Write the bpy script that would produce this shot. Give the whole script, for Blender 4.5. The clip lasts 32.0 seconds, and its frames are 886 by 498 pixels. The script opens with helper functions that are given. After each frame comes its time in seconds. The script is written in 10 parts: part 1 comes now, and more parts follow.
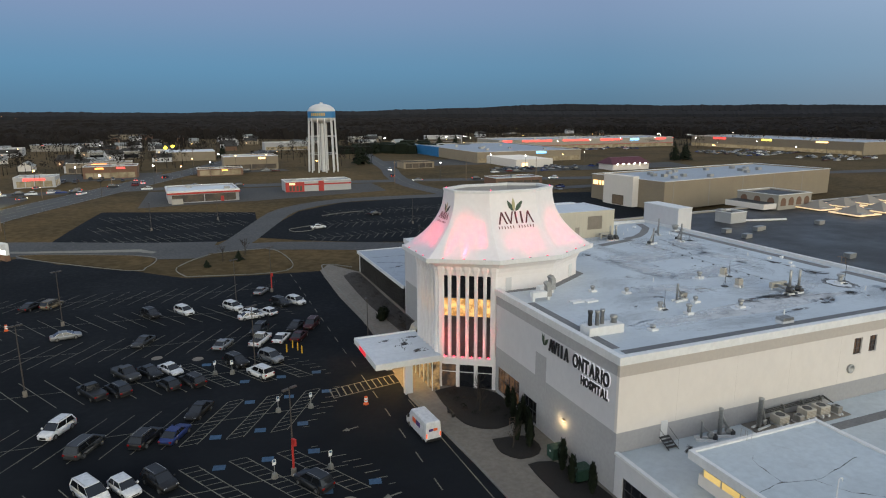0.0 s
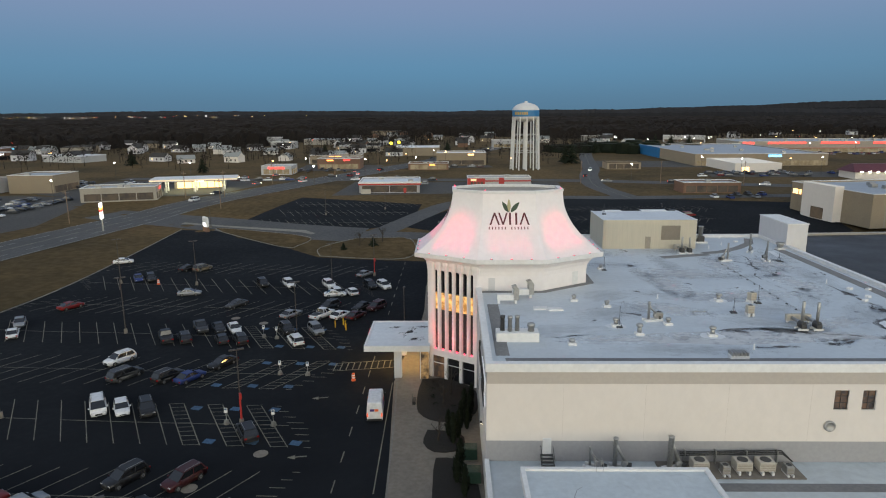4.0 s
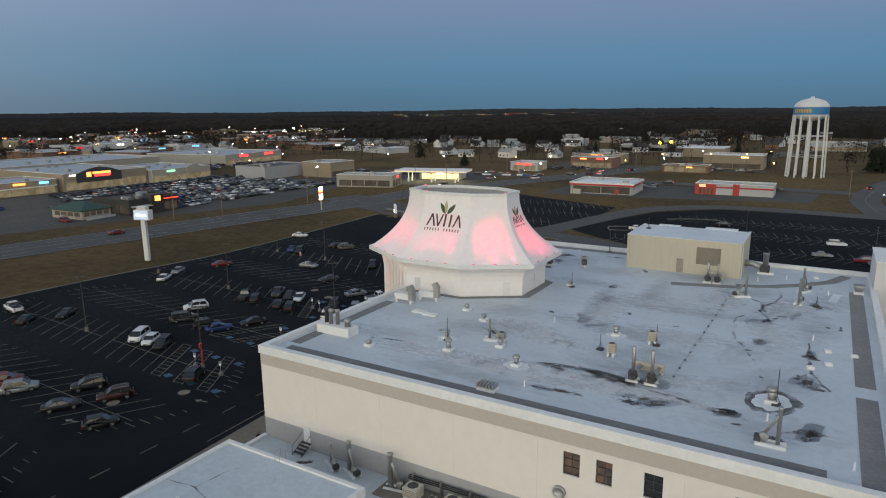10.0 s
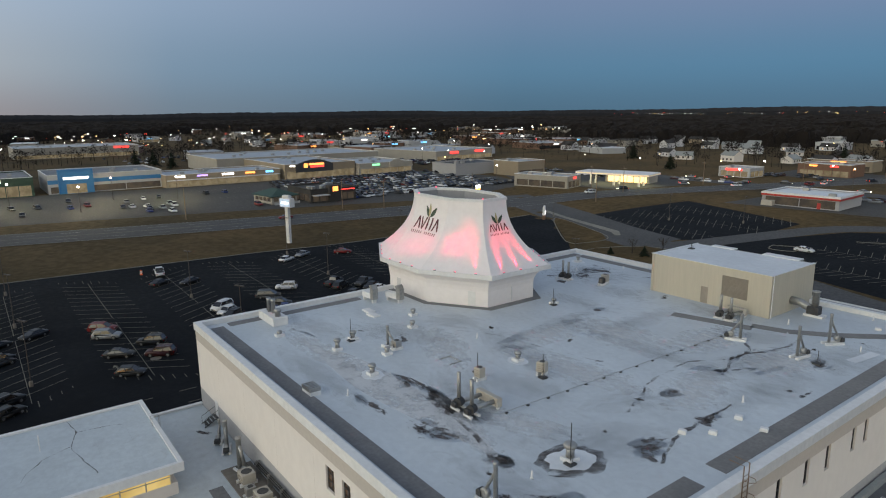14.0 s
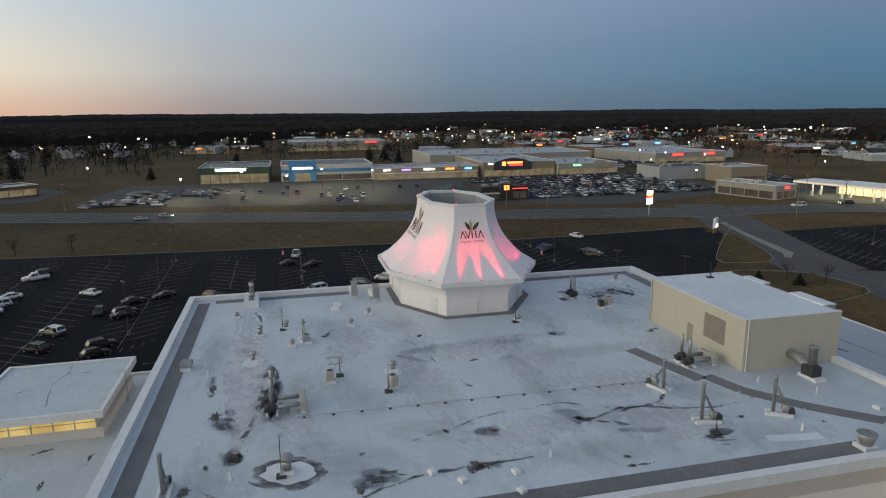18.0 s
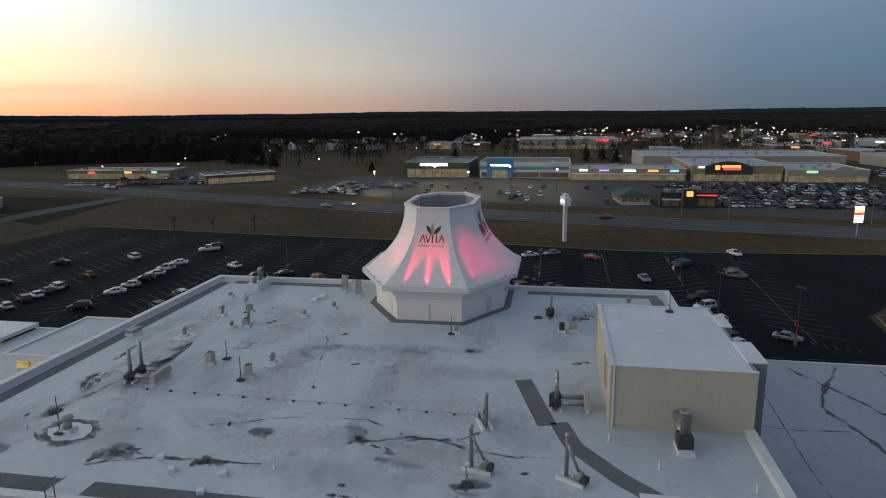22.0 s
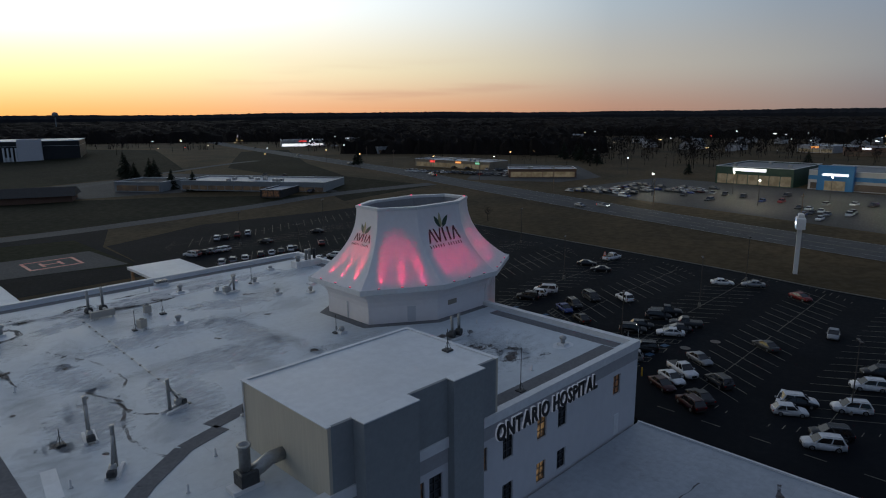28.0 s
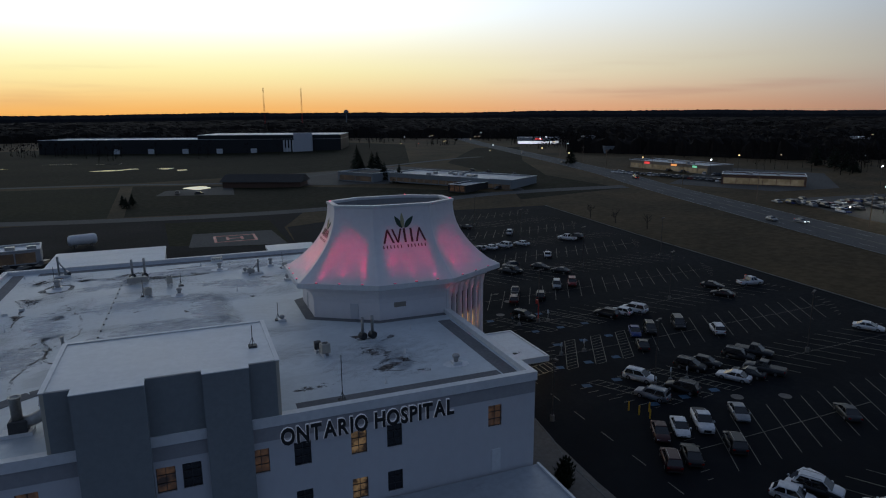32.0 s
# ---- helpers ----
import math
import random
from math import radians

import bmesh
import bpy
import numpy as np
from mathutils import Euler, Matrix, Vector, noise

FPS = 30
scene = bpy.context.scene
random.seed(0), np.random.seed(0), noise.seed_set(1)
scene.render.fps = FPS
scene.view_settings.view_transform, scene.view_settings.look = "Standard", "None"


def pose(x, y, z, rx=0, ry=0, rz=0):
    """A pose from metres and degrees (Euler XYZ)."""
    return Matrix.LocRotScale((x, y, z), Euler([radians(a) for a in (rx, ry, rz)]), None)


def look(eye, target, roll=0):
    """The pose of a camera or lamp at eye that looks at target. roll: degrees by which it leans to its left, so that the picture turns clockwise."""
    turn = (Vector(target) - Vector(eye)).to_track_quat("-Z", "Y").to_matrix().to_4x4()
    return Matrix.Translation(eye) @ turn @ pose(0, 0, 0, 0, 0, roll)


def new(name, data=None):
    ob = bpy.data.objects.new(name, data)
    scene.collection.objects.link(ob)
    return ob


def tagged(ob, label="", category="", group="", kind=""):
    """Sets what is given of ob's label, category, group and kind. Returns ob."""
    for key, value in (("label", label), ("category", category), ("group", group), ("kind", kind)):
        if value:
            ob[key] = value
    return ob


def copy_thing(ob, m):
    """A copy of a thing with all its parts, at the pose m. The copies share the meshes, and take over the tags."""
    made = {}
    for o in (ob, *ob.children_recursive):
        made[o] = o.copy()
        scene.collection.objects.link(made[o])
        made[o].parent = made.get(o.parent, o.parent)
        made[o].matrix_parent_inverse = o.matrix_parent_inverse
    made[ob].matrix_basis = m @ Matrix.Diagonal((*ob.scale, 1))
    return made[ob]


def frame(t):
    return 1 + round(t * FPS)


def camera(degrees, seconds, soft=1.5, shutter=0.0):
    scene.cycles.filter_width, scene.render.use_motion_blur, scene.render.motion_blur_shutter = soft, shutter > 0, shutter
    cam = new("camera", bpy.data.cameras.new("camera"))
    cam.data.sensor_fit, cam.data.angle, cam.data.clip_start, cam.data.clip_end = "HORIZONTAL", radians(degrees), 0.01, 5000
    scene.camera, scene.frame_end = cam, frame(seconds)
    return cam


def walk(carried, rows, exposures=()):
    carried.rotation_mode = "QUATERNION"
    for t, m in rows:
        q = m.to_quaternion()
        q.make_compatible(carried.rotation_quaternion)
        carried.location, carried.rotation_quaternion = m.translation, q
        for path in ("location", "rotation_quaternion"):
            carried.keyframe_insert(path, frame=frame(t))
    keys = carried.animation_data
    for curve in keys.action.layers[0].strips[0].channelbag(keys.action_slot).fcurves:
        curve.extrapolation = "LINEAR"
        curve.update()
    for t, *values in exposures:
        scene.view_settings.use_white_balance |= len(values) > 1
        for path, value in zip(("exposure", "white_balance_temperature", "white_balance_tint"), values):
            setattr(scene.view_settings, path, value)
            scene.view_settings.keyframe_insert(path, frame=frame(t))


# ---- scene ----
cam = camera(69.0, 32.0, soft=1.1)
METRES, EYE, TILT, LEAN, TURN = 296.0, 38.75, 0.0, 0.0, -22.0
ROWS = [
    (0.0, 0.0, 0.0, 0.0, -0.04, -12.04, 0.2),
    (0.5, 0.0155, -0.0013, 0.0002, 2.92, -12.03, 0.21),
    (1.0, 0.0311, -0.0021, 0.0002, 5.87, -12.04, 0.2),
    (1.5, 0.0468, -0.0018, 0.0002, 8.79, -12.05, 0.22),
    (2.0, 0.0625, -0.0008, 0.0003, 11.68, -12.05, 0.27),
    (2.5, 0.0781, 0.0015, 0.0005, 14.49, -12.08, 0.3),
    (3.0, 0.0935, 0.0045, 0.0006, 17.29, -12.09, 0.33),
    (3.5, 0.1087, 0.0083, 0.0006, 20.11, -12.09, 0.32),
    (5.5, 0.1669, 0.0311, 0.0007, 31.71, -12.08, 0.44),
    (6.0, 0.1806, 0.0387, 0.0006, 34.67, -12.08, 0.45),
    (6.5, 0.1939, 0.0471, 0.0007, 37.51, -12.07, 0.52),
    (7.0, 0.2067, 0.0562, 0.0005, 40.31, -12.07, 0.5),
    (7.5, 0.2189, 0.066, 0.0004, 41.75, -12.09, 0.52),
    (8.0, 0.2308, 0.0761, 0.0006, 42.34, -12.11, 0.51),
    (8.5, 0.2419, 0.0868, 0.0006, 44.39, -12.11, 0.51),
    (9.0, 0.2525, 0.0982, 0.0006, 47.21, -12.11, 0.49),
    (9.5, 0.2626, 0.1101, 0.0009, 50.0, -12.12, 0.49),
    (10.0, 0.272, 0.1227, 0.0009, 52.8, -12.11, 0.52),
    (10.5, 0.2809, 0.1354, 0.001, 55.6, -12.12, 0.49),
    (11.0, 0.289, 0.1488, 0.0011, 58.39, -12.12, 0.49),
    (11.5, 0.2965, 0.1624, 0.0009, 61.2, -12.08, 0.46),
    (12.0, 0.3031, 0.1765, 0.001, 64.0, -12.09, 0.49),
    (12.5, 0.309, 0.191, 0.0011, 66.8, -12.08, 0.52),
    (13.0, 0.3141, 0.2057, 0.0012, 69.57, -12.08, 0.54),
    (13.5, 0.3185, 0.2208, 0.0013, 72.39, -12.06, 0.55),
    (14.0, 0.322, 0.2358, 0.0014, 75.27, -12.05, 0.54),
    (14.5, 0.3248, 0.2509, 0.0016, 78.15, -12.05, 0.55),
    (16.5, 0.329, 0.3135, 0.0017, 89.91, -11.96, 0.52),
    (17.0, 0.3283, 0.3292, 0.0018, 92.82, -11.96, 0.54),
    (17.5, 0.3264, 0.3449, 0.0019, 95.74, -11.97, 0.59),
    (18.0, 0.3238, 0.3592, 0.0018, 98.49, -11.97, 0.55),
    (18.5, 0.3202, 0.3744, 0.0018, 101.42, -11.97, 0.55),
    (19.0, 0.3159, 0.3895, 0.0019, 104.36, -11.97, 0.58),
    (19.5, 0.3108, 0.4045, 0.002, 107.27, -11.97, 0.61),
    (20.0, 0.3049, 0.419, 0.0019, 110.24, -11.97, 0.59),
    (20.5, 0.2984, 0.4333, 0.0019, 113.14, -11.95, 0.62),
    (21.0, 0.2909, 0.4471, 0.0018, 116.06, -11.95, 0.66),
    (21.5, 0.2829, 0.4603, 0.0018, 118.96, -11.96, 0.61),
    (22.0, 0.2743, 0.4732, 0.0018, 121.85, -11.97, 0.57),
    (22.5, 0.265, 0.4858, 0.0017, 124.78, -11.96, 0.58),
    (23.0, 0.2548, 0.4977, 0.0017, 127.68, -11.94, 0.57),
    (23.5, 0.2442, 0.5094, 0.0017, 130.61, -11.95, 0.59),
    (24.0, 0.233, 0.5201, 0.0018, 133.53, -11.95, 0.56),
    (24.5, 0.2213, 0.5302, 0.0017, 136.46, -11.94, 0.52),
    (25.0, 0.2092, 0.54, 0.0017, 139.35, -11.96, 0.52),
    (25.5, 0.1966, 0.5491, 0.0017, 142.27, -11.96, 0.5),
    (26.0, 0.1836, 0.5576, 0.0017, 145.17, -11.97, 0.51),
    (26.5, 0.17, 0.5654, 0.0016, 148.1, -11.96, 0.49),
    (28.5, 0.1121, 0.5902, 0.0011, 159.79, -11.94, 0.44),
    (29.0, 0.0969, 0.5939, 0.001, 162.74, -11.94, 0.43),
    (29.5, 0.0816, 0.5971, 0.0009, 165.64, -11.95, 0.41),
    (30.0, 0.0661, 0.5995, 0.0009, 168.55, -11.95, 0.39),
    (30.5, 0.0506, 0.6011, 0.0009, 171.46, -11.96, 0.37),
    (31.0, 0.0348, 0.602, 0.0009, 174.36, -11.95, 0.37),
    (31.5, 0.0191, 0.6026, 0.0009, 177.3, -11.96, 0.35),
    (32.0, 0.0034, 0.6023, 0.0009, 180.21, -11.97, 0.34),
]
EXPOSURES = [(0.0, -0.08, 6500, 9), (3.0, -0.13, 6500, 9), (6.0, -0.24, 6500, 9), (9.0, -0.31, 6500, 9), (13.0, -0.38, 6500, 9), (17.0, -0.45, 6500, 9.5),
             (20.0, -0.61, 6450, 9.5), (23.0, -0.93, 6320, 9.5), (26.0, -1.28, 6030, 10), (29.0, -1.52, 5700, 11.5), (32.0, -1.75, 5480, 12.5)]
walk(cam, [(t, pose(0, 0, EYE, TILT, LEAN, TURN) @ pose(METRES * x, METRES * y, METRES * z, 90 + pitch, roll, yaw)) for t, x, y, z, yaw, pitch, roll in ROWS], exposures=EXPOSURES)

# ---- world and sky: dusk, the sun just gone below the horizon towards -y ----
def lin(r, g, b, gain=1.0):
    """Display colour (0 to 255) to linear light, times gain."""
    out = []
    for v in (r, g, b):
        v = v / 255
        out.append((v / 12.92 if v <= 0.04045 else ((v + 0.055) / 1.055) ** 2.4) * gain)
    return (*out, 1.0)


world = bpy.data.worlds.new("dusk_sky")
scene.world = world
world.use_nodes = True
wn, wl = world.node_tree.nodes, world.node_tree.links
wn.clear()
SUNSET = (0.1, -0.995, 0.0)


def w_node(kind, **props):
    n = wn.new(kind)
    for k, v in props.items():
        if k == "op":
            n.operation = v
        elif k == "val":
            n.inputs[1].default_value = v
    return n


w_dir = wn.new("ShaderNodeTexCoord")
w_dot = w_node("ShaderNodeVectorMath", op="DOT_PRODUCT")
wl.new(w_dir.outputs["Generated"], w_dot.inputs[0])
w_dot.inputs[1].default_value = SUNSET
w_fac = wn.new("ShaderNodeMapRange")
w_fac.inputs["From Min"].default_value = -1.0
wl.new(w_dot.outputs["Value"], w_fac.inputs["Value"])
w_sep = wn.new("ShaderNodeSeparateXYZ")
wl.new(w_dir.outputs["Generated"], w_sep.inputs[0])


def w_ramp(stops):
    n = wn.new("ShaderNodeValToRGB")
    r = n.color_ramp
    while len(r.elements) < len(stops):
        r.elements.new(0.5)
    for e, (s, c) in zip(r.elements, stops):
        e.position, e.color = (s + 1) / 2, c
    wl.new(w_fac.outputs[0], n.inputs[0])
    return n


sky_low = w_ramp([(-1, lin(92, 129, 157)), (-0.75, lin(92, 125, 149)), (-0.35, lin(117, 133, 148, 1.22)), (0.0, lin(164, 150, 148, 1.32)), (0.2, lin(208, 173, 152, 1.45)),
                  (0.42, lin(223, 166, 132, 1.8)), (0.8, lin(246, 173, 114, 2.9)), (1, lin(255, 177, 78, 3.3))])
sky_mid = w_ramp([(-1, lin(97, 142, 175, 1.1)), (-0.75, lin(99, 139, 169, 1.1)), (-0.35, lin(126, 150, 172, 1.24)), (0.0, lin(179, 181, 183, 1.38)), (0.2, lin(218, 210, 194, 1.47)),
                  (0.42, lin(229, 214, 188, 1.8)), (0.8, lin(251, 229, 178, 3.05)), (1, lin(255, 234, 156, 3.7))])
sky_high = w_ramp([(-1, lin(130, 150, 185, 1.08)), (-0.75, lin(128, 150, 183, 1.08)), (-0.35, lin(145, 166, 191, 1.27)), (0.0, lin(171, 185, 201, 1.42)), (0.2, lin(188, 200, 208, 1.52)),
                   (0.42, lin(209, 219, 220, 1.85)), (0.8, lin(250, 249, 236, 3.4)), (1, lin(255, 253, 238, 4.8))])
zenith = wn.new("ShaderNodeRGB")
zenith.outputs[0].default_value = lin(160, 174, 196, 1.1)


def w_mix(a, b, lo, hi):
    f = wn.new("ShaderNodeMapRange")
    f.interpolation_type = "SMOOTHSTEP"
    f.inputs["From Min"].default_value, f.inputs["From Max"].default_value = lo, hi
    wl.new(w_sep.outputs["Z"], f.inputs["Value"])
    m = wn.new("ShaderNodeMix")
    m.data_type = "RGBA"
    wl.new(f.outputs[0], m.inputs["Factor"])
    wl.new(a, m.inputs["A"])
    wl.new(b, m.inputs["B"])
    return m.outputs["Result"]


sky_a = w_mix(sky_low.outputs[0], sky_mid.outputs[0], -0.01, 0.07)
sky_b = w_mix(sky_a, sky_high.outputs[0], 0.05, 0.17)
sky_c = w_mix(sky_b, zenith.outputs[0], 0.15, 0.7)
# thin rosy cloud streaks low over the sunset
w_str = wn.new("ShaderNodeMapping")
w_str.inputs["Scale"].default_value = (2.6, 2.6, 46.0)
wl.new(w_dir.outputs["Generated"], w_str.inputs["Vector"])
w_noise = wn.new("ShaderNodeTexNoise")
w_noise.inputs["Scale"].default_value, w_noise.inputs["Detail"].default_value = 1.0, 5.0
wl.new(w_str.outputs[0], w_noise.inputs["Vector"])


def w_range(src, lo, hi, to=1.0):
    n = wn.new("ShaderNodeMapRange")
    n.interpolation_type = "SMOOTHSTEP"
    n.inputs["From Min"].default_value, n.inputs["From Max"].default_value, n.inputs["To Max"].default_value = lo, hi, to
    wl.new(src, n.inputs["Value"])
    return n.outputs[0]


w_cloud = w_range(w_noise.outputs[0], 0.54, 0.76, 0.3)
for other in (w_range(w_sep.outputs["Z"], 0.0, 0.025), w_range(w_sep.outputs["Z"], 0.09, 0.03), w_range(w_dot.outputs["Value"], 0.1, 0.75)):
    n = wn.new("ShaderNodeMath")
    n.operation = "MULTIPLY"
    wl.new(w_cloud, n.inputs[0])
    wl.new(other, n.inputs[1])
    w_cloud = n.outputs[0]
w_rose = wn.new("ShaderNodeMix")
w_rose.data_type = "RGBA"
wl.new(w_cloud, w_rose.inputs["Factor"])
wl.new(sky_c, w_rose.inputs["A"])
w_rose.inputs["B"].default_value = lin(214, 140, 122, 1.9)
w_bg, w_out = wn.new("ShaderNodeBackground"), wn.new("ShaderNodeOutputWorld")
wl.new(w_rose.outputs["Result"], w_bg.inputs["Color"])
w_bg.inputs["Strength"].default_value = 1.0
wl.new(w_bg.outputs[0], w_out.inputs["Surface"])


# ---- materials ----
def nodes_of(name):
    m = bpy.data.materials.new(name)
    m.use_nodes = True
    nt = m.node_tree
    return m, nt, nt.nodes["Principled BSDF"]


def mix_rgb(nt, fac, a, b):
    n = nt.nodes.new("ShaderNodeMix")
    n.data_type = "RGBA"
    for sock, val in (("Factor", fac), ("A", a), ("B", b)):
        if isinstance(val, (int, float)):
            n.inputs[sock].default_value = val
        elif isinstance(val, tuple):
            n.inputs[sock].default_value = (*val[:3], 1)
        else:
            nt.links.new(val, n.inputs[sock])
    return n.outputs["Result"]


def noise_tex(nt, coord, scale, detail=4.0, rough=0.55, lo=0.35, hi=0.65, stretch=None):
    n = nt.nodes.new("ShaderNodeTexNoise")
    n.inputs["Scale"].default_value, n.inputs["Detail"].default_value, n.inputs["Roughness"].default_value = scale, detail, rough
    src = coord
    if stretch:
        mp = nt.nodes.new("ShaderNodeMapping")
        mp.inputs["Scale"].default_value = stretch
        nt.links.new(coord, mp.inputs["Vector"])
        src = mp.outputs[0]
    nt.links.new(src, n.inputs["Vector"])
    r = nt.nodes.new("ShaderNodeMapRange")
    r.inputs["From Min"].default_value, r.inputs["From Max"].default_value = lo, hi
    nt.links.new(n.outputs[0], r.inputs["Value"])
    return r.outputs[0]


def coords(nt):
    return nt.nodes.new("ShaderNodeTexCoord").outputs["Object"]


def surf(name, c1, c2=None, rough=0.7, metal=0.0, fine=3.0, coarse=0.25, bump=0.15, dirt=0.25, stretch=None, spec=0.5, vary=0.0):
    """A worn surface: two tones mixed by fine grain and by coarse stains, uneven gloss and fine relief."""
    m, nt, p = nodes_of(name)
    c2 = c2 or tuple(v * 0.75 for v in c1)
    co = coords(nt)
    a = noise_tex(nt, co, fine, stretch=stretch)
    b = noise_tex(nt, co, coarse, 6.0, 0.6, 0.4, 0.7, stretch=stretch)
    col = mix_rgb(nt, a, c1, tuple(x + (y - x) * 0.45 for x, y in zip(c1, c2)))
    mul = nt.nodes.new("ShaderNodeMath")
    mul.operation = "MULTIPLY"
    mul.inputs[1].default_value = dirt * 2
    nt.links.new(b, mul.inputs[0])
    col = mix_rgb(nt, mul.outputs[0], col, c2)
    if vary:
        info = nt.nodes.new("ShaderNodeObjectInfo")
        r = nt.nodes.new("ShaderNodeMapRange")
        r.inputs["To Min"].default_value, r.inputs["To Max"].default_value = 0.0, vary
        nt.links.new(info.outputs["Random"], r.inputs["Value"])
        col = mix_rgb(nt, r.outputs[0], col, tuple(v * 0.4 for v in c1))
    nt.links.new(col, p.inputs["Base Color"])
    rr = nt.nodes.new("ShaderNodeMapRange")
    rr.inputs["To Min"].default_value, rr.inputs["To Max"].default_value = max(0.03, rough - 0.12), min(1.0, rough + 0.1)
    nt.links.new(a, rr.inputs["Value"])
    nt.links.new(rr.outputs[0], p.inputs["Roughness"])
    p.inputs["Metallic"].default_value = metal
    p.inputs["Specular IOR Level"].default_value = spec
    p.inputs["Diffuse Roughness"].default_value = 0.9 if rough > 0.82 else 0.2
    if bump:
        bp = nt.nodes.new("ShaderNodeBump")
        bp.inputs["Strength"].default_value = bump
        bp.inputs["Distance"].default_value = 0.02
        nt.links.new(a, bp.inputs["Height"])
        nt.links.new(bp.outputs[0], p.inputs["Normal"])
    return m


def glow(name, colour, strength):
    m, nt, p = nodes_of(name)
    p.inputs["Base Color"].default_value = (*colour[:3], 1)
    p.inputs["Emission Color"].default_value = (*colour[:3], 1)
    p.inputs["Emission Strength"].default_value = strength
    return m


def lit_glass(name, c1, c2, strength, scale=0.8, gloss=0.1):
    """A pane of a lit room: uneven warm light from inside behind a glossy face."""
    m, nt, p = nodes_of(name)
    co = coords(nt)
    a = noise_tex(nt, co, scale, 3.0, 0.6, 0.38, 0.62)
    col = mix_rgb(nt, a, c1, c2)
    nt.links.new(col, p.inputs["Emission Color"])
    p.inputs["Base Color"].default_value = (0.03, 0.03, 0.03, 1)
    p.inputs["Emission Strength"].default_value = strength
    p.inputs["Roughness"].default_value = gloss
    return m


def roof_membrane(name, c1, c2, seam, stain, seam_width=0.012):
    """Welded roofing sheet: seams every three metres, water stains and drifts of dirt."""
    m, nt, p = nodes_of(name)
    co = coords(nt)
    a = noise_tex(nt, co, 1.6, 5.0)
    big = noise_tex(nt, co, 0.07, 5.0, 0.6, 0.38, 0.66)
    streak = noise_tex(nt, co, 0.22, 5.0, 0.65, 0.5, 0.72, stretch=(0.35, 1.0, 1.0))
    spots = noise_tex(nt, co, 0.16, 8.0, 0.72, 0.63, 0.70)
    col = mix_rgb(nt, a, c1, c2)
    half = nt.nodes.new("ShaderNodeMath")
    half.operation = "MULTIPLY"
    half.inputs[1].default_value = 0.42
    nt.links.new(big, half.inputs[0])
    col = mix_rgb(nt, half.outputs[0], col, tuple(v * 0.66 for v in c2))
    st = nt.nodes.new("ShaderNodeMath")
    st.operation = "MULTIPLY"
    st.inputs[1].default_value = 0.24
    nt.links.new(streak, st.inputs[0])
    col = mix_rgb(nt, st.outputs[0], col, tuple(v * 0.55 for v in c2))
    sp = nt.nodes.new("ShaderNodeMath")
    sp.operation = "MULTIPLY"
    sp.inputs[1].default_value = stain
    nt.links.new(spots, sp.inputs[0])
    col = mix_rgb(nt, sp.outputs[0], col, (0.09, 0.075, 0.07))
    br = nt.nodes.new("ShaderNodeTexBrick")
    br.inputs["Scale"].default_value = 1.0
    br.inputs["Brick Width"].default_value, br.inputs["Row Height"].default_value = 18.0, 3.0
    br.inputs["Mortar Size"].default_value = seam_width
    br.inputs["Mortar Smooth"].default_value = 0.4
    nt.links.new(co, br.inputs["Vector"])
    sm = nt.nodes.new("ShaderNodeMath")
    sm.operation = "MULTIPLY"
    sm.inputs[1].default_value = seam
    dirty = nt.nodes.new("ShaderNodeMath")
    dirty.operation = "MULTIPLY"
    nt.links.new(br.outputs["Fac"], dirty.inputs[0])
    nt.links.new(noise_tex(nt, co, 0.12, 5.0, 0.6, 0.38, 0.62), dirty.inputs[1])
    nt.links.new(dirty.outputs[0], sm.inputs[0])
    pond = noise_tex(nt, co, 0.085, 4.0, 0.5, 0.3, 0.7)
    rim = nt.nodes.new("ShaderNodeMath")
    rim.operation = "PINGPONG"
    rim.inputs[1].default_value = 0.16
    nt.links.new(pond, rim.inputs[0])
    line = nt.nodes.new("ShaderNodeMapRange")
    line.inputs["From Min"].default_value, line.inputs["From Max"].default_value = 0.03, 0.0
    nt.links.new(rim.outputs[0], line.inputs["Value"])
    worn = nt.nodes.new("ShaderNodeMath")
    worn.operation = "MULTIPLY"
    nt.links.new(line.outputs[0], worn.inputs[0])
    nt.links.new(noise_tex(nt, co, 0.3, 6.0, 0.65, 0.48, 0.7), worn.inputs[1])
    wk = nt.nodes.new("ShaderNodeMath")
    wk.operation = "MULTIPLY"
    wk.inputs[1].default_value = stain * 0.9
    nt.links.new(worn.outputs[0], wk.inputs[0])
    col = mix_rgb(nt, wk.outputs[0], col, (0.16, 0.145, 0.14))
    col = mix_rgb(nt, sm.outputs[0], col, tuple(v * 0.45 for v in c2))
    nt.links.new(col, p.inputs["Base Color"])
    rr = nt.nodes.new("ShaderNodeMapRange")
    rr.inputs["To Min"].default_value, rr.inputs["To Max"].default_value = 0.62, 0.42
    nt.links.new(big, rr.inputs["Value"])
    nt.links.new(rr.outputs[0], p.inputs["Roughness"])
    bp = nt.nodes.new("ShaderNodeBump")
    bp.inputs["Strength"].default_value, bp.inputs["Distance"].default_value = 0.25, 0.05
    nt.links.new(a, bp.inputs["Height"])
    nt.links.new(bp.outputs[0], p.inputs["Normal"])
    return m


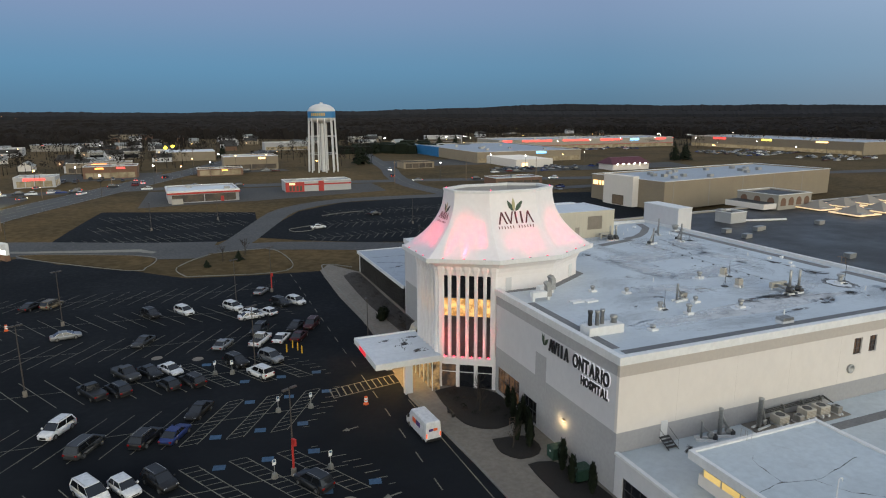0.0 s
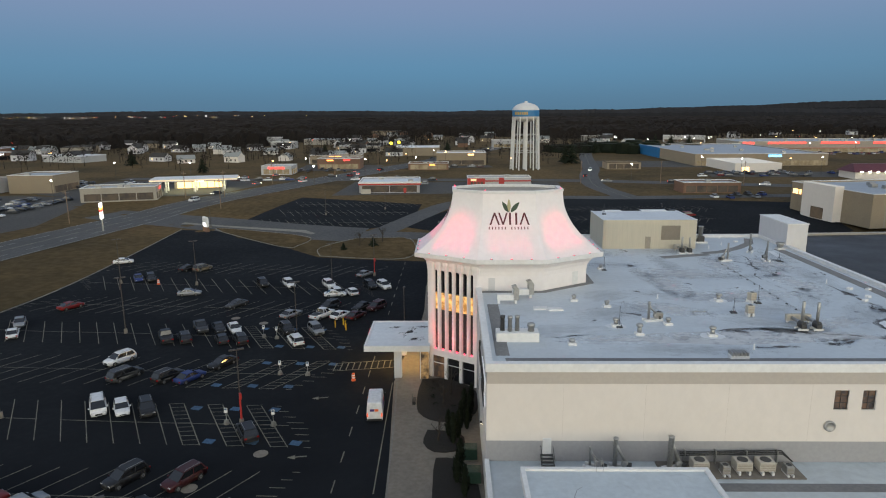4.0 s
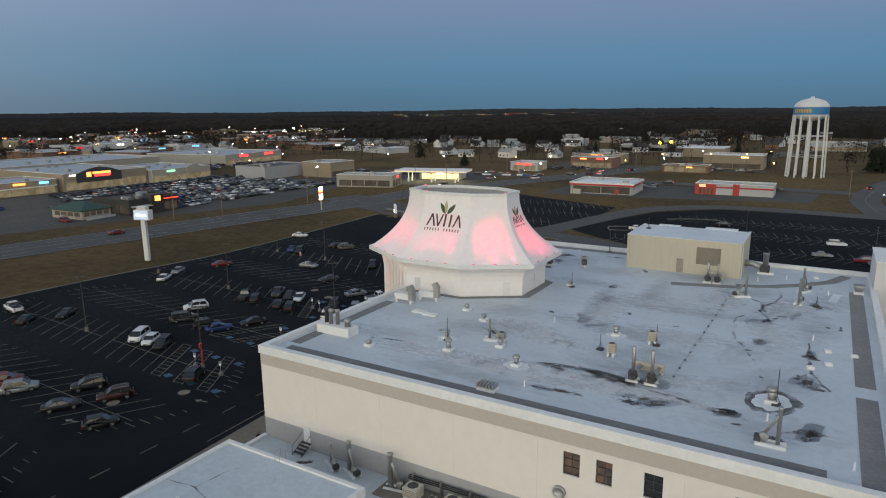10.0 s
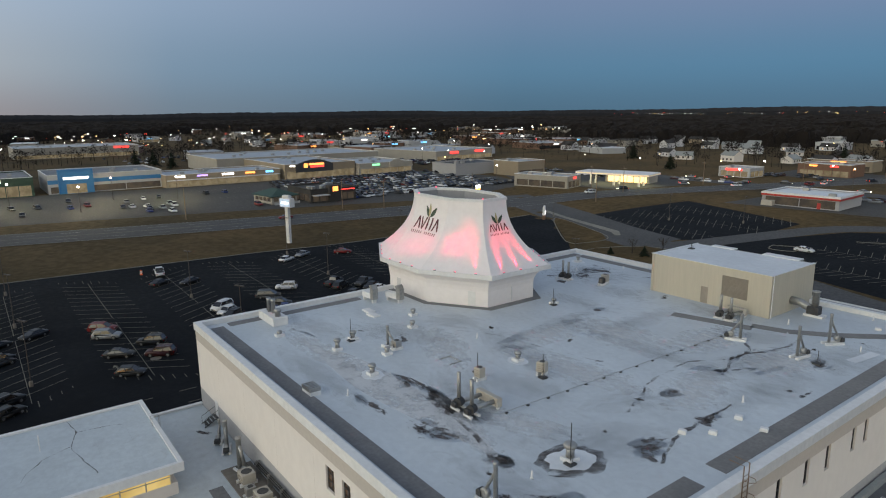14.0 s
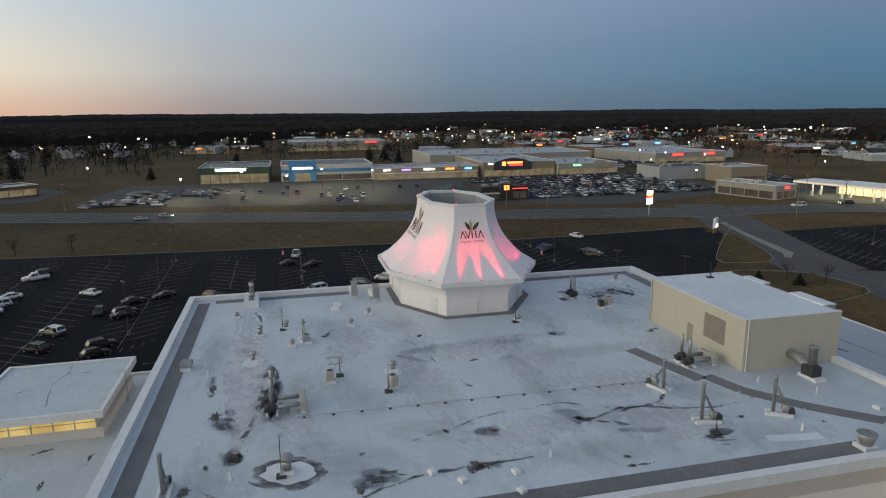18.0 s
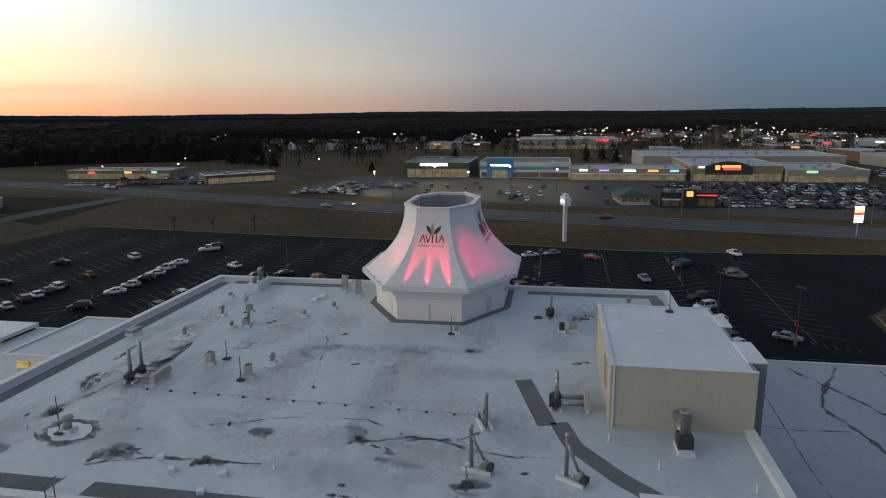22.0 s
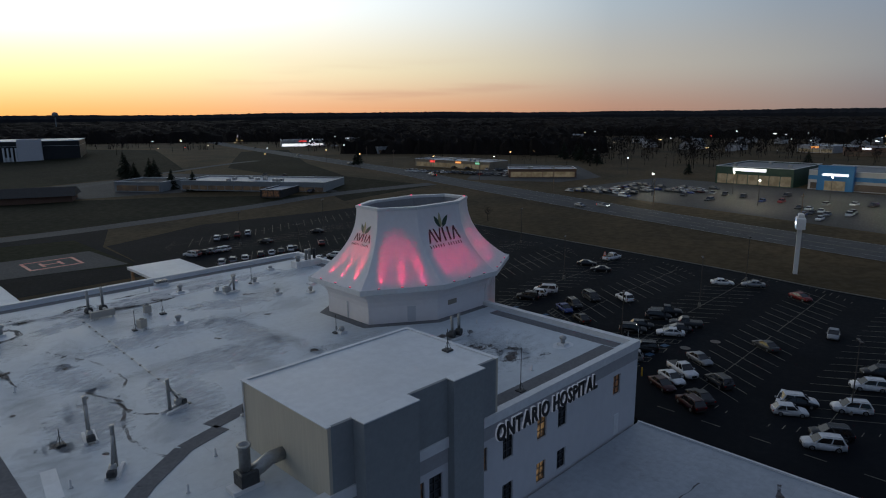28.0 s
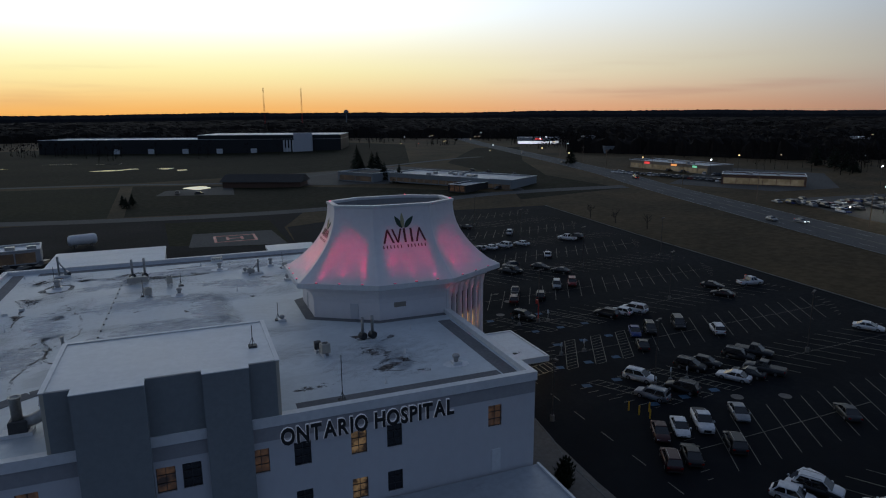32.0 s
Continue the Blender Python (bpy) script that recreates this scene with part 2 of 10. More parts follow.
def mud(name, fade, c1=(0.17, 0.15, 0.145), c2=(0.055, 0.048, 0.047), most=0.8, cut_at=(0.18, 0.8), line_cut=(0.15, 0.55)):
    """Dried dirt lying on a roof in ragged patches, thinning out to nothing."""
    m, nt, p = nodes_of(name)
    tc = nt.nodes.new("ShaderNodeTexCoord")
    info = nt.nodes.new("ShaderNodeObjectInfo")
    far = nt.nodes.new("ShaderNodeVectorMath")
    far.operation = "MULTIPLY_ADD"
    nt.links.new(info.outputs["Random"], far.inputs[0])
    far.inputs[1].default_value = (71.0, 53.0, 0.0)
    nt.links.new(tc.outputs["Object"], far.inputs[2])
    rag = noise_tex(nt, far.outputs[0], 0.9 if fade else 0.5, 7.0, 0.68, 0.3, 0.72, stretch=(0.6, 1.1, 1.0) if fade else None)
    tone = noise_tex(nt, far.outputs[0], 2.2, 4.0)
    nt.links.new(mix_rgb(nt, tone, c1, c2), p.inputs["Base Color"])
    p.inputs["Roughness"].default_value = 0.75
    src = rag
    if fade:
        ctr = nt.nodes.new("ShaderNodeVectorMath")
        ctr.operation = "DISTANCE"
        flat = nt.nodes.new("ShaderNodeVectorMath")
        flat.operation = "MULTIPLY"
        flat.inputs[1].default_value = (1.0, 1.0, 0.0)
        nt.links.new(tc.outputs["Generated"], flat.inputs[0])
        nt.links.new(flat.outputs[0], ctr.inputs[0])
        ctr.inputs[1].default_value = (0.5, 0.5, 0.0)
        edge = nt.nodes.new("ShaderNodeMapRange")
        edge.inputs["From Min"].default_value, edge.inputs["From Max"].default_value = 0.5, 0.05
        edge.inputs["To Min"].default_value, edge.inputs["To Max"].default_value = -0.62, 0.12
        nt.links.new(ctr.outputs["Value"], edge.inputs["Value"])
        both = nt.nodes.new("ShaderNodeMath")
        both.operation = "ADD"
        nt.links.new(rag, both.inputs[0])
        nt.links.new(edge.outputs[0], both.inputs[1])
        src = both.outputs[0]
    cut = nt.nodes.new("ShaderNodeMapRange")
    cut.inputs["From Min"].default_value, cut.inputs["From Max"].default_value = cut_at if fade else line_cut
    cut.inputs["To Max"].default_value = most
    nt.links.new(src, cut.inputs["Value"])
    nt.links.new(cut.outputs[0], p.inputs["Alpha"])
    return m


MT = {}
MT["grass"] = surf("winter_grass", (0.100, 0.069, 0.033), (0.034, 0.0275, 0.014), 0.95, fine=0.5, coarse=0.022, bump=0.6, dirt=0.45, spec=0.1)
MT["asphalt"] = surf("asphalt", (0.0066, 0.0078, 0.0102), (0.0165, 0.0187, 0.0225), 0.9, fine=1.2, coarse=0.045, bump=0.25, dirt=0.42, spec=0.06)
MT["road"] = surf("road_asphalt", (0.072, 0.074, 0.079), (0.05, 0.052, 0.056), 0.85, fine=1.5, coarse=0.05, bump=0.2, dirt=0.4, spec=0.25)
MT["old_lot"] = surf("old_asphalt", (0.062, 0.061, 0.06), (0.042, 0.042, 0.043), 0.85, fine=1.5, coarse=0.05, bump=0.2, dirt=0.4, spec=0.25)
MT["concrete"] = surf("concrete", (0.19, 0.168, 0.142), (0.125, 0.112, 0.098), 0.85, fine=2.0, coarse=0.2, dirt=0.3)
MT["curb"] = surf("curb_concrete", (0.2, 0.195, 0.175), (0.11, 0.105, 0.095), 0.85)
# grass towards the sunset: its backlit darkness is put into the base colours
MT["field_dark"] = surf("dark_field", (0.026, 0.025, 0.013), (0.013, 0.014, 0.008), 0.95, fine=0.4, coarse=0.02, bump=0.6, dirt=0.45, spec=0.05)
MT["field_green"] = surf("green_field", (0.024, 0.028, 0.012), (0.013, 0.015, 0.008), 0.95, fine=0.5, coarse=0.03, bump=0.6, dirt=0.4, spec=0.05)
MT["puddle"] = surf("standing_water", (0.012, 0.012, 0.012), (0.02, 0.02, 0.018), 0.06, fine=0.3, bump=0.02, dirt=0.1, spec=0.6)
MT["roof_grey"] = roof_membrane("grey_roof_membrane", (0.15, 0.155, 0.165), (0.11, 0.115, 0.125), 0.3, 0.3)
MT["mulch"] = surf("mulch", (0.014, 0.0115, 0.0095), (0.008, 0.007, 0.006), 0.95, fine=9.0, bump=0.9)
MT["bank"] = surf("rough_brown_bank", (0.05, 0.04, 0.032), (0.018, 0.0155, 0.013), 0.95, fine=2.5, coarse=0.4, bump=0.9)
MT["line_yellow"] = surf("faded_paint", (0.22, 0.205, 0.155), (0.075, 0.072, 0.062), 0.8, fine=4.0, coarse=0.4, dirt=0.5)
MT["line_white"] = surf("white_road_paint", (0.42, 0.42, 0.4), (0.2, 0.2, 0.2), 0.8, fine=4.0, coarse=0.4, dirt=0.5)
MT["line_blue"] = surf("blue_road_paint", (0.04, 0.105, 0.2), (0.03, 0.055, 0.09), 0.8, dirt=0.4)
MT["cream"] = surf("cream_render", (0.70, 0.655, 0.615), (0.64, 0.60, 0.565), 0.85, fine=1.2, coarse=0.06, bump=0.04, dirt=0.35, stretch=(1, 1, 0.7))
MT["tan_band"] = surf("tan_render", (0.49, 0.445, 0.40), (0.44, 0.40, 0.365), 0.85, fine=2.5, coarse=0.15, bump=0.1)
MT["grey_band"] = surf("grey_render", (0.37, 0.365, 0.375), (0.31, 0.31, 0.32), 0.85, fine=2.5, coarse=0.15, bump=0.1)
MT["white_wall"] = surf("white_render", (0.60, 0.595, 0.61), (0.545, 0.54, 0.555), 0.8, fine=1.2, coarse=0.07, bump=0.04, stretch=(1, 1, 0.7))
MT["white_trim"] = surf("white_metal_coping", (0.74, 0.74, 0.74), (0.58, 0.58, 0.58), 0.5, fine=2.0, coarse=0.3, bump=0.05)
# white panels with the pink glow of sky and red lamps mixed in
MT["tower_white"] = surf("tower_white_panels", (0.80, 0.765, 0.765), (0.72, 0.685, 0.685), 0.55, fine=1.4, coarse=0.15, bump=0.06, dirt=0.2)
MT["pent_wall"] = surf("beige_metal_siding", (0.50, 0.46, 0.37), (0.43, 0.40, 0.33), 0.7, fine=2.0, coarse=0.2, bump=0.1, stretch=(3, 3, 0.2))
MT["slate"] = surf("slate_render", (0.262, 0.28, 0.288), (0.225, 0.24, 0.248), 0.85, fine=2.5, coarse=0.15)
MT["louvre"] = surf("tan_louvre", (0.30, 0.265, 0.22), (0.24, 0.21, 0.18), 0.7)
MT["dark_glass"] = surf("dark_glass", (0.012, 0.014, 0.018), (0.02, 0.02, 0.024), 0.08, fine=0.5, bump=0.0, dirt=0.1, spec=0.6)
MT["blind_glass"] = surf("glass_before_blinds", (0.075, 0.07, 0.07), (0.03, 0.03, 0.032), 0.2, fine=0.8, bump=0.0, dirt=0.3, spec=0.5)
MT["frame_dark"] = surf("dark_frame", (0.05, 0.05, 0.052), (0.035, 0.035, 0.036), 0.5)
MT["roof_white"] = roof_membrane("white_roof_membrane", (0.60, 0.645, 0.68), (0.545, 0.587, 0.622), 0.6, 0.2)
MT["roof_low"] = roof_membrane("low_roof_membrane", (0.42, 0.45, 0.485), (0.36, 0.385, 0.42), 0.4, 0.35)
MT["roof_pale"] = roof_membrane("pale_roof_membrane", (0.53, 0.58, 0.61), (0.47, 0.515, 0.545), 0.35, 0.28)
MT["roof_clean"] = roof_membrane("clean_roof_membrane", (0.78, 0.80, 0.82), (0.7, 0.72, 0.74), 0.15, 0.0)
MT["roof_dark"] = roof_membrane("dark_roof_membrane", (0.030, 0.029, 0.028), (0.021, 0.0205, 0.02), 0.3, 0.2)
MT["walk_pad"] = surf("grey_walkway_pad", (0.19, 0.19, 0.195), (0.12, 0.122, 0.13), 0.85, fine=3.0, coarse=0.3, dirt=0.35)
MT["stain"] = mud("dried_mud_stain", True, (0.17, 0.145, 0.135), (0.07, 0.06, 0.056), 0.68, (0.34, 0.56))
MT["stain_ring"] = mud("dirt_ring", True, (0.17, 0.155, 0.15), (0.08, 0.072, 0.07), 0.65, (-0.3, 0.4))
MT["smudge"] = mud("grey_dirt_film", True, (0.36, 0.36, 0.37), (0.27, 0.27, 0.28), 0.15, (-0.15, 1.0))
MT["drift"] = mud("pale_chalky_drift", True, (0.78, 0.79, 0.80), (0.66, 0.67, 0.69), 0.55, (-0.1, 0.8))
MT["stain_line"], MT["stain_bold"] = mud("dirt_along_seam", False, line_cut=(0.4, 0.68)), mud("dirt_in_cracks", False)
MT["drift_flat"] = mud("pale_chalky_film", False, (0.80, 0.81, 0.82), (0.72, 0.73, 0.75), 0.6)
MT["galv"] = surf("galvanised_steel", (0.42, 0.42, 0.41), (0.28, 0.28, 0.27), 0.45, 0.7, fine=4.0, dirt=0.3)
MT["unit_beige"] = surf("beige_unit", (0.46, 0.43, 0.37), (0.36, 0.33, 0.29), 0.6)
MT["unit_dark"] = surf("dark_motor", (0.05, 0.052, 0.055), (0.03, 0.03, 0.03), 0.6)
MT["wood"] = surf("weathered_wood", (0.22, 0.15, 0.10), (0.14, 0.10, 0.07), 0.8)
MT["pole"] = surf("bronze_pole", (0.06, 0.05, 0.045), (0.04, 0.035, 0.03), 0.55)
MT["pole_white"] = surf("white_steel", (0.66, 0.66, 0.66), (0.5, 0.5, 0.5), 0.5)
MT["black"] = surf("black_plastic", (0.012, 0.012, 0.012), (0.02, 0.02, 0.02), 0.5, fine=8.0, bump=0.05)
MT["tyre"] = surf("rubber", (0.012, 0.012, 0.013), (0.02, 0.02, 0.02), 0.85, bump=0.1)
MT["rim"] = surf("alloy", (0.38, 0.38, 0.39), (0.22, 0.22, 0.22), 0.35, 0.8)
MT["red"] = surf("red_panel", (0.42, 0.03, 0.025), (0.3, 0.025, 0.02), 0.5)
MT["blue"] = surf("blue_panel", (0.03, 0.19, 0.42), (0.025, 0.14, 0.33), 0.5)
MT["green"] = surf("green_panel", (0.018, 0.055, 0.036), (0.013, 0.04, 0.027), 0.6)
MT["brick"] = surf("brown_brick", (0.20, 0.115, 0.075), (0.14, 0.08, 0.055), 0.85, fine=5.0)
MT["tan_block"] = surf("tan_block", (0.30, 0.245, 0.175), (0.24, 0.195, 0.145), 0.85)
# darker copies of cream and white: shade on the shop fronts put into colour
MT["cream_far"] = surf("pale_shop_render", (0.38, 0.35, 0.30), (0.29, 0.27, 0.24), 0.85)
MT["white_far"] = surf("white_shop_panels", (0.44, 0.44, 0.44), (0.34, 0.34, 0.35), 0.7)
MT["shingle"] = surf("dark_shingle", (0.045, 0.042, 0.04), (0.028, 0.027, 0.026), 0.9)
MT["logo_maroon"] = surf("maroon_vinyl", (0.10, 0.018, 0.025), (0.08, 0.015, 0.02), 0.5, bump=0)
MT["logo_green"] = surf("leaf_green_vinyl", (0.035, 0.065, 0.035), (0.025, 0.05, 0.028), 0.5, bump=0)
MT["logo_gold"] = surf("leaf_gold_vinyl", (0.42, 0.38, 0.2), (0.36, 0.32, 0.17), 0.5, bump=0)
MT["conifer"] = surf("conifer_foliage", (0.015, 0.02, 0.012), (0.009, 0.012, 0.008), 0.9, fine=2.0, bump=0.5, spec=0.1)
MT["bark"] = surf("bare_branches", (0.055, 0.045, 0.038), (0.03, 0.026, 0.022), 0.95, fine=3.0, spec=0.1)
MT["woods"] = surf("winter_woods", (0.024, 0.0205, 0.0185), (0.014, 0.0125, 0.0115), 0.95, fine=0.05, coarse=0.006, bump=0.2, spec=0.03)
# bluer and paler than the nearer woods: distance haze put into the colour
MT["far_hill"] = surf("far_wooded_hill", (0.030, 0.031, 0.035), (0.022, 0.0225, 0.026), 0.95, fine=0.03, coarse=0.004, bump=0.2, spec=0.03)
MT["warm_room"] = lit_glass("warm_room_glass", (1.0, 0.62, 0.22), (0.45, 0.2, 0.05), 1.3, 1.2)
MT["dim_room"] = lit_glass("dim_room_glass", (0.22, 0.115, 0.055), (0.035, 0.025, 0.022), 0.6, 0.9)
MT["lit_room"] = lit_glass("lit_window_glass", (1.0, 0.6, 0.24), (0.1, 0.06, 0.03), 0.42, 1.1)
MT["clerestory"] = lit_glass("clerestory_glass", (1.0, 0.72, 0.25), (0.75, 0.5, 0.14), 0.9, 0.25)
MT["red_lamp"] = glow("red_lamp", (1.0, 0.04, 0.1), 6.0)
MT["white_lamp"] = glow("white_lamp", (1.0, 0.9, 0.75), 12.0)
MT["amber_lamp"] = glow("amber_lamp", (1.0, 0.5, 0.15), 8.0)


# ---- building tools ----
class Geo:
    """A growing list of vertices and faces."""

    def __init__(self):
        self.v, self.f = [], []

    def add(self, verts, faces):
        n = len(self.v)
        self.v += [tuple(p) for p in verts]
        self.f += [tuple(i + n for i in f) for f in faces]
        return self

    def box(self, x0, x1, y0, y1, z0, z1):
        return self.add([(x0, y0, z0), (x1, y0, z0), (x1, y1, z0), (x0, y1, z0), (x0, y0, z1), (x1, y0, z1), (x1, y1, z1), (x0, y1, z1)],
                        [(3, 2, 1, 0), (4, 5, 6, 7), (0, 1, 5, 4), (1, 2, 6, 5), (2, 3, 7, 6), (3, 0, 4, 7)])

    def cbox(self, x0, x1, y0, y1, z0, z1, c=0.05):
        """A box whose top edges are chamfered by c."""
        return self.loft([[(x0, y0, z0), (x1, y0, z0), (x1, y1, z0), (x0, y1, z0)],
                          [(x0, y0, z1 - c), (x1, y0, z1 - c), (x1, y1, z1 - c), (x0, y1, z1 - c)],
                          [(x0 + c, y0 + c, z1), (x1 - c, y0 + c, z1), (x1 - c, y1 - c, z1), (x0 + c, y1 - c, z1)]])

    def loft(self, rings, cap0=True, cap1=True):
        k = len(rings[0])
        faces = []
        for i in range(len(rings) - 1):
            for j in range(k):
                a, b = i * k + j, i * k + (j + 1) % k
                faces.append((a, b, b + k, a + k))
        if cap0:
            faces.append(tuple(reversed(range(k))))
        if cap1:
            faces.append(tuple(range((len(rings) - 1) * k, len(rings) * k)))
        return self.add([p for r in rings for p in r], faces)

    def prism(self, pts, z0, z1):
        return self.loft([[(x, y, z0) for x, y in pts], [(x, y, z1) for x, y in pts]])

    def cyl(self, x, y, z0, z1, r0, r1=None, n=12, cap0=True, cap1=True):
        return self.turn(x, y, [(z0, r0), (z1, r0 if r1 is None else r1)], n, cap0, cap1)

    def turn(self, x, y, profile, n=12, cap0=True, cap1=True):
        """A turned shape about the upright through (x, y): (z, radius) from low to high."""
        return self.loft([[(x + r * math.cos(2 * math.pi * i / n), y + r * math.sin(2 * math.pi * i / n), z) for i in range(n)] for z, r in profile], cap0, cap1)

    def tube(self, pts, r, n=8, r1=None):
        """A pipe along pts."""
        pts = [Vector(p) for p in pts]
        rings = []
        for i, p in enumerate(pts):
            d = (pts[min(i + 1, len(pts) - 1)] - pts[max(i - 1, 0)]).normalized()
            side = d.cross(Vector((0, 0, 1)))
            side = Vector((1, 0, 0)) if side.length < 1e-4 else side.normalized()
            up = side.cross(d)
            rad = r if r1 is None else r + (r1 - r) * i / (len(pts) - 1)
            rings.append([tuple(p + side * rad * math.cos(2 * math.pi * k / n) + up * rad * math.sin(2 * math.pi * k / n)) for k in range(n)])
        return self.loft(rings)

    def moved(self, m):
        self.v = [tuple(m @ Vector(p)) for p in self.v]
        return self

    def mesh(self, name, mat=None, smooth=False):
        me = bpy.data.meshes.new(name)
        me.from_pydata(self.v, [], self.f)
        if smooth:
            me.polygons.foreach_set("use_smooth", [True] * len(me.polygons))
        if mat:
            me.materials.append(mat)
        me.update()
        return me


def part(name, geo, material, parent, label="", smooth=False):
    """One mesh under a thing or a part."""
    mat = MT[material] if isinstance(material, str) else material
    ob = new(name, geo.mesh(name, mat, smooth))
    ob.parent = parent
    return tagged(ob, label)


def thing(name, label, category, at=(0, 0, 0), turn=0.0, group="", kind=""):
    """An Empty at a thing's base, for its parts."""
    ob = new(name)
    ob.empty_display_size = 0.2
    ob.matrix_basis = pose(*at, 0, 0, turn)
    return tagged(ob, label, category, group, kind)


def solid(name, geo, material, label, category="", at=(0, 0, 0), turn=0.0, group="", kind="", smooth=False):
    """A thing of one mesh."""
    mat = MT[material] if isinstance(material, str) else material
    ob = new(name, geo.mesh(name, mat, smooth))
    ob.matrix_basis = pose(*at, 0, 0, turn)
    return tagged(ob, label, category, group, kind)


def smooth01(u):
    u = min(1.0, max(0.0, u))
    return u * u * (3 - 2 * u)


def land(x, y):
    """The height of the ground: flat round the hospital, rising to the west and to the north."""
    west = float(np.interp(x, (-128, -96, -56, -40, -16, -8, 8, 24, 32), (4.5, 3.6, 2.3, 1.65, 1.1, 0.75, 0.4, 0.1, 0.0)))
    return max(west, 4.5 * smooth01((y - 140) / 120))


def wall_geo(axis, at, thick, a0, a1, z0, z1, holes=()):
    """One wall along x (axis 'x', face at y=at) or along y, thickness going to at+thick, with its openings (a0, a1, z0, z1)."""
    holes = [h for h in holes if h[3] > z0 and h[2] < z1]
    sa = sorted({a0, a1, *[min(max(v, a0), a1) for h in holes for v in h[:2]]})
    sz = sorted({z0, z1, *[min(max(v, z0), z1) for h in holes for v in h[2:]]})
    na, nz = len(sa), len(sz)

    def full(i, j):
        if not (0 <= i < na - 1 and 0 <= j < nz - 1):
            return False
        ma, mz = (sa[i] + sa[i + 1]) / 2, (sz[j] + sz[j + 1]) / 2
        return not any(h[0] < ma < h[1] and h[2] < mz < h[3] for h in holes)
    g = Geo()
    for d in (at, at + thick):
        for z in sz:
            for a in sa:
                g.v.append((a, d, z) if axis == "x" else (d, a, z))
    n = na * nz

    def vi(i, j, back):
        return back * n + j * na + i
    for i in range(-1, na):
        for j in range(-1, nz):
            if full(i, j):
                g.f += [(vi(i, j, 0), vi(i + 1, j, 0), vi(i + 1, j + 1, 0), vi(i, j + 1, 0)), (vi(i, j + 1, 1), vi(i + 1, j + 1, 1), vi(i + 1, j, 1), vi(i, j, 1))]
            if full(i, j) != full(i + 1, j) and 0 <= j < nz - 1:
                g.f.append((vi(i + 1, j, 0), vi(i + 1, j, 1), vi(i + 1, j + 1, 1), vi(i + 1, j + 1, 0)))
            if full(i, j) != full(i, j + 1) and 0 <= i < na - 1:
                g.f.append((vi(i, j + 1, 0), vi(i + 1, j + 1, 0), vi(i + 1, j + 1, 1), vi(i, j + 1, 1)))
    return g


def window(parent, axis, at, depth, a0, a1, z0, z1, pane="dark_glass", cols=2, rows=2, frame_mat="frame_dark", bar=0.05):
    """A window in an opening: frame, glazing bars and a pane; depth is how far the pane lies behind the face."""
    s = 1 if depth > 0 else -1
    y0, y1 = sorted((at + depth - s * 0.06, at + depth + s * 0.02))

    cu = [a0 + (a1 - a0) * i / cols for i in range(cols + 1)]
    cz = [z0 + (z1 - z0) * i / rows for i in range(rows + 1)]
    cells = [(cu[i] + (bar if i == 0 else bar / 2), cu[i + 1] - (bar if i == cols - 1 else bar / 2), cz[j] + (bar if j == 0 else bar / 2), cz[j + 1] - (bar if j == rows - 1 else bar / 2))
             for i in range(cols) for j in range(rows)]
    g = wall_geo(axis, y0, y1 - y0, a0, a1, z0, z1, cells)
    w = part("window", g, frame_mat, parent)
    q = Geo()
    y2, y3 = sorted((at + depth + s * 0.025, at + depth + s * 0.045))
    if axis == "x":
        q.box(a0, a1, y2, y3, z0, z1)
    else:
        q.box(y2, y3, a0, a1, z0, z1)
    part("pane", q, pane, w)
    return w


# ---- ground, lots and roads ----
def axis_steps(lo, hi, fine_lo, fine_hi, step):
    out = list(np.arange(fine_lo, fine_hi + 0.01, step))
    d = step
    v = fine_hi
    while v < hi:
        d *= 1.35
        v += d
        out.append(min(v, hi))
    d, v = step, fine_lo
    while v > lo:
        d *= 1.35
        v -= d
        out.insert(0, max(v, lo))
    return out


def make_ground():
    xs, ys = axis_steps(-4600, 4600, -320, 320, 8), axis_steps(-4600, 4600, -260, 460, 8)
    g = Geo()
    g.v = [(x, y, land(x, y)) for y in ys for x in xs]
    n = len(xs)
    g.f = [(j * n + i, j * n + i + 1, (j + 1) * n + i + 1, (j + 1) * n + i) for j in range(len(ys) - 1) for i in range(n - 1)]
    solid("ground", g, "grass", "brown and olive winter grass on gently rising ground", "ground", kind="structure", smooth=True)


make_ground()


def clip_poly(poly, axis, lim, keep_less):
    out = []
    for i, p in enumerate(poly):
        q = poly[(i + 1) % len(poly)]
        pi, qi = (p[axis] <= lim) == keep_less or p[axis] == lim, (q[axis] <= lim) == keep_less or q[axis] == lim
        if pi:
            out.append(p)
        if pi != qi:
            u = (lim - p[axis]) / (q[axis] - p[axis])
            out.append((p[0] + (q[0] - p[0]) * u, p[1] + (q[1] - p[1]) * u))
    return out


def sheet_geo(poly, lift, cell=8.0):
    """A polygon laid on the ground: cut into cells so that it follows the land."""
    g, seen = Geo(), {}
    xs, ys = [p[0] for p in poly], [p[1] for p in poly]
    x0, y0 = math.floor(min(xs) / cell), math.floor(min(ys) / cell)
    for i in range(x0, math.ceil(max(xs) / cell)):
        col = clip_poly(clip_poly(poly, 0, i * cell, False), 0, (i + 1) * cell, True)
        if len(col) < 3:
            continue
        for j in range(y0, math.ceil(max(ys) / cell)):
            c = clip_poly(clip_poly(col, 1, j * cell, False), 1, (j + 1) * cell, True)
            if len(c) >= 3:
                ids = []
                for x, y in c:
                    key = (round(x, 3), round(y, 3))
                    if key not in seen:
                        seen[key] = len(g.v)
                        g.v.append((x, y, land(x, y) + lift))
                    if seen[key] not in ids:
                        ids.append(seen[key])
                if len(ids) >= 3:
                    g.f.append(tuple(ids))
    return g


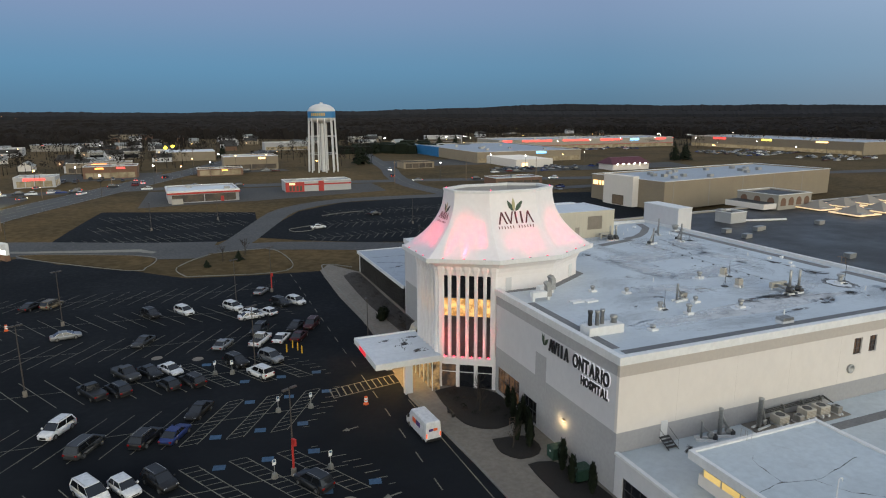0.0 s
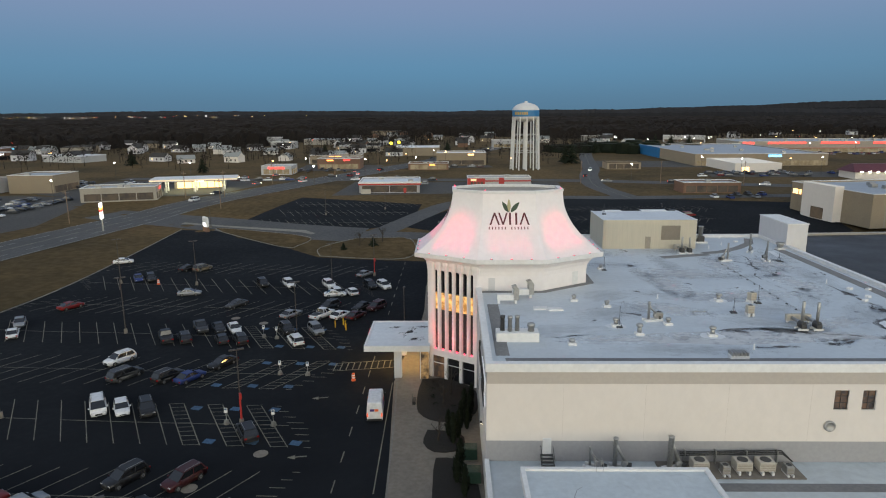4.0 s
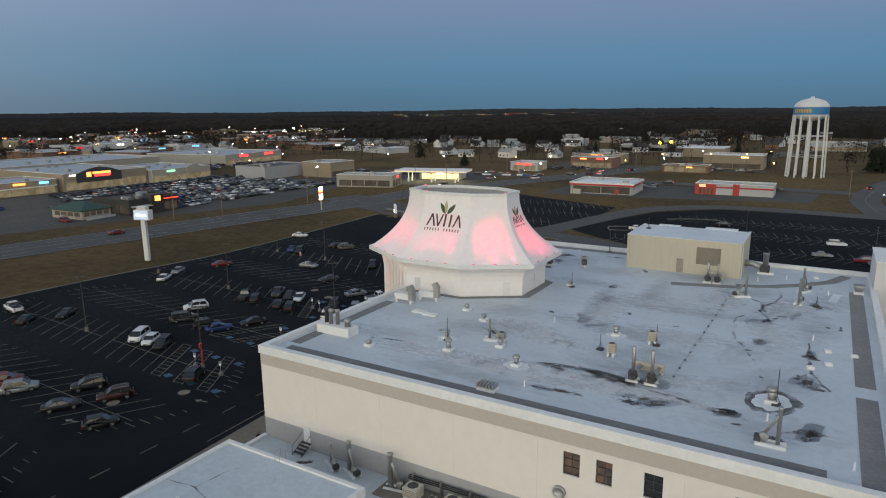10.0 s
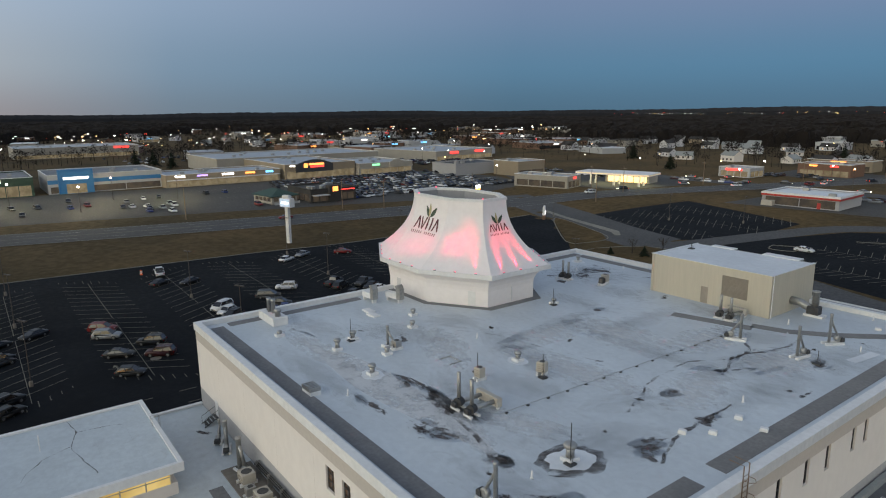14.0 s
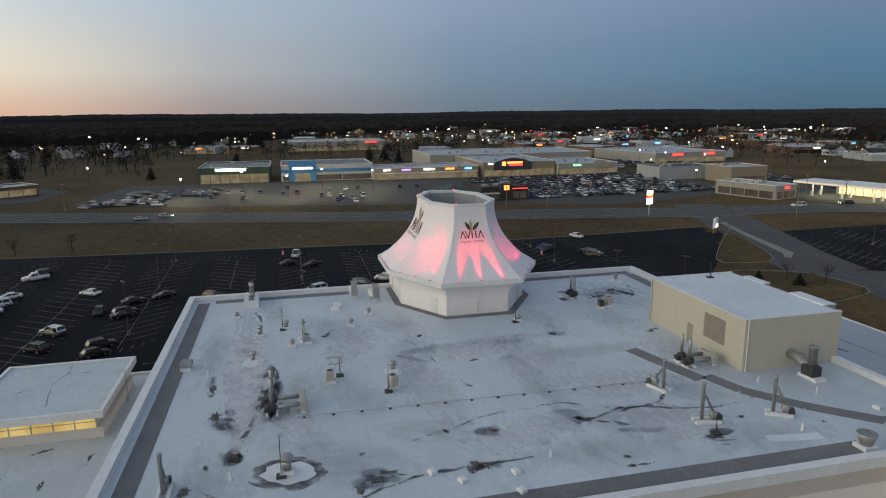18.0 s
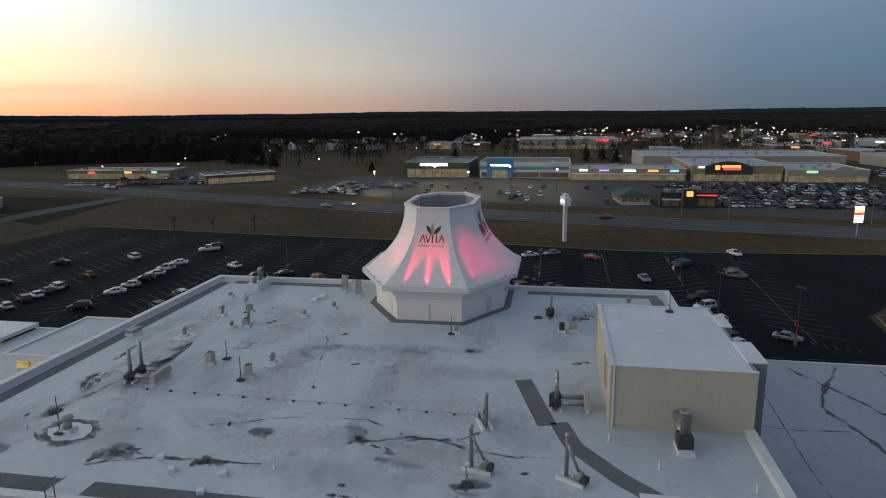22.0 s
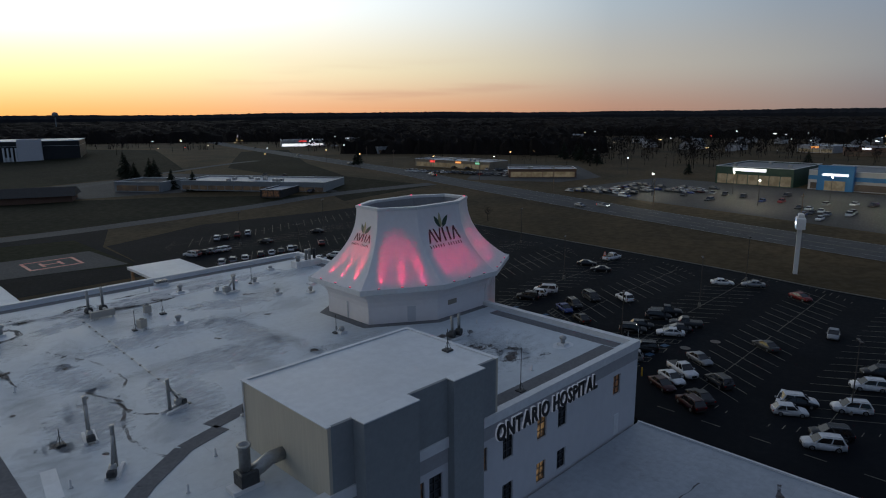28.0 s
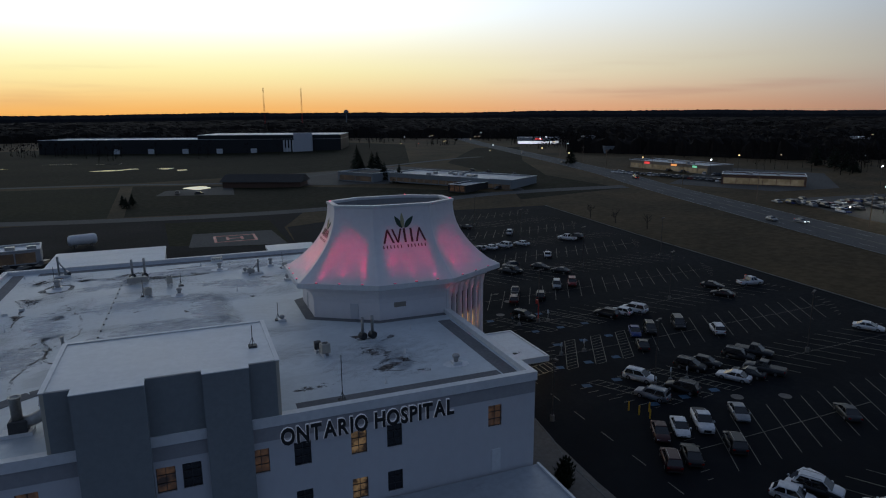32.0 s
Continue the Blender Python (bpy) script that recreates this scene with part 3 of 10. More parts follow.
def sheet(name, poly, lift, material, label, category):
    return solid(name, sheet_geo(poly, lift), material, label, category, kind="structure")


def smooth_line(pts, step=6.0):
    """A soft line through pts."""
    out = []
    P = [pts[0], *pts, pts[-1]]
    for i in range(1, len(P) - 2):
        n = max(2, int(math.dist(P[i], P[i + 1]) / step))
        for k in range(n):
            t = k / n
            out.append(tuple(0.5 * ((2 * b) + (-a + c) * t + (2 * a - 5 * b + 4 * c - d) * t * t + (-a + 3 * b - 3 * c + d) * t ** 3)
                             for a, b, c, d in zip(P[i - 1], P[i], P[i + 1], P[i + 2])))
    out.append(tuple(pts[-1]))
    return out


def ribbon(line, off0, off1, lift, dash=None):
    """A strip along a line, between two offsets to its left."""
    g, seen = Geo(), {}
    run = 0.0
    pts = []
    for i, p in enumerate(line):
        a, b = line[max(0, i - 1)], line[min(len(line) - 1, i + 1)]
        d = math.hypot(b[0] - a[0], b[1] - a[1]) or 1.0
        nx, ny = -(b[1] - a[1]) / d, (b[0] - a[0]) / d
        k = max(1, int(abs(off1 - off0) / 4))
        pts.append([(p[0] + nx * (off0 + (off1 - off0) * j / k), p[1] + ny * (off0 + (off1 - off0) * j / k)) for j in range(k + 1)])
    for i in range(len(pts) - 1):
        run += math.dist(pts[i][0], pts[i + 1][0])
        if dash and (run % dash) > dash * 0.45:
            continue
        for j in range(len(pts[i]) - 1):
            q = [pts[i][j], pts[i + 1][j], pts[i + 1][j + 1], pts[i][j + 1]]
            if off1 > off0:
                q.reverse()
            ids = []
            for x, y in q:
                key = (round(x, 3), round(y, 3))
                if key not in seen:
                    seen[key] = len(g.v)
                    g.v.append((x, y, land(x, y) + lift))
                ids.append(seen[key])
            g.f.append(tuple(ids))
    return g


HIGHWAY = smooth_line([(330, 1500), (120, 760), (28, 470), (-12, 370), (-47, 285), (-70, 225), (-82, 170), (-92, 110), (-103, 55), (-116, 0),
                       (-137, -80), (-166, -175), (-238, -480), (-340, -900), (-460, -1700)])
solid("highway", ribbon(HIGHWAY, -9, 9, 0.10), "road", "grey four-lane asphalt road with worn lane marks", "road", kind="structure")
for k, (o, dash) in enumerate([(-8.6, None), (8.5, None), (-4.6, 12), (4.6, 12)]):
    solid("road_line_%d" % (k + 1), ribbon(HIGHWAY, o, o + 0.16, 0.13, dash), "line_white", "worn white lane line on the road", "road line", kind="structure")
solid("road_line_5", ribbon(HIGHWAY, -0.3, -0.12, 0.13), "line_yellow", "worn yellow centre line on the road", "road line", kind="structure")
solid("road_line_6", ribbon(HIGHWAY, 0.12, 0.3, 0.13), "line_yellow", "worn yellow centre line on the road", "road line", kind="structure")

# the hospital's own lot and drive
LOT = [(-52, 192), (-40, 192), (-22, 179), (-12, 169), (-1, 158.5), (21, 156), (30.5, 155), (30.2, 113), (29, 103), (27.3, 80), (28.4, 52), (30, 20),
       (38, 14), (38, -30), (36, -62), (0, -75), (-64, -56), (-58, 10), (-53, 84), (-49, 124)]
sheet("parking_lot", LOT, 0.06, "asphalt", "dark asphalt parking lot with faded stall lines", "parking lot")
sheet("pavement", [(26.5, 78), (28.2, 52), (29.6, 20), (38.5, 14), (38.9, 14), (38.9, 150), (33, 160.5), (29.8, 155), (29.0, 130), (29.4, 113), (29, 103), (27.6, 92)], 0.16, "concrete",
      "pale concrete walk along the hospital's west side", "pavement")
# the ring road north of the lot and the lots across it
RING = smooth_line([(-66, 207), (-40, 199), (-12, 190), (8, 186), (26, 184), (48, 176), (72, 168), (100, 166), (130, 160)])
solid("ring_road", ribbon(RING, -4.5, 4.5, 0.09), "road", "grey asphalt ring road round the hospital", "road", kind="structure")
ENTRY = smooth_line([(10, 186), (15, 195), (24, 215), (35, 236), (56, 249.5), (80, 250.5), (106, 249), (150, 252), (190, 254)])
solid("lot_road", ribbon(ENTRY, -4.2, 4.2, 0.082), "road", "grey asphalt road along the edge of the lots", "road", kind="structure")
NORTHWAY = smooth_line([(106, 246), (102, 275), (101.5, 298), (108, 340), (117, 377), (126, 430), (142, 520), (170, 640)])
solid("side_road", ribbon(NORTHWAY, -5, 5, 0.078), "road", "grey asphalt side road towards the water tower", "road", kind="structure")
solid("side_road_line", ribbon(NORTHWAY, -0.1, 0.1, 0.11), "line_yellow", "worn yellow centre line on the side road", "road line", kind="structure")
CROSS = smooth_line([(-140, 330), (-60, 322), (-20, 322), (40, 318), (100, 312), (180, 290), (300, 262), (470, 250), (700, 300)])
solid("cross_road", ribbon(CROSS, -6, 6, 0.085), "road", "grey asphalt crossing road behind the shops", "road", kind="structure")
ENTRY_DRIVE = smooth_line([(-90, 216), (-66, 208), (-40, 200), (-14, 191), (6, 186)])
solid("entry_drive", ribbon(ENTRY_DRIVE, -9, 9, 0.094), "road", "wide grey entry drive with a narrow median", "road", kind="structure")
sheet("median", [(-55.5, 203.4), (-40, 198.4), (-12, 191.8), (-8, 187.6), (-9.2, 186.4), (-13, 189.2), (-40, 196.4), (-56, 201.4)], 0.2, "curb", "narrow pale concrete median", "traffic island")
sheet("overflow_lot", [(-36, 207.5), (6, 192.5), (12, 197), (22, 219), (23, 235), (-27, 252.5)], 0.05, "asphalt", "empty dark asphalt lot beyond the ring road", "parking lot")
sheet("north_lot", [(20, 196), (30, 189.5), (48, 181), (74, 174), (128, 166), (160, 190), (168, 236), (120, 245.5), (80, 246), (57, 245), (38, 232), (28, 214)], 0.055, "asphalt",
      "dark asphalt lot north of the hospital", "parking lot")
sheet("mall_lot", [(40, 150), (46, 176), (74, 170), (128, 162), (138, 190), (142, 126), (100, 118), (42, 118)], 0.05, "asphalt", "dark asphalt apron behind the hospital", "parking lot")
sheet("island_1", [(-1, 160), (19, 157.5), (24.5, 163), (23.5, 176), (20, 182), (6, 181), (-3, 170)], 0.22, "grass", "raised grass island with a pale curb", "traffic island")
sheet("island_2", [(-42, 195), (-38, 190), (-14, 170), (-10, 173), (-8, 181), (-14, 186), (-36, 194)], 0.2, "grass", "raised grass island beside the ring road", "traffic island")

# the south drive, the landing pad and the lots of the strip mall
SOUTH = smooth_line([(-124, -84), (-104, -90), (-66, -98), (-28, -97), (20, -98), (70, -99), (140, -112), (240, -150)])
solid("south_road", ribbon(SOUTH, -5, 5, 0.08), "road", "grey asphalt drive south of the hospital", "road", kind="structure")
sheet("service_lot", [(38.4, -16), (37, -62), (26, -91), (24, -99), (77, -104), (138, -101), (140, 10), (112, 20), (100, -15)], 0.03, "asphalt", "dark asphalt service yard", "parking lot")
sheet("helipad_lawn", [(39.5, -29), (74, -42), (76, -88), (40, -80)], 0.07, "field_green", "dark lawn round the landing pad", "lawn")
# fields towards the sunset, laid over the grass in darkened backlit tones
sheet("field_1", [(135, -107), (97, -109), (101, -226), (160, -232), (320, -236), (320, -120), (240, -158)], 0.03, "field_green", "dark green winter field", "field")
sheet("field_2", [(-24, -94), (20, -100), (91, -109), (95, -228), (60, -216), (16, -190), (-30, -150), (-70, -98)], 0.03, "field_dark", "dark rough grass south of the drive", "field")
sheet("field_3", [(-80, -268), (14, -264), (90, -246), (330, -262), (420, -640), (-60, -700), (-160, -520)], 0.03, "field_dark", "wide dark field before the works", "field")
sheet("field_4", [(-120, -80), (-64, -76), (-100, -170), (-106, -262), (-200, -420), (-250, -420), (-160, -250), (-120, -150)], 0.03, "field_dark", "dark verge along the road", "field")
LANE = smooth_line([(420, -280), (161, -247), (96, -237), (60, -225), (20, -226), (-60, -268), (-150, -300)])
solid("field_lane", ribbon(LANE, -3.5, 3.5, 0.07), "road", "narrow grey lane between the fields", "road", kind="structure")
for k, (x, y, rx, ry) in enumerate([(118, -346, 11, 5), (104, -354, 6, 4), (80, -348, 5, 7), (70, -330, 4, 5), (160, -428, 16, 3), (122, -416, 12, 3), (62, -205, 7, 9), (200, -395, 14, 3)]):
    rr = random.Random(k)
    pts = [(x + rx * math.cos(a) * rr.uniform(0.6, 1.2), y + ry * math.sin(a) * rr.uniform(0.6, 1.2)) for a in [i * 2 * math.pi / 14 for i in range(14)]]
    sheet("puddle_%d" % (k + 1), pts, 0.075, "puddle", "shallow standing water mirroring the sky", "puddle")
sheet("helipad", [(42, -58), (67, -60), (68.5, -37), (40.2, -32)], 0.12, "road", "grey concrete landing pad with a red marking", "helipad")
g = Geo()
for a, b, c, d in [(48, 61, -42.8, -42.0), (48, 61, -52.8, -52.0), (48, 48.8, -52, -42.8), (60.2, 61, -52, -42.8), (52, 52.8, -50, -44.8), (56.4, 57.2, -50, -44.8), (52.8, 56.4, -47.8, -47)]:
    g.add([(a, c, 0.15), (b, c, 0.15), (b, d, 0.15), (a, d, 0.15)], [(0, 1, 2, 3)])
solid("helipad_marking", g, "red", "faded red painted bars on the landing pad", "marking", kind="structure")
sheet("strip_lot", [(-118, 105), (-134, 26), (-150, -22), (-222, -14), (-218, 60), (-210, 112), (-204, 250), (-150, 262), (-112, 250), (-98, 190)], 0.06, "old_lot",
      "grey asphalt parking lot before the strip mall", "parking lot")
sheet("gas_lot", [(-118, 250), (-66, 262), (-58, 300), (-70, 318), (-140, 318), (-150, 268)], 0.06, "old_lot", "grey asphalt forecourt of a filling station", "forecourt")
sheet("shop_lot", [(-16, 258), (26, 262), (84, 274), (86, 306), (-14, 310)], 0.05, "old_lot", "grey asphalt lot round small shops", "parking lot")
sheet("diner_lot", [(-150, -85), (-240, -150), (-262, -90), (-206, -38), (-170, -40)], 0.06, "old_lot", "grey asphalt lot before low shops", "parking lot")
sheet("office_lot", [(-80, -102), (-40, -166), (10, -190), (14, -260), (-70, -262), (-104, -180)], 0.05, "old_lot", "grey asphalt lot of a low office", "parking lot")
sheet("far_lot", [(46, -166), (82, -176), (78, -196), (44, -206)], 0.06, "old_lot", "pale worn lot in the fields", "parking lot")

# stall lines: double rows of slanted stalls, turning the other way from row to row
ROW_Y = [-46.8, -30.9, -15.1, 0.8, 16.7, 32.6, 48.5, 64.4, 80.3, 96.2, 112.1, 128.0, 143.9]


def stroke(g, a, b, w=0.11, lift=0.09):
    d = math.dist(a, b)
    nx, ny = -(b[1] - a[1]) / d * w / 2, (b[0] - a[0]) / d * w / 2
    n = max(1, int(d / 8))
    for i in range(n):
        p = [a[k] + (b[k] - a[k]) * i / n for k in (0, 1)]
        q = [a[k] + (b[k] - a[k]) * (i + 1) / n for k in (0, 1)]
        v = [(p[0] + nx, p[1] + ny), (p[0] - nx, p[1] - ny), (q[0] - nx, q[1] - ny), (q[0] + nx, q[1] + ny)]
        g.add([(x, y, land(x, y) + lift) for x, y in v], [(0, 1, 2, 3)])


def row_ends(k):
    y = ROW_Y[k]
    west = -46 if y > 20 else -50
    if y > 140:
        west = -44
    east = 14.5 if y > 20 else 22
    return west, east


lines = Geo()
for k, y in enumerate(ROW_Y):
    w, e = row_ends(k)
    lean = 3.1 if k % 2 else -3.1
    x = w + 3.2
    stroke(lines, (w, y), (e, y), 0.1)
    while x < e - 3.0:
        if not (k in (7, 8, 9) and x > -1.5):
            stroke(lines, (x + lean, y - 5.3), (x - lean, y + 5.3), 0.11)
        x += 3.16
    for sx, s in ((w - 1.0, -1), (e + 1.0, 1)):
        a, b = (sx - s * 1.0 + lean, y - 5.3), (sx - s * 1.0 - lean, y + 5.3)
        for i in range(8):
            u = i / 7
            p = (a[0] + (b[0] - a[0]) * u, a[1] + (b[1] - a[1]) * u)
            stroke(lines, p, (p[0] + s * (2.4 - abs(u - 0.5) * 3.2), p[1]), 0.11)
solid("stall_lines", lines, "line_yellow", "faded yellow and white stall lines on the asphalt", "parking marking", kind="structure")
# hatched aisles and blue patches of the accessible stalls
hatch = Geo()
blue = []
for k in (7, 8, 9):
    y = ROW_Y[k]
    lean = 3.1 if k % 2 else -3.1
    x = 0.2
    while x < 14:
        for x0 in (x, x + 2.0):
            stroke(hatch, (x0 + lean, y - 5.3), (x0 - lean, y + 5.3), 0.12)
        for i in range(11):
            u = i / 10
            p = (x + lean * (1 - 2 * u), y - 5.3 + 10.6 * u)
            stroke(hatch, p, (p[0] + 2.0, p[1] + 0.25), 0.1)
        for s in (-1, 1):
            bx, by = x + 3.4 - s * lean * 0.78, y + s * 4.3
            blue.append((bx, by))
        x += 5.2
solid("hatched_aisles", hatch, "line_yellow", "faded yellow hatching between accessible stalls", "parking marking", kind="structure")
for bx, by in blue:
    g = sheet_geo([(bx - 0.75, by - 0.4), (bx + 0.55, by - 0.65), (bx + 0.75, by + 0.4), (bx - 0.55, by + 0.65)], 0.088)
    solid("stall_marking", g, "line_blue", "worn blue painted square in an accessible stall", "parking marking", kind="structure")
# stalls of the empty lots
lots = Geo()
for y in (203, 219, 235):
    for i in range(17):
        x = -29 + 2.75 * i + (y - 200) * 0.14
        if x > 12 and y < 210:
            continue
        stroke(lots, (x + 2.4, y - 5.0), (x - 2.4, y + 5.0), 0.12)
    stroke(lots, (-29 + (y - 200) * 0.14, y), (16 + (y - 200) * 0.14, y), 0.12)
for y in (190, 207, 224):
    for i in range(30):
        x = 36 + 2.75 * i + (y - 190) * 0.35
        stroke(lots, (x, y), (x - 1.6, y + 5.2), 0.12), stroke(lots, (x - 3.0, y - 5.2), (x, y), 0.12)
    stroke(lots, (34 + (y - 190) * 0.35, y), (118 + (y - 190) * 0.35, y), 0.12)
for x0 in (-122, -138, -154, -170, -186):
    for i in range(46):
        stroke(lots, (x0 - i * 0.1, 112 + 2.75 * i), (x0 - 5 - i * 0.1, 112.3 + 2.75 * i), 0.12, 0.1)
solid("lot_lines", lots, "line_yellow", "faded white stall lines of the outer lots", "parking marking", kind="structure")
drive = Geo()
for i in range(26):
    stroke(drive, (22.5, 20 + i * 6.0), (22.5, 22.4 + i * 6.0), 0.14)
stroke(drive, (26.9, 50), (26.3, 78), 0.14)
stroke(drive, (29.4, 92), (29.6, 150), 0.14)
for o in (0.0, 3.0):
    stroke(drive, (16.8, 81.9 + o), (28.2, 84.2 + o), 0.16)
for i in range(13):
    stroke(drive, (16.9 + i * 0.93, 82.0 + i * 0.19), (16.9 + i * 0.93, 84.9 + i * 0.19), 0.16)
solid("drive_lines", drive, "line_yellow", "worn lane marks on the drive before the entrance", "parking marking", kind="structure")


def curb_along(pts, w=0.2, h=0.2):
    g = Geo()
    line = smooth_line(pts, 2.0)
    for i in range(len(line) - 1):
        a, b = line[i], line[i + 1]
        d = math.dist(a, b) or 1
        nx, ny = -(b[1] - a[1]) / d * w / 2, (b[0] - a[0]) / d * w / 2
        za, zb = land(*a), land(*b)
        g.loft([[(a[0] + nx, a[1] + ny, za), (a[0] - nx, a[1] - ny, za), (a[0] - nx, a[1] - ny, za + h), (a[0] + nx, a[1] + ny, za + h)],
                [(b[0] + nx, b[1] + ny, zb), (b[0] - nx, b[1] - ny, zb), (b[0] - nx, b[1] - ny, zb + h), (b[0] + nx, b[1] + ny, zb + h)]])
    return g


for n, pts in enumerate([
        [(-1, 160), (19, 157.5), (24.5, 163), (23.5, 176), (20, 182), (6, 181), (-3, 170), (-1, 160)],
        [(-42, 195), (-38, 190), (-14, 170), (-10, 173), (-8, 181), (-14, 186), (-36, 194), (-42, 195)],
        [(27, 78), (27.8, 62), (28.2, 52), (29.6, 20)], [(27.6, 92), (29, 103), (30.2, 113), (30.6, 155), (33, 160.5), (38, 156)],
        [(-52, 192), (-49, 124), (-53, 84), (-58, 10), (-64, -56)], [(30, 204), (39, 207), (37, 201), (31, 200), (30, 204)], [(44, 221), (52, 224), (60, 225)]]):
    solid("curb_%d" % (n + 1), curb_along(pts), "curb", "pale concrete curb", "curb", kind="structure")


# ---- the hospital: main block ----
X0, X1, Y0, Y1, ROOF, TOP = 38.5, 95.2, 48.8, 115.0, 14.5, 15.05
hospital = thing("hospital_building", "white and cream three-storey hospital block with a flat white roof", "hospital", (0, 0, 0))
S_WIN = [(72.2, 73.6), (74.9, 76.2), (78.6, 80.0), (84.9, 86.3), (87.5, 88.9)]
s_holes = [(a, b, 10.25, 12.3) for a, b in S_WIN]
N_WIN = [(42.0, 43.4, "dim_room"), (51.8, 53.2, "dark_glass"), (55.0, 56.4, "lit_room"), (59.8, 61.2, "dark_glass"), (63.2, 64.5, "dim_room"),
         (68.4, 69.8, "dark_glass"), (70.3, 71.7, "dim_room"), (79.5, 81.0, "dim_room"), (84, 85.4, "dark_glass")]
n_holes = [(a, b, 10.2, 12.35) for a, b, _ in N_WIN]
N_LOW = [(51.8, 53.2, "dark_glass"), (55.0, 56.4, "lit_room"), (59.8, 61.2, "dark_glass")]
n_holes += [(a, b, 5.9, 7.9) for a, b, _ in N_LOW]
E_WIN = [58, 64, 69.3, 73.1, 77.4, 81.0, 85.8, 88.3]
e_holes = [(y, y + 0.8, 10.8, 13.0) for y in E_WIN]
w_holes = [(64.5, 68.0, 0.3, 3.3), (69.0, 75.2, 0.6, 4.2)]
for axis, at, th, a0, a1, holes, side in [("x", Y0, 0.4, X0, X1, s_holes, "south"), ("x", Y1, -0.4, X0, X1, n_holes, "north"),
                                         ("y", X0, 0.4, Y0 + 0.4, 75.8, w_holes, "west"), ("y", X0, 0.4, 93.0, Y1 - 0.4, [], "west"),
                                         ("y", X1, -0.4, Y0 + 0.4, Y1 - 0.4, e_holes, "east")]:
    # sunset warmth is put into the south and east colours; west and north cooler
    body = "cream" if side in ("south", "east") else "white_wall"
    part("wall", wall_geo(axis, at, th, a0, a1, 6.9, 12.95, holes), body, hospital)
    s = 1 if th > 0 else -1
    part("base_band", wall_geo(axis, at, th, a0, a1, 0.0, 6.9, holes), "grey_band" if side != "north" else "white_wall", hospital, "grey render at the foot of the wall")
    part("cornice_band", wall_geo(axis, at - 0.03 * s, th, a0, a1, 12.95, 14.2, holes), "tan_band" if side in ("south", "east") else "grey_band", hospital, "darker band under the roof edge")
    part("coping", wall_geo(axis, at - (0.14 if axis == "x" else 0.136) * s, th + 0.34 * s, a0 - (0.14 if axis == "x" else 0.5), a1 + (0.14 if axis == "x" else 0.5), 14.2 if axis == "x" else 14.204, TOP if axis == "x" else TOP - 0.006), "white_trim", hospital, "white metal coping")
for x in (46, 54, 62, 70, 81.5, 90.5):
    part("wall_joint", Geo().box(x - 0.008, x + 0.008, Y0 - 0.003, Y0 + 0.01, 6.95, 12.9), "tan_band", hospital)
for a, b in S_WIN:
    window(hospital, "x", Y0, 0.22, a, b, 10.25, 12.3, "dim_room" if a < 78 or a > 84 else "dark_glass", 2, 3)
for a, b, pane in N_WIN:
    window(hospital, "x", Y1, -0.22, a, b, 10.2, 12.35, pane, 2, 3)
for a, b, pane in N_LOW:
    window(hospital, "x", Y1, -0.22, a, b, 5.9, 7.9, pane, 2, 3)
for y in E_WIN:
    window(hospital, "y", X1, -0.22, y, y + 0.8, 10.8, 13.0, "dark_glass", 1, 2)
window(hospital, "y", X0, 0.22, 64.5, 68.0, 0.3, 3.3, "dark_glass", 3, 2)
window(hospital, "y", X0, 0.22, 69.0, 75.2, 0.6, 4.2, "dim_room", 4, 2)
part("roof", Geo().box(X0 + 0.4, X1 - 0.4, Y0 + 0.4, Y1 - 0.4, 14.1, ROOF), "roof_white", hospital, "stained white roof membrane with welded seams")
# round wall vent and door panels
g = Geo().moved(Matrix())
g.turn(0, 0, [(0, 0.55), (0.25, 0.55), (0.3, 0.42), (0.1, 0.38), (0.1, 0.0)], 20, True, False)
g.moved(pose(72.0, Y0 + 0.02, 8.6, 90, 0, 0))
part("wall_vent", g, "galv", hospital, "round steel wall vent", True)
part("wall_door", Geo().box(44.1, 44.95, Y0 - 0.06, Y0 + 0.02, 4.95, 7.2), "white_trim", hospital, "white roof access door")
part("wall_door", Geo().box(42.1, 43.0, Y1 - 0.02, Y1 + 0.06, 5.6, 7.9), "white_trim", hospital, "white roof access door")
# shadow on the west wall, laid on as a thin darker panel
part("shadow_panel", Geo().box(X0 - 0.025, X0 + 0.02, 62.5, 65.0, 5.6, 10.0), "grey_band", hospital, "darker repainted wall panel")

# walkway pads laid on the roof
PADS = [(92.2, 93.8, 50.2, 66.0), (92.2, 93.8, 68.6, 88.4), (92.2, 93.8, 88.46, 103.6), (40.5, 90.2, 50.0, 51.5), (39.6, 41.0, 52.2, 70.0), (39.5, 41.0, 96.0, 113.5), (41.2, 60.5, 112.2, 113.8)]
for a, b, c, d in PADS:
    solid("walkway_pad", Geo().box(a, b, c, d, 0, 0.03), "walk_pad", "dark grey walkway pad lying on the roof", "walkway pad", at=(0, 0, ROOF), group="roof walkway")


def slab_path(pts, w):
    for i in range(len(pts) - 1):
        a, b = Vector(pts[i]), Vector(pts[i + 1])
        d = (b - a).normalized()
        n = Vector((-d.y, d.x)) * w / 2
        solid("walkway_pad", Geo().prism([tuple(a - n), tuple(b - n), tuple(b + n), tuple(a + n)], 0, 0.035 + 0.004 * i), "walk_pad", "dark grey walkway pad towards the plant room", "walkway pad", at=(0, 0, ROOF), group="roof walkway")


slab_path([(70.4, 96.9), (79.2, 99.3)], 1.6)
slab_path([(78.6, 100.2), (82.2, 101.3), (86.3, 104.4), (90.1, 108.4), (92.0, 113.0)], 1.5)

# ---- the entrance tower ----
TX, TY = 43.1, 84.75


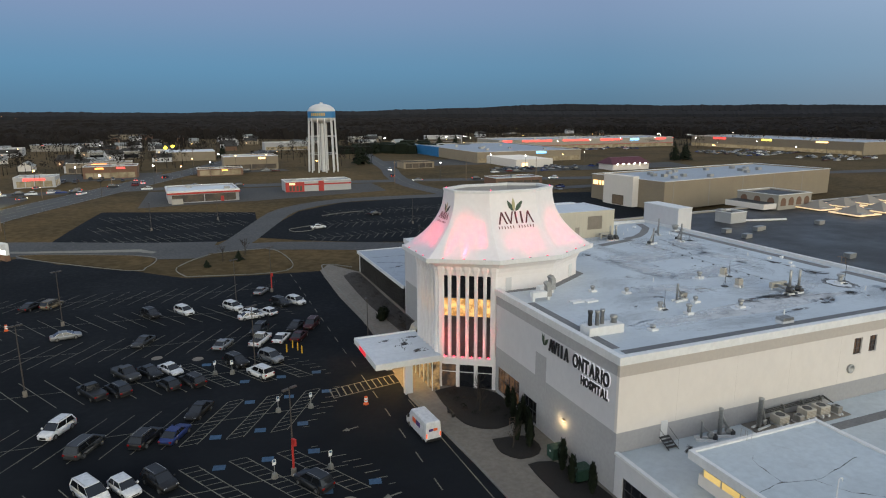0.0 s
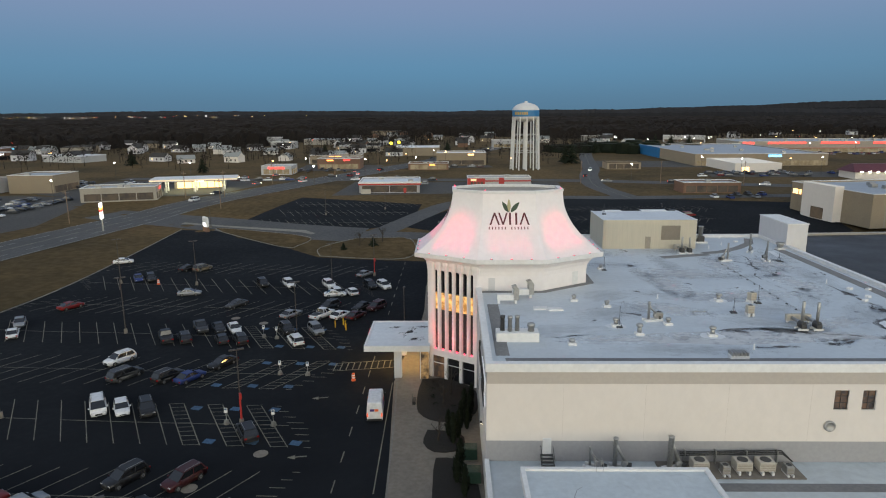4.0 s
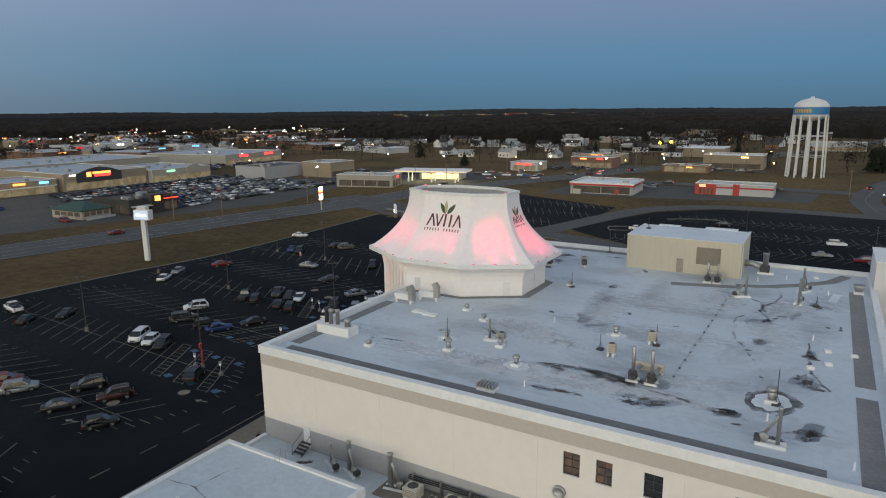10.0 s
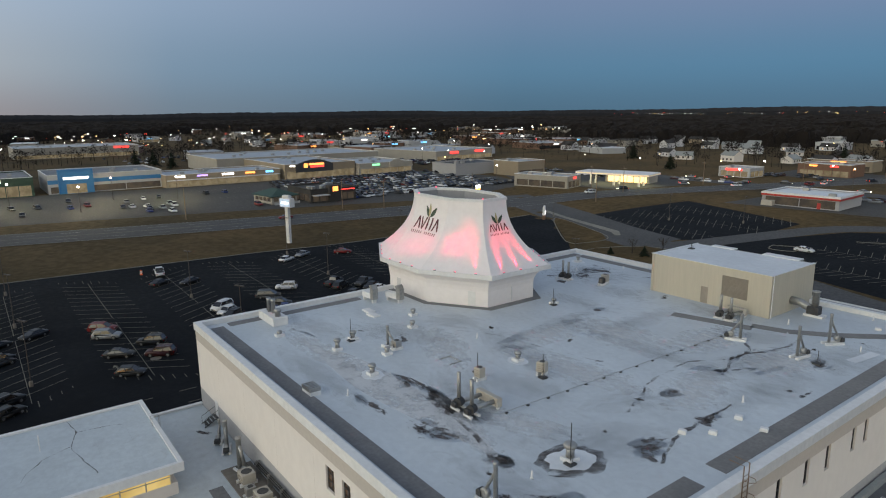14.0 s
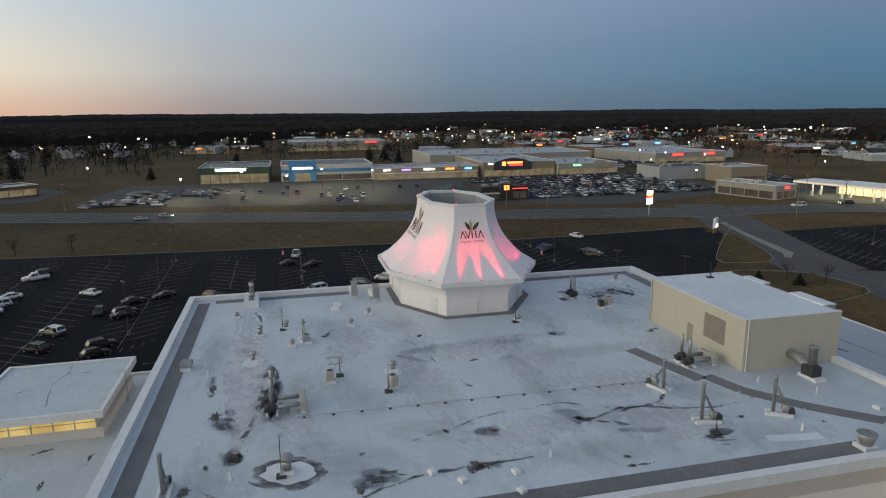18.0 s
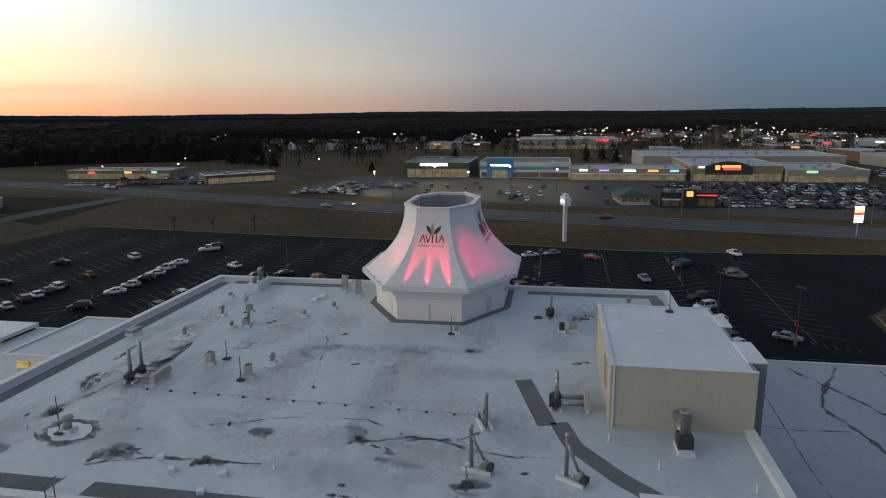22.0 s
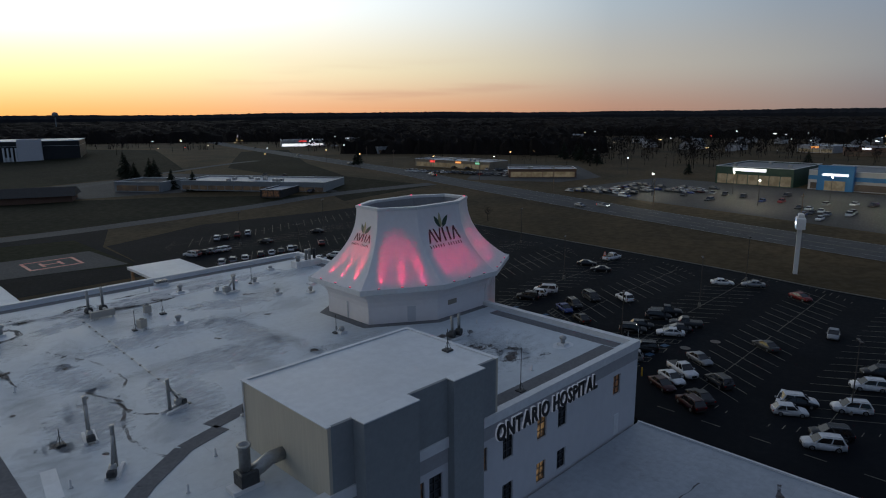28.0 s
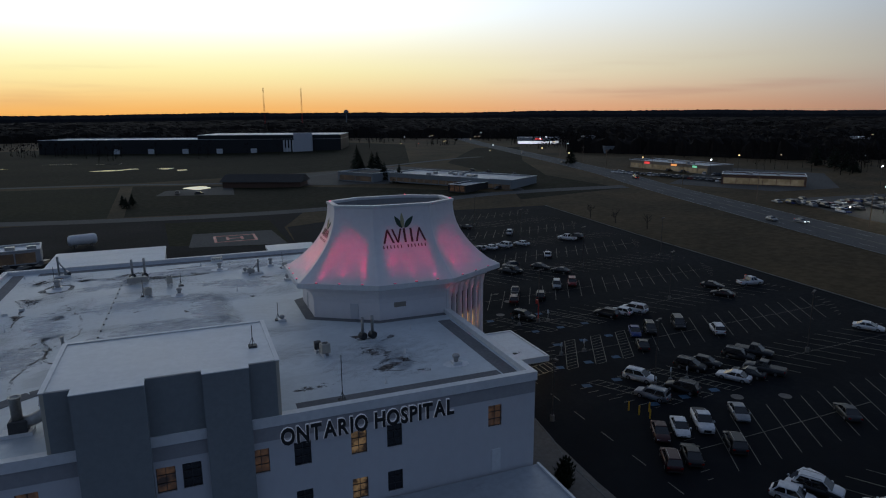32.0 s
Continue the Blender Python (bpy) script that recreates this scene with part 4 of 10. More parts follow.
def eight(hx, e, hy, s, z):
    return [(TX + x, TY + y, z) for x, y in ((hx, -e), (hx, e), (s, hy), (-s, hy), (-hx, e), (-hx, -e), (-s, -hy), (s, -hy))]


def ring_at(u, z):
    """The plan between the rim (u = 0) and the skirt's edge (u = 1)."""
    return eight(7.9 + 5.3 * u, 2.05 + 3.05 * u, 4.5 + 5.5 * u, 3.7 + 1.0 * u, z)


tower = thing("entrance_tower", "white eight-sided tower with a flared crown lit by red lamps", "tower", (0, 0, 0))
SK, RIM = 19.15, 27.85
rings = []
for i in range(15):
    v = i / 14
    rings.append(ring_at((1 - v) ** 2.3, SK + (RIM - SK) * v))
for j in range(8):
    g = Geo()
    k = (j + 1) % 8
    vs, fs = [], []
    for r in rings:
        vs += [r[j], r[k]]
    fs = [(2 * i, 2 * i + 1, 2 * i + 3, 2 * i + 2) for i in range(14)]
    g.add(vs, fs)
    part("crown_panel", g, "tower_white", tower, smooth=True)
crown_in = [eight(7.4, 1.9, 4.0, 3.5, RIM), eight(7.5, 1.95, 4.1, 3.55, 24.0), eight(8.0, 2.1, 4.6, 3.7, 21.5)]
part("crown_inside", Geo().loft(list(reversed(crown_in)), True, False), "grey_band", tower, "grey inside of the open crown")
part("rim", Geo().loft([ring_at(0.0, RIM - 0.3), eight(8.0, 2.1, 4.6, 3.75, RIM - 0.25), eight(8.0, 2.1, 4.6, 3.75, RIM + 0.05), eight(7.35, 1.85, 3.95, 3.45, RIM + 0.05), eight(7.35, 1.85, 3.95, 3.45, RIM - 0.3)], False, False),
     "white_trim", tower, "white metal rim")
part("skirt_edge", Geo().loft([eight(12.3, 4.6, 9.4, 4.5, 18.45), eight(13.2, 5.05, 10.0, 4.7, 18.6), eight(13.4, 5.15, 10.2, 4.75, 18.7), eight(13.4, 5.15, 10.2, 4.75, 19.3), eight(13.25, 5.08, 10.05, 4.7, 19.3), eight(13.2, 5.05, 9.95, 4.68, 19.1)], False, False),
     "white_trim", tower, "white folded edge of the crown")
part("flare", Geo().loft([eight(11.3, 4.0, 8.5, 4.3, 16.6), eight(11.4, 4.05, 8.6, 4.32, 17.2), eight(11.7, 4.2, 8.85, 4.38, 17.8), eight(12.3, 4.6, 9.4, 4.5, 18.45)], False, False), "tower_white", tower, smooth=False)
DRUM = eight(11.3, 4.0, 8.5, 4.3, 0)
for j in (0, 1, 6, 7, 2):      # plain faces above the roof
    a, b = DRUM[j], DRUM[(j + 1) % 8]
    g = Geo().add([(a[0], a[1], 14.4), (b[0], b[1], 14.4), (b[0], b[1], 16.6), (a[0], a[1], 16.6)], [(0, 1, 2, 3)])
    c = Vector((TX, TY))
    ai, bi = [tuple(c + (Vector(p[:2]) - c) * 0.97) for p in (a, b)]
    g = Geo().prism([a[:2], b[:2], bi, ai], 14.4, 16.6)
    part("drum_wall", g, "tower_white", tower)
# base flashing of the drum on the roof
for j in (0, 1, 7, 6, 2):
    a, b = DRUM[j], DRUM[(j + 1) % 8]
    c = Vector((TX, TY))
    ao, bo = [tuple(c + (Vector(p[:2]) - c) * 1.10) for p in (a, b)]
    solid("walkway_pad", Geo().prism([a[:2], ao, bo, b[:2]], ROOF + 0.004, ROOF + 0.045), "walk_pad", "dark grey pad round the foot of the tower", "walkway pad", group="roof walkway")


def fluted_face(a, b, bays=6):
    """A glazed front between two corners: tall piers with windows between, a beam below and the entrance glass."""
    a, b = Vector(a[:2]), Vector(b[:2])
    d = (b - a)
    L = d.length
    d.normalize()
    out = Vector((d.y, -d.x))
    if out.dot((a + b) / 2 - Vector((TX, TY))) < 0:
        out = -out

    def slab(u0, u1, o0, o1, z0, z1):
        p = [a + d * u0 + out * o0, a + d * u1 + out * o0, a + d * u1 + out * o1, a + d * u0 + out * o1]
        return [tuple(q) for q in p], z0, z1

    def put(name, u0, u1, o0, o1, z0, z1, mat, label="", bulge=0):
        pts, q0, q1 = slab(u0, u1, o0, o1, z0, z1)
        return part(name, Geo().prism(pts, q0, q1), mat, tower, label)
    pitch = (L - 0.9) / bays
    for i in range(bays + 1):
        u = 0.45 + pitch * i
        g = Geo()
        w = 0.24 if 0 < i < bays else 0.45
        lo = [a + d * (u + s * w) + out * o for s, o in ((-1, -0.25), (1, -0.25), (1, 0.12), (0.55, 0.32), (-0.55, 0.32), (-1, 0.12))]
        hi = [a + d * (u + s * min(w * 2.3, pitch / 2)) + out * o for s, o in ((-1, -0.25), (1, -0.25), (1, 0.3), (0.55, 0.5), (-0.55, 0.5), (-1, 0.3))]
        g.loft([[(*p, 4.7) for p in lo], [(*p, 16.4) for p in lo], [(*(p * 0.35 + q * 0.65), 17.2) for p, q in zip(lo, hi)], [(*q, 17.5) for q in hi], [(*q, 18.2) for q in hi]])
        part("pier", g, "tower_white", tower)
    for i in range(bays):
        u0, u1 = 0.45 + pitch * i + 0.2, 0.45 + pitch * (i + 1) - 0.2
        for z0, z1, m in ((4.75, 10.6, "blind_glass"), (10.75, 13.3, "warm_room"), (13.45, 17.25, "dark_glass")):
            put("tall_pane", u0, u1, -0.2, -0.15, z0, z1, m)
        put("spandrel", u0, u1, -0.2, -0.1, 10.6, 10.75, "frame_dark"), put("spandrel", u0, u1, -0.2, -0.1, 13.3, 13.45, "frame_dark")
        m = (u0 + u1) / 2
        p = a + d * m + out * 0.15
        g = Geo().turn(p.x, p.y, [(4.7, 0.07), (4.86, 0.09), (4.9, 0.0)], 8, True, False)
        part("uplight", g, "red_lamp", tower, "small red lamp at the foot of a window")
    put("beam", 0, L, -0.3, 0.35, 3.7, 4.7, "tower_white", "white beam over the entrance")
    for i in range(4):
        u = 0.3 + (L - 0.6) * i / 3
        put("entrance_post", u - 0.25, u + 0.25, -0.25, 0.25, 0.0, 3.7, "tower_white")
    for i in range(3):
        u0, u1 = 0.3 + (L - 0.6) * i / 3 + 0.25, 0.3 + (L - 0.6) * (i + 1) / 3 - 0.25
        put("entrance_pane", u0, u1, -0.1, -0.05, 0.1, 3.7, "dim_room" if i == 0 else "dark_glass")
        put("transom", u0, u1, -0.12, 0.0, 2.4, 2.5, "white_trim")


for j in (3, 4, 5):
    fluted_face(DRUM[j], DRUM[(j + 1) % 8])
part("core", Geo().prism([tuple((Vector((TX, TY)) + (Vector(p[:2]) - Vector((TX, TY))) * 0.93)) for p in DRUM], 0.0, 17.4), "black", tower, "dark inside of the tower")

# doors, a vent and a downpipe on the drum above the roof
def on_drum(j, u, half, z0, z1, out0, out1, name, mat, label=""):
    a, b = Vector(DRUM[j][:2]), Vector(DRUM[(j + 1) % 8][:2])
    d = (b - a).normalized()
    o = Vector((d.y, -d.x))
    c = a.lerp(b, u)
    pts = [c - d * half + o * out0, c + d * half + o * out0, c + d * half + o * out1, c - d * half + o * out1]
    part(name, Geo().prism([tuple(p) for p in pts], z0, z1), mat, tower, label)


on_drum(7, 0.74, 0.5, ROOF + 0.1, ROOF + 2.0, 0.004, 0.05, "drum_door", "white_trim", "white steel door to the roof")
on_drum(1, 0.62, 0.5, ROOF + 0.1, ROOF + 2.0, 0.004, 0.05, "drum_door", "white_wall", "white steel door to the roof")
on_drum(2, 0.3, 0.75, ROOF + 1.5, ROOF + 2.1, 0.004, 0.05, "drum_vent", "louvre", "dark louvred vent")
on_drum(0, 0.5, 0.07, ROOF + 0.05, 16.7, 0.004, 0.12, "downpipe", "white_trim", "white downpipe")
on_drum(6, 0.2, 0.45, ROOF + 0.1, ROOF + 1.9, 0.004, 0.05, "drum_door", "white_wall", "white access panel")

# red lamps along the skirt and their beams up the curve of the crown
for j in range(8):
    edge, aim = eight(13.03, 5.0, 9.82, 4.67, 19.29), ring_at(0.4, 0.0)
    a, b = Vector(edge[j]), Vector(edge[(j + 1) % 8])
    ta, tb = Vector(aim[j]), Vector(aim[(j + 1) % 8])
    along = math.degrees(math.atan2(b.y - a.y, b.x - a.x))
    for i in range(3):
        u = 0.5 + 0.29 * (i - 1)
        p, q = a.lerp(b, u), ta.lerp(tb, 0.5 + 0.26 * (i - 1))
        q.z = p.z + 0.11 + math.dist(p[:2], q[:2]) * math.tan(radians(36.8))
        m = Matrix.Translation(p) @ pose(0, 0, 0, 0, 0, along)
        lamp = part("skirt_lamp", Geo().cbox(-0.16, 0.16, -0.08, 0.08, -0.1, 0.05, 0.02).moved(m), "unit_dark", tower, "small red floodlight on the crown's edge")
        part("lens", Geo().cbox(-0.11, 0.11, -0.05, 0.05, 0.05, 0.07, 0.01).moved(m), "red_lamp", lamp)
        ld = bpy.data.lights.new("red_flood", "SPOT")
        ld.energy, ld.color, ld.spot_size, ld.spot_blend, ld.shadow_soft_size = 6200, (1.0, 0.010, 0.045), radians(26.5), 1.0, 0.05
        new("red_flood", ld).matrix_basis = look((p.x, p.y, p.z + 0.11), tuple(q))
for x, y in ((TX - 7.6, TY + 1.8), (TX + 7.6, TY - 1.8), (TX - 3.4, TY - 4.3)):
    part("beacon", Geo().turn(x, y, [(RIM + 0.05, 0.05), (RIM + 0.16, 0.07), (RIM + 0.22, 0.0)], 8, True, False), "red_lamp", tower, "red obstruction lamp on the rim")


# ---- penthouse, stair tower, wings and canopies ----
pent = thing("roof_penthouse", "beige plant room with stepped slate piers on the roof's north edge", "penthouse", (0, 0, ROOF))
PX0, PX1, PY0, PY1, PH = 62.0, 78.6, 104.1, 115.02, 5.22
part("wall", wall_geo("x", PY0, 0.25, PX0, PX1, 0, PH, [(72.4, 75.8, 1.6, 4.2), (69.6, 70.6, 0.0, 2.2)]), "pent_wall", pent)
part("wall", wall_geo("y", PX0, 0.25, PY0 + 0.25, PY1, 0, PH), "pent_wall", pent)
part("wall", wall_geo("y", PX1, -0.25, PY0 + 0.25, PY1, 0, PH), "pent_wall", pent)
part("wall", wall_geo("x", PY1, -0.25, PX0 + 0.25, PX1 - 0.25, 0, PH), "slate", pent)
for i in range(17):
    z = 1.6 + i * 0.152
    part("louvre_blade", Geo().loft([[(72.4, PY0 + 0.02, z), (72.4, PY0 + 0.16, z + 0.12), (72.4, PY0 + 0.17, z + 0.14), (72.4, PY0 + 0.03, z + 0.03)], [(75.8, PY0 + 0.02, z), (75.8, PY0 + 0.16, z + 0.12), (75.8, PY0 + 0.17, z + 0.14), (75.8, PY0 + 0.03, z + 0.03)]]), "louvre", pent)
part("louvre_back", Geo().box(72.4, 75.8, PY0 + 0.18, PY0 + 0.22, 1.6, 4.2), "louvre", pent)
part("door", Geo().box(69.6, 70.6, PY0 + 0.05, PY0 + 0.12, 0, 2.2), "louvre", pent, "tan steel door")
part("roof", Geo().box(PX0 + 0.25, PX1 - 0.25, PY0 + 0.25, PY1 - 0.25, PH - 0.35, PH - 0.03), "roof_clean", pent, "clean white roof sheet")
cop = Geo()
cop.box(PX0 - 0.08, PX1 + 0.08, PY0 - 0.08, PY0 + 0.3, PH, PH + 0.06), cop.box(PX0 - 0.08, PX0 + 0.3, PY0 + 0.3, PY1, PH, PH + 0.06), cop.box(PX1 - 0.3, PX1 + 0.08, PY0 + 0.3, PY1, PH, PH + 0.06)
part("coping", cop, "roof_clean", pent)
part("downpipe", Geo().tube([(PX0 + 0.35, PY0 - 0.1, 0), (PX0 + 0.35, PY0 - 0.1, PH)], 0.06), "pent_wall", pent)
part("downpipe", Geo().tube([(PX1 + 0.1, PY0 + 0.3, 0), (PX1 + 0.1, PY0 + 0.3, PH)], 0.06), "white_trim", pent)
piers = thing("north_piers", "slate-grey stepped piers rising up the north wall", "pier", (0, 0, 0))
for a, b, yo, top in [(64.4, 67.8, 115.7, 19.72), (71.8, 76.6, 116.2, 19.72)]:
    lo, yin = 5.6, 115.03
    part("pier", Geo().box(a, b, yin, yo, lo, top), "slate", piers)
    c = Geo().box(a - 0.04, b + 0.04, yin, yo + 0.06, top, top + 0.08)
    part("coping", c, "roof_clean", piers)
    part("roof", Geo().box(a, b, 114.75, yin, 19.65, top + 0.075), "roof_clean", piers)
stair = thing("stair_tower", "white stair tower on the roof's north-east corner", "stair tower", (0, 0, 0))
part("wall", Geo().box(94.95, 98.6, 104.5, 115.2, 0, 18.75), "white_wall", stair)
part("coping", Geo().box(94.85, 98.7, 104.4, 115.3, 18.75, 18.9), "white_trim", stair)
# north wing, low, with a slatted dark front
nw = thing("north_wing", "low white-roofed wing with a slatted dark window front", "building", (0, 0, 0))
NXA, NYB, NZ = 38.3, 150.0, 5.5
part("roof", Geo().box(NXA, 96, 115.3, NYB, NZ - 0.4, NZ), "roof_low", nw, "stained white low roof")
part("coping", Geo().box(NXA - 0.25, NXA, 115.3, NYB + 0.25, NZ - 0.5, NZ + 0.18), "white_trim", nw)
part("coping", Geo().box(NXA, 96, NYB, NYB + 0.25, NZ - 0.5, NZ + 0.18), "white_trim", nw)
part("glazing", Geo().box(NXA + 0.35, NXA + 0.4, 116, NYB - 0.4, 0.4, NZ - 0.5), "dark_glass", nw, "dark glazing")
part("plinth", Geo().box(NXA + 0.1, NXA + 0.6, 115.3, NYB, 0, 0.4), "concrete", nw)
part("wall", Geo().box(NXA + 0.2, 96, NYB - 0.3, NYB, 0, NZ - 0.5), "white_wall", nw)
for i in range(48):
    y = 116.0 + i * 0.705
    part("fin", Geo().box(NXA + 0.24, NXA + 0.35, y, y + 0.06, 0.4, NZ - 0.5), "frame_dark", nw)
# south wing and the pavilion with its lit clerestory
sw = thing("south_wing", "low wing with a white roof along the south wall", "building", (0, 0, 0))
part("roof", Geo().box(38.8, 95, 15.0, 48.75, 4.35, 4.7), "roof_pale", sw, "stained white low roof")
part("wall", wall_geo("y", 38.5, 0.3, 15.0, 48.75, 0, 4.7, [(30.0, 40.0, 0.3, 2.8), (41.0, 47.5, 0.3, 2.8)]), "white_wall", sw)
part("wall", wall_geo("x", 15.0, 0.3, 38.8, 95, 0, 4.3), "white_wall", sw)
part("wall", wall_geo("y", 95.0, -0.3, 15.0, 48.75, 0, 4.3), "white_wall", sw)
for a, b in ((30.0, 40.0), (41.0, 47.5)):
    window(sw, "y", 38.5, 0.2, a, b, 0.3, 2.8, "dark_glass", 5, 2)
part("coping", Geo().box(38.35, 38.8, 14.85, 48.75, 4.7, 4.95), "white_trim", sw)
part("roof_pad", Geo().box(57.8, 94.5, 43.6, 44.9, 4.7, 4.73), "walk_pad", sw, "dark grey walkway pad")
pav = thing("pavilion", "low pavilion with a white roof above a yellow-lit clerestory", "building", (0, 0, 4.7))
AX0, AX1, AY0, AY1 = 41.3, 57.4, 27.0, 41.6
part("roof", Geo().box(AX0, AX1, AY0, AY1, 3.0, 3.35), "roof_pale", pav, "white roof sheet with cracks")
for a, b, c, d in ((AX0 - 0.15, AX1 + 0.15, AY1 - 0.25, AY1 + 0.15), (AX0 - 0.15, AX1 + 0.15, AY0 - 0.15, AY0 + 0.25), (AX0 - 0.15, AX0 + 0.25, AY0 + 0.25, AY1 - 0.25), (AX1 - 0.25, AX1 + 0.15, AY0 + 0.25, AY1 - 0.25)):
    part("fascia", Geo().box(a, b, c, d, 2.7, 3.55), "white_trim", pav)
part("wall", Geo().box(AX0 + 0.9, AX1 - 0.9, AY0 + 0.9, AY1 - 0.3, 0, 1.2), "cream", pav)
for x in (AX0 + 0.9, AX1 - 0.9):
    s = -1 if x < 50 else 1
    for i in range(6):
        y0 = AY0 + 0.9 + (AY1 - AY0 - 1.8) * i / 6
        y1 = AY0 + 0.9 + (AY1 - AY0 - 1.8) * (i + 1) / 6
        part("lit_pane", Geo().box(min(x, x + s * 0.05), max(x, x + s * 0.05), y0 + 0.06, y1 - 0.06, 1.2, 2.7), "clerestory", pav, "yellow-lit pane")
        part("mullion", Geo().box(min(x, x + s * 0.12), max(x, x + s * 0.12), y1 - 0.06, y1 + 0.06, 1.2, 2.7), "unit_beige", pav)
    part("mullion", Geo().box(min(x, x + s * 0.10), max(x, x + s * 0.10), AY0 + 0.9, AY1 - 0.9, 1.9, 1.97), "unit_beige", pav)
part("wall", Geo().box(AX0 + 0.95, AX1 - 0.95, AY1 - 0.95, AY1 - 0.9, 1.2, 2.7), "cream", pav)
part("wall", Geo().box(AX0 + 0.95, AX1 - 0.95, AY0 + 0.9, AY0 + 0.95, 1.2, 2.7), "cream", pav)
annex = thing("south_annex", "low white-roofed annex south of the wing", "building", (0, 0, 0))
part("wall", Geo().box(74, 98.5, -14, 14.9, 0, 5.2), "white_wall", annex)
part("roof", Geo().box(73.8, 98.7, -14.2, 14.9, 5.2, 5.5), "roof_clean", annex)
ed = thing("ambulance_canopy", "flat white canopy over an orange-lit ambulance entrance", "canopy", (0, 0, 0))
part("roof", Geo().cbox(38, 50, -4, 14.9, 5.0, 5.6, 0.06), "roof_clean", ed)
for x, y in ((38.8, -3.2), (49.2, -3.2), (38.8, 8)):
    part("post", Geo().box(x - 0.3, x + 0.3, y - 0.3, y + 0.3, 0, 5.0), "tan_block", ed)
part("soffit_lamp", Geo().box(41, 47, 2, 9, 4.93, 5.0), glow("soffit_lamp", (1, 0.55, 0.2), 5.0), ed)
# entrance canopy
CANOPY_STAINS = []
can = thing("entrance_canopy", "flat white drive-up canopy with warm lit soffit", "canopy", (0, 0, 0))
part("roof", Geo().loft([[(22.4, 79.3, 4.6), (31.6, 79.3, 4.6), (31.6, 90.4, 4.6), (22.4, 90.4, 4.6)], [(22.3, 79.2, 5.25), (31.8, 79.2, 5.25), (31.8, 90.5, 5.25), (22.3, 90.5, 5.25)]]), "roof_clean", can)
lip = Geo()
for a, b, c, d in ((22.1, 31.8, 79.0, 79.3), (22.1, 31.8, 90.4, 90.7), (22.1, 22.4, 79.3, 90.4)):
    lip.box(a, b, c, d, 4.55, 5.4)
part("fascia", lip, "white_trim", can)
for i, (x, y, rx, ry, a) in enumerate([(28.2, 85.6, 2.6, 1.2, 70), (29.6, 82.4, 1.6, 0.9, 20), (26.0, 88.0, 1.6, 0.6, 10), (30.2, 88.2, 1.2, 0.8, 0)]):
    CANOPY_STAINS.append((x, y, rx, ry, a))
part("red_sign", Geo().box(22.02, 22.1, 84.2, 87.4, 4.65, 5.3), glow("red_sign", (0.8, 0.03, 0.05), 0.7), can, "small red sign panel")
for x, y in ((27.0, 80.0), (27.0, 89.2)):
    part("post", Geo().box(x - 0.55, x + 0.55, y - 0.4, y + 0.4, 0.1, 4.5), "white_wall", can)
for x in (24.0, 28.0):
    for y in (81.5, 87.0):
        part("soffit_lamp", Geo().box(x - 0.4, x + 0.4, y - 0.4, y + 0.4, 4.44, 4.5), glow("canopy_lamp", (1, 0.62, 0.2), 9.0), can)
lobby = thing("entrance_lobby", "warm-lit glass lobby under the canopy", "lobby", (0, 0, 0))
part("glass", Geo().box(30.4, 31.5, 79.4, 89.8, 0.2, 4.4), "lit_room", lobby)
for i in range(7):
    y = 79.3 + i * 1.75
    part("mullion", Geo().box(30.3, 30.4, y - 0.05, y + 0.05, 0.2, 4.4), "white_trim", lobby)


# ---- the far woods that close the view ----
def belt(radius, a0, a1, h_lo, h_hi, seed, step=14.0, depth=60):
    """A belt of bare woods: an uneven crest of many small crowns along an arc."""
    rnd = random.Random(seed)
    g = Geo()
    n = int(radians(a1 - a0) * radius / step)
    for i in range(n):
        for row in range(3):
            a = radians(a0 + (a1 - a0) * (i + rnd.random()) / n)
            r = radius + row * depth + rnd.uniform(-20, 20)
            x, y = r * math.cos(a), r * math.sin(a)
            h = rnd.uniform(h_lo, h_hi) * (1.0 + 0.07 * math.sin(a * 9 + seed) + 0.03 * math.sin(a * 31))
            h *= 0.55 + 0.45 * min(1.0, (math.degrees(a) - a0) / 14, (a1 - math.degrees(a)) / 14) if a1 - a0 < 359 else 1.0
            w = step * rnd.uniform(0.9, 1.4)
            z = land(x, y) - 3
            g.turn(x, y, [(z, w), (z + h * 0.5, w * rnd.uniform(0.8, 1.1)), (z + h * 0.93, w * rnd.uniform(0.7, 0.95)), (z + h, w * 0.75)], 6, False, True)
    return g


def ridge(radius, a0, a1, h, seed, depth=160, fade=0.0):
    """The crest of distant woods: a long uneven treeline with a sloping canopy behind it."""
    rng = np.random.default_rng(seed)
    n = int(radians(a1 - a0) * radius / 7.0)
    g = Geo()
    for i in range(n + 1):
        deg = a0 + (a1 - a0) * i / n
        a = radians(deg)
        k = 1.0 + 0.06 * math.sin(a * 9 + seed) + 0.035 * math.sin(a * 23 + 2 * seed) + 0.015 * math.sin(a * 71)
        if fade:
            k *= 0.5 + 0.5 * min(1.0, (deg - a0) / fade, (a1 - deg) / fade)
        top = h * k + rng.normal(0, 0.55) + (1.2 if rng.random() < 0.06 else 0.0)
        for r, z in ((radius - 60, -3.0), (radius - 40, top * 0.62 + rng.uniform(-1.5, 1.5)), (radius, top), (radius + depth, top * 0.9)):
            x, y = r * math.cos(a), r * math.sin(a)
            g.v.append((x, y, land(x, y) + z))
    for i in range(n):
        for j in range(3):
            p = i * 4 + j
            g.f.append((p, p + 4, p + 5, p + 1))
    return g


# both horizon crests carry the haze in their base colour
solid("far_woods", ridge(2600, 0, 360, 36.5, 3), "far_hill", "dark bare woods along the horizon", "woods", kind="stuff")
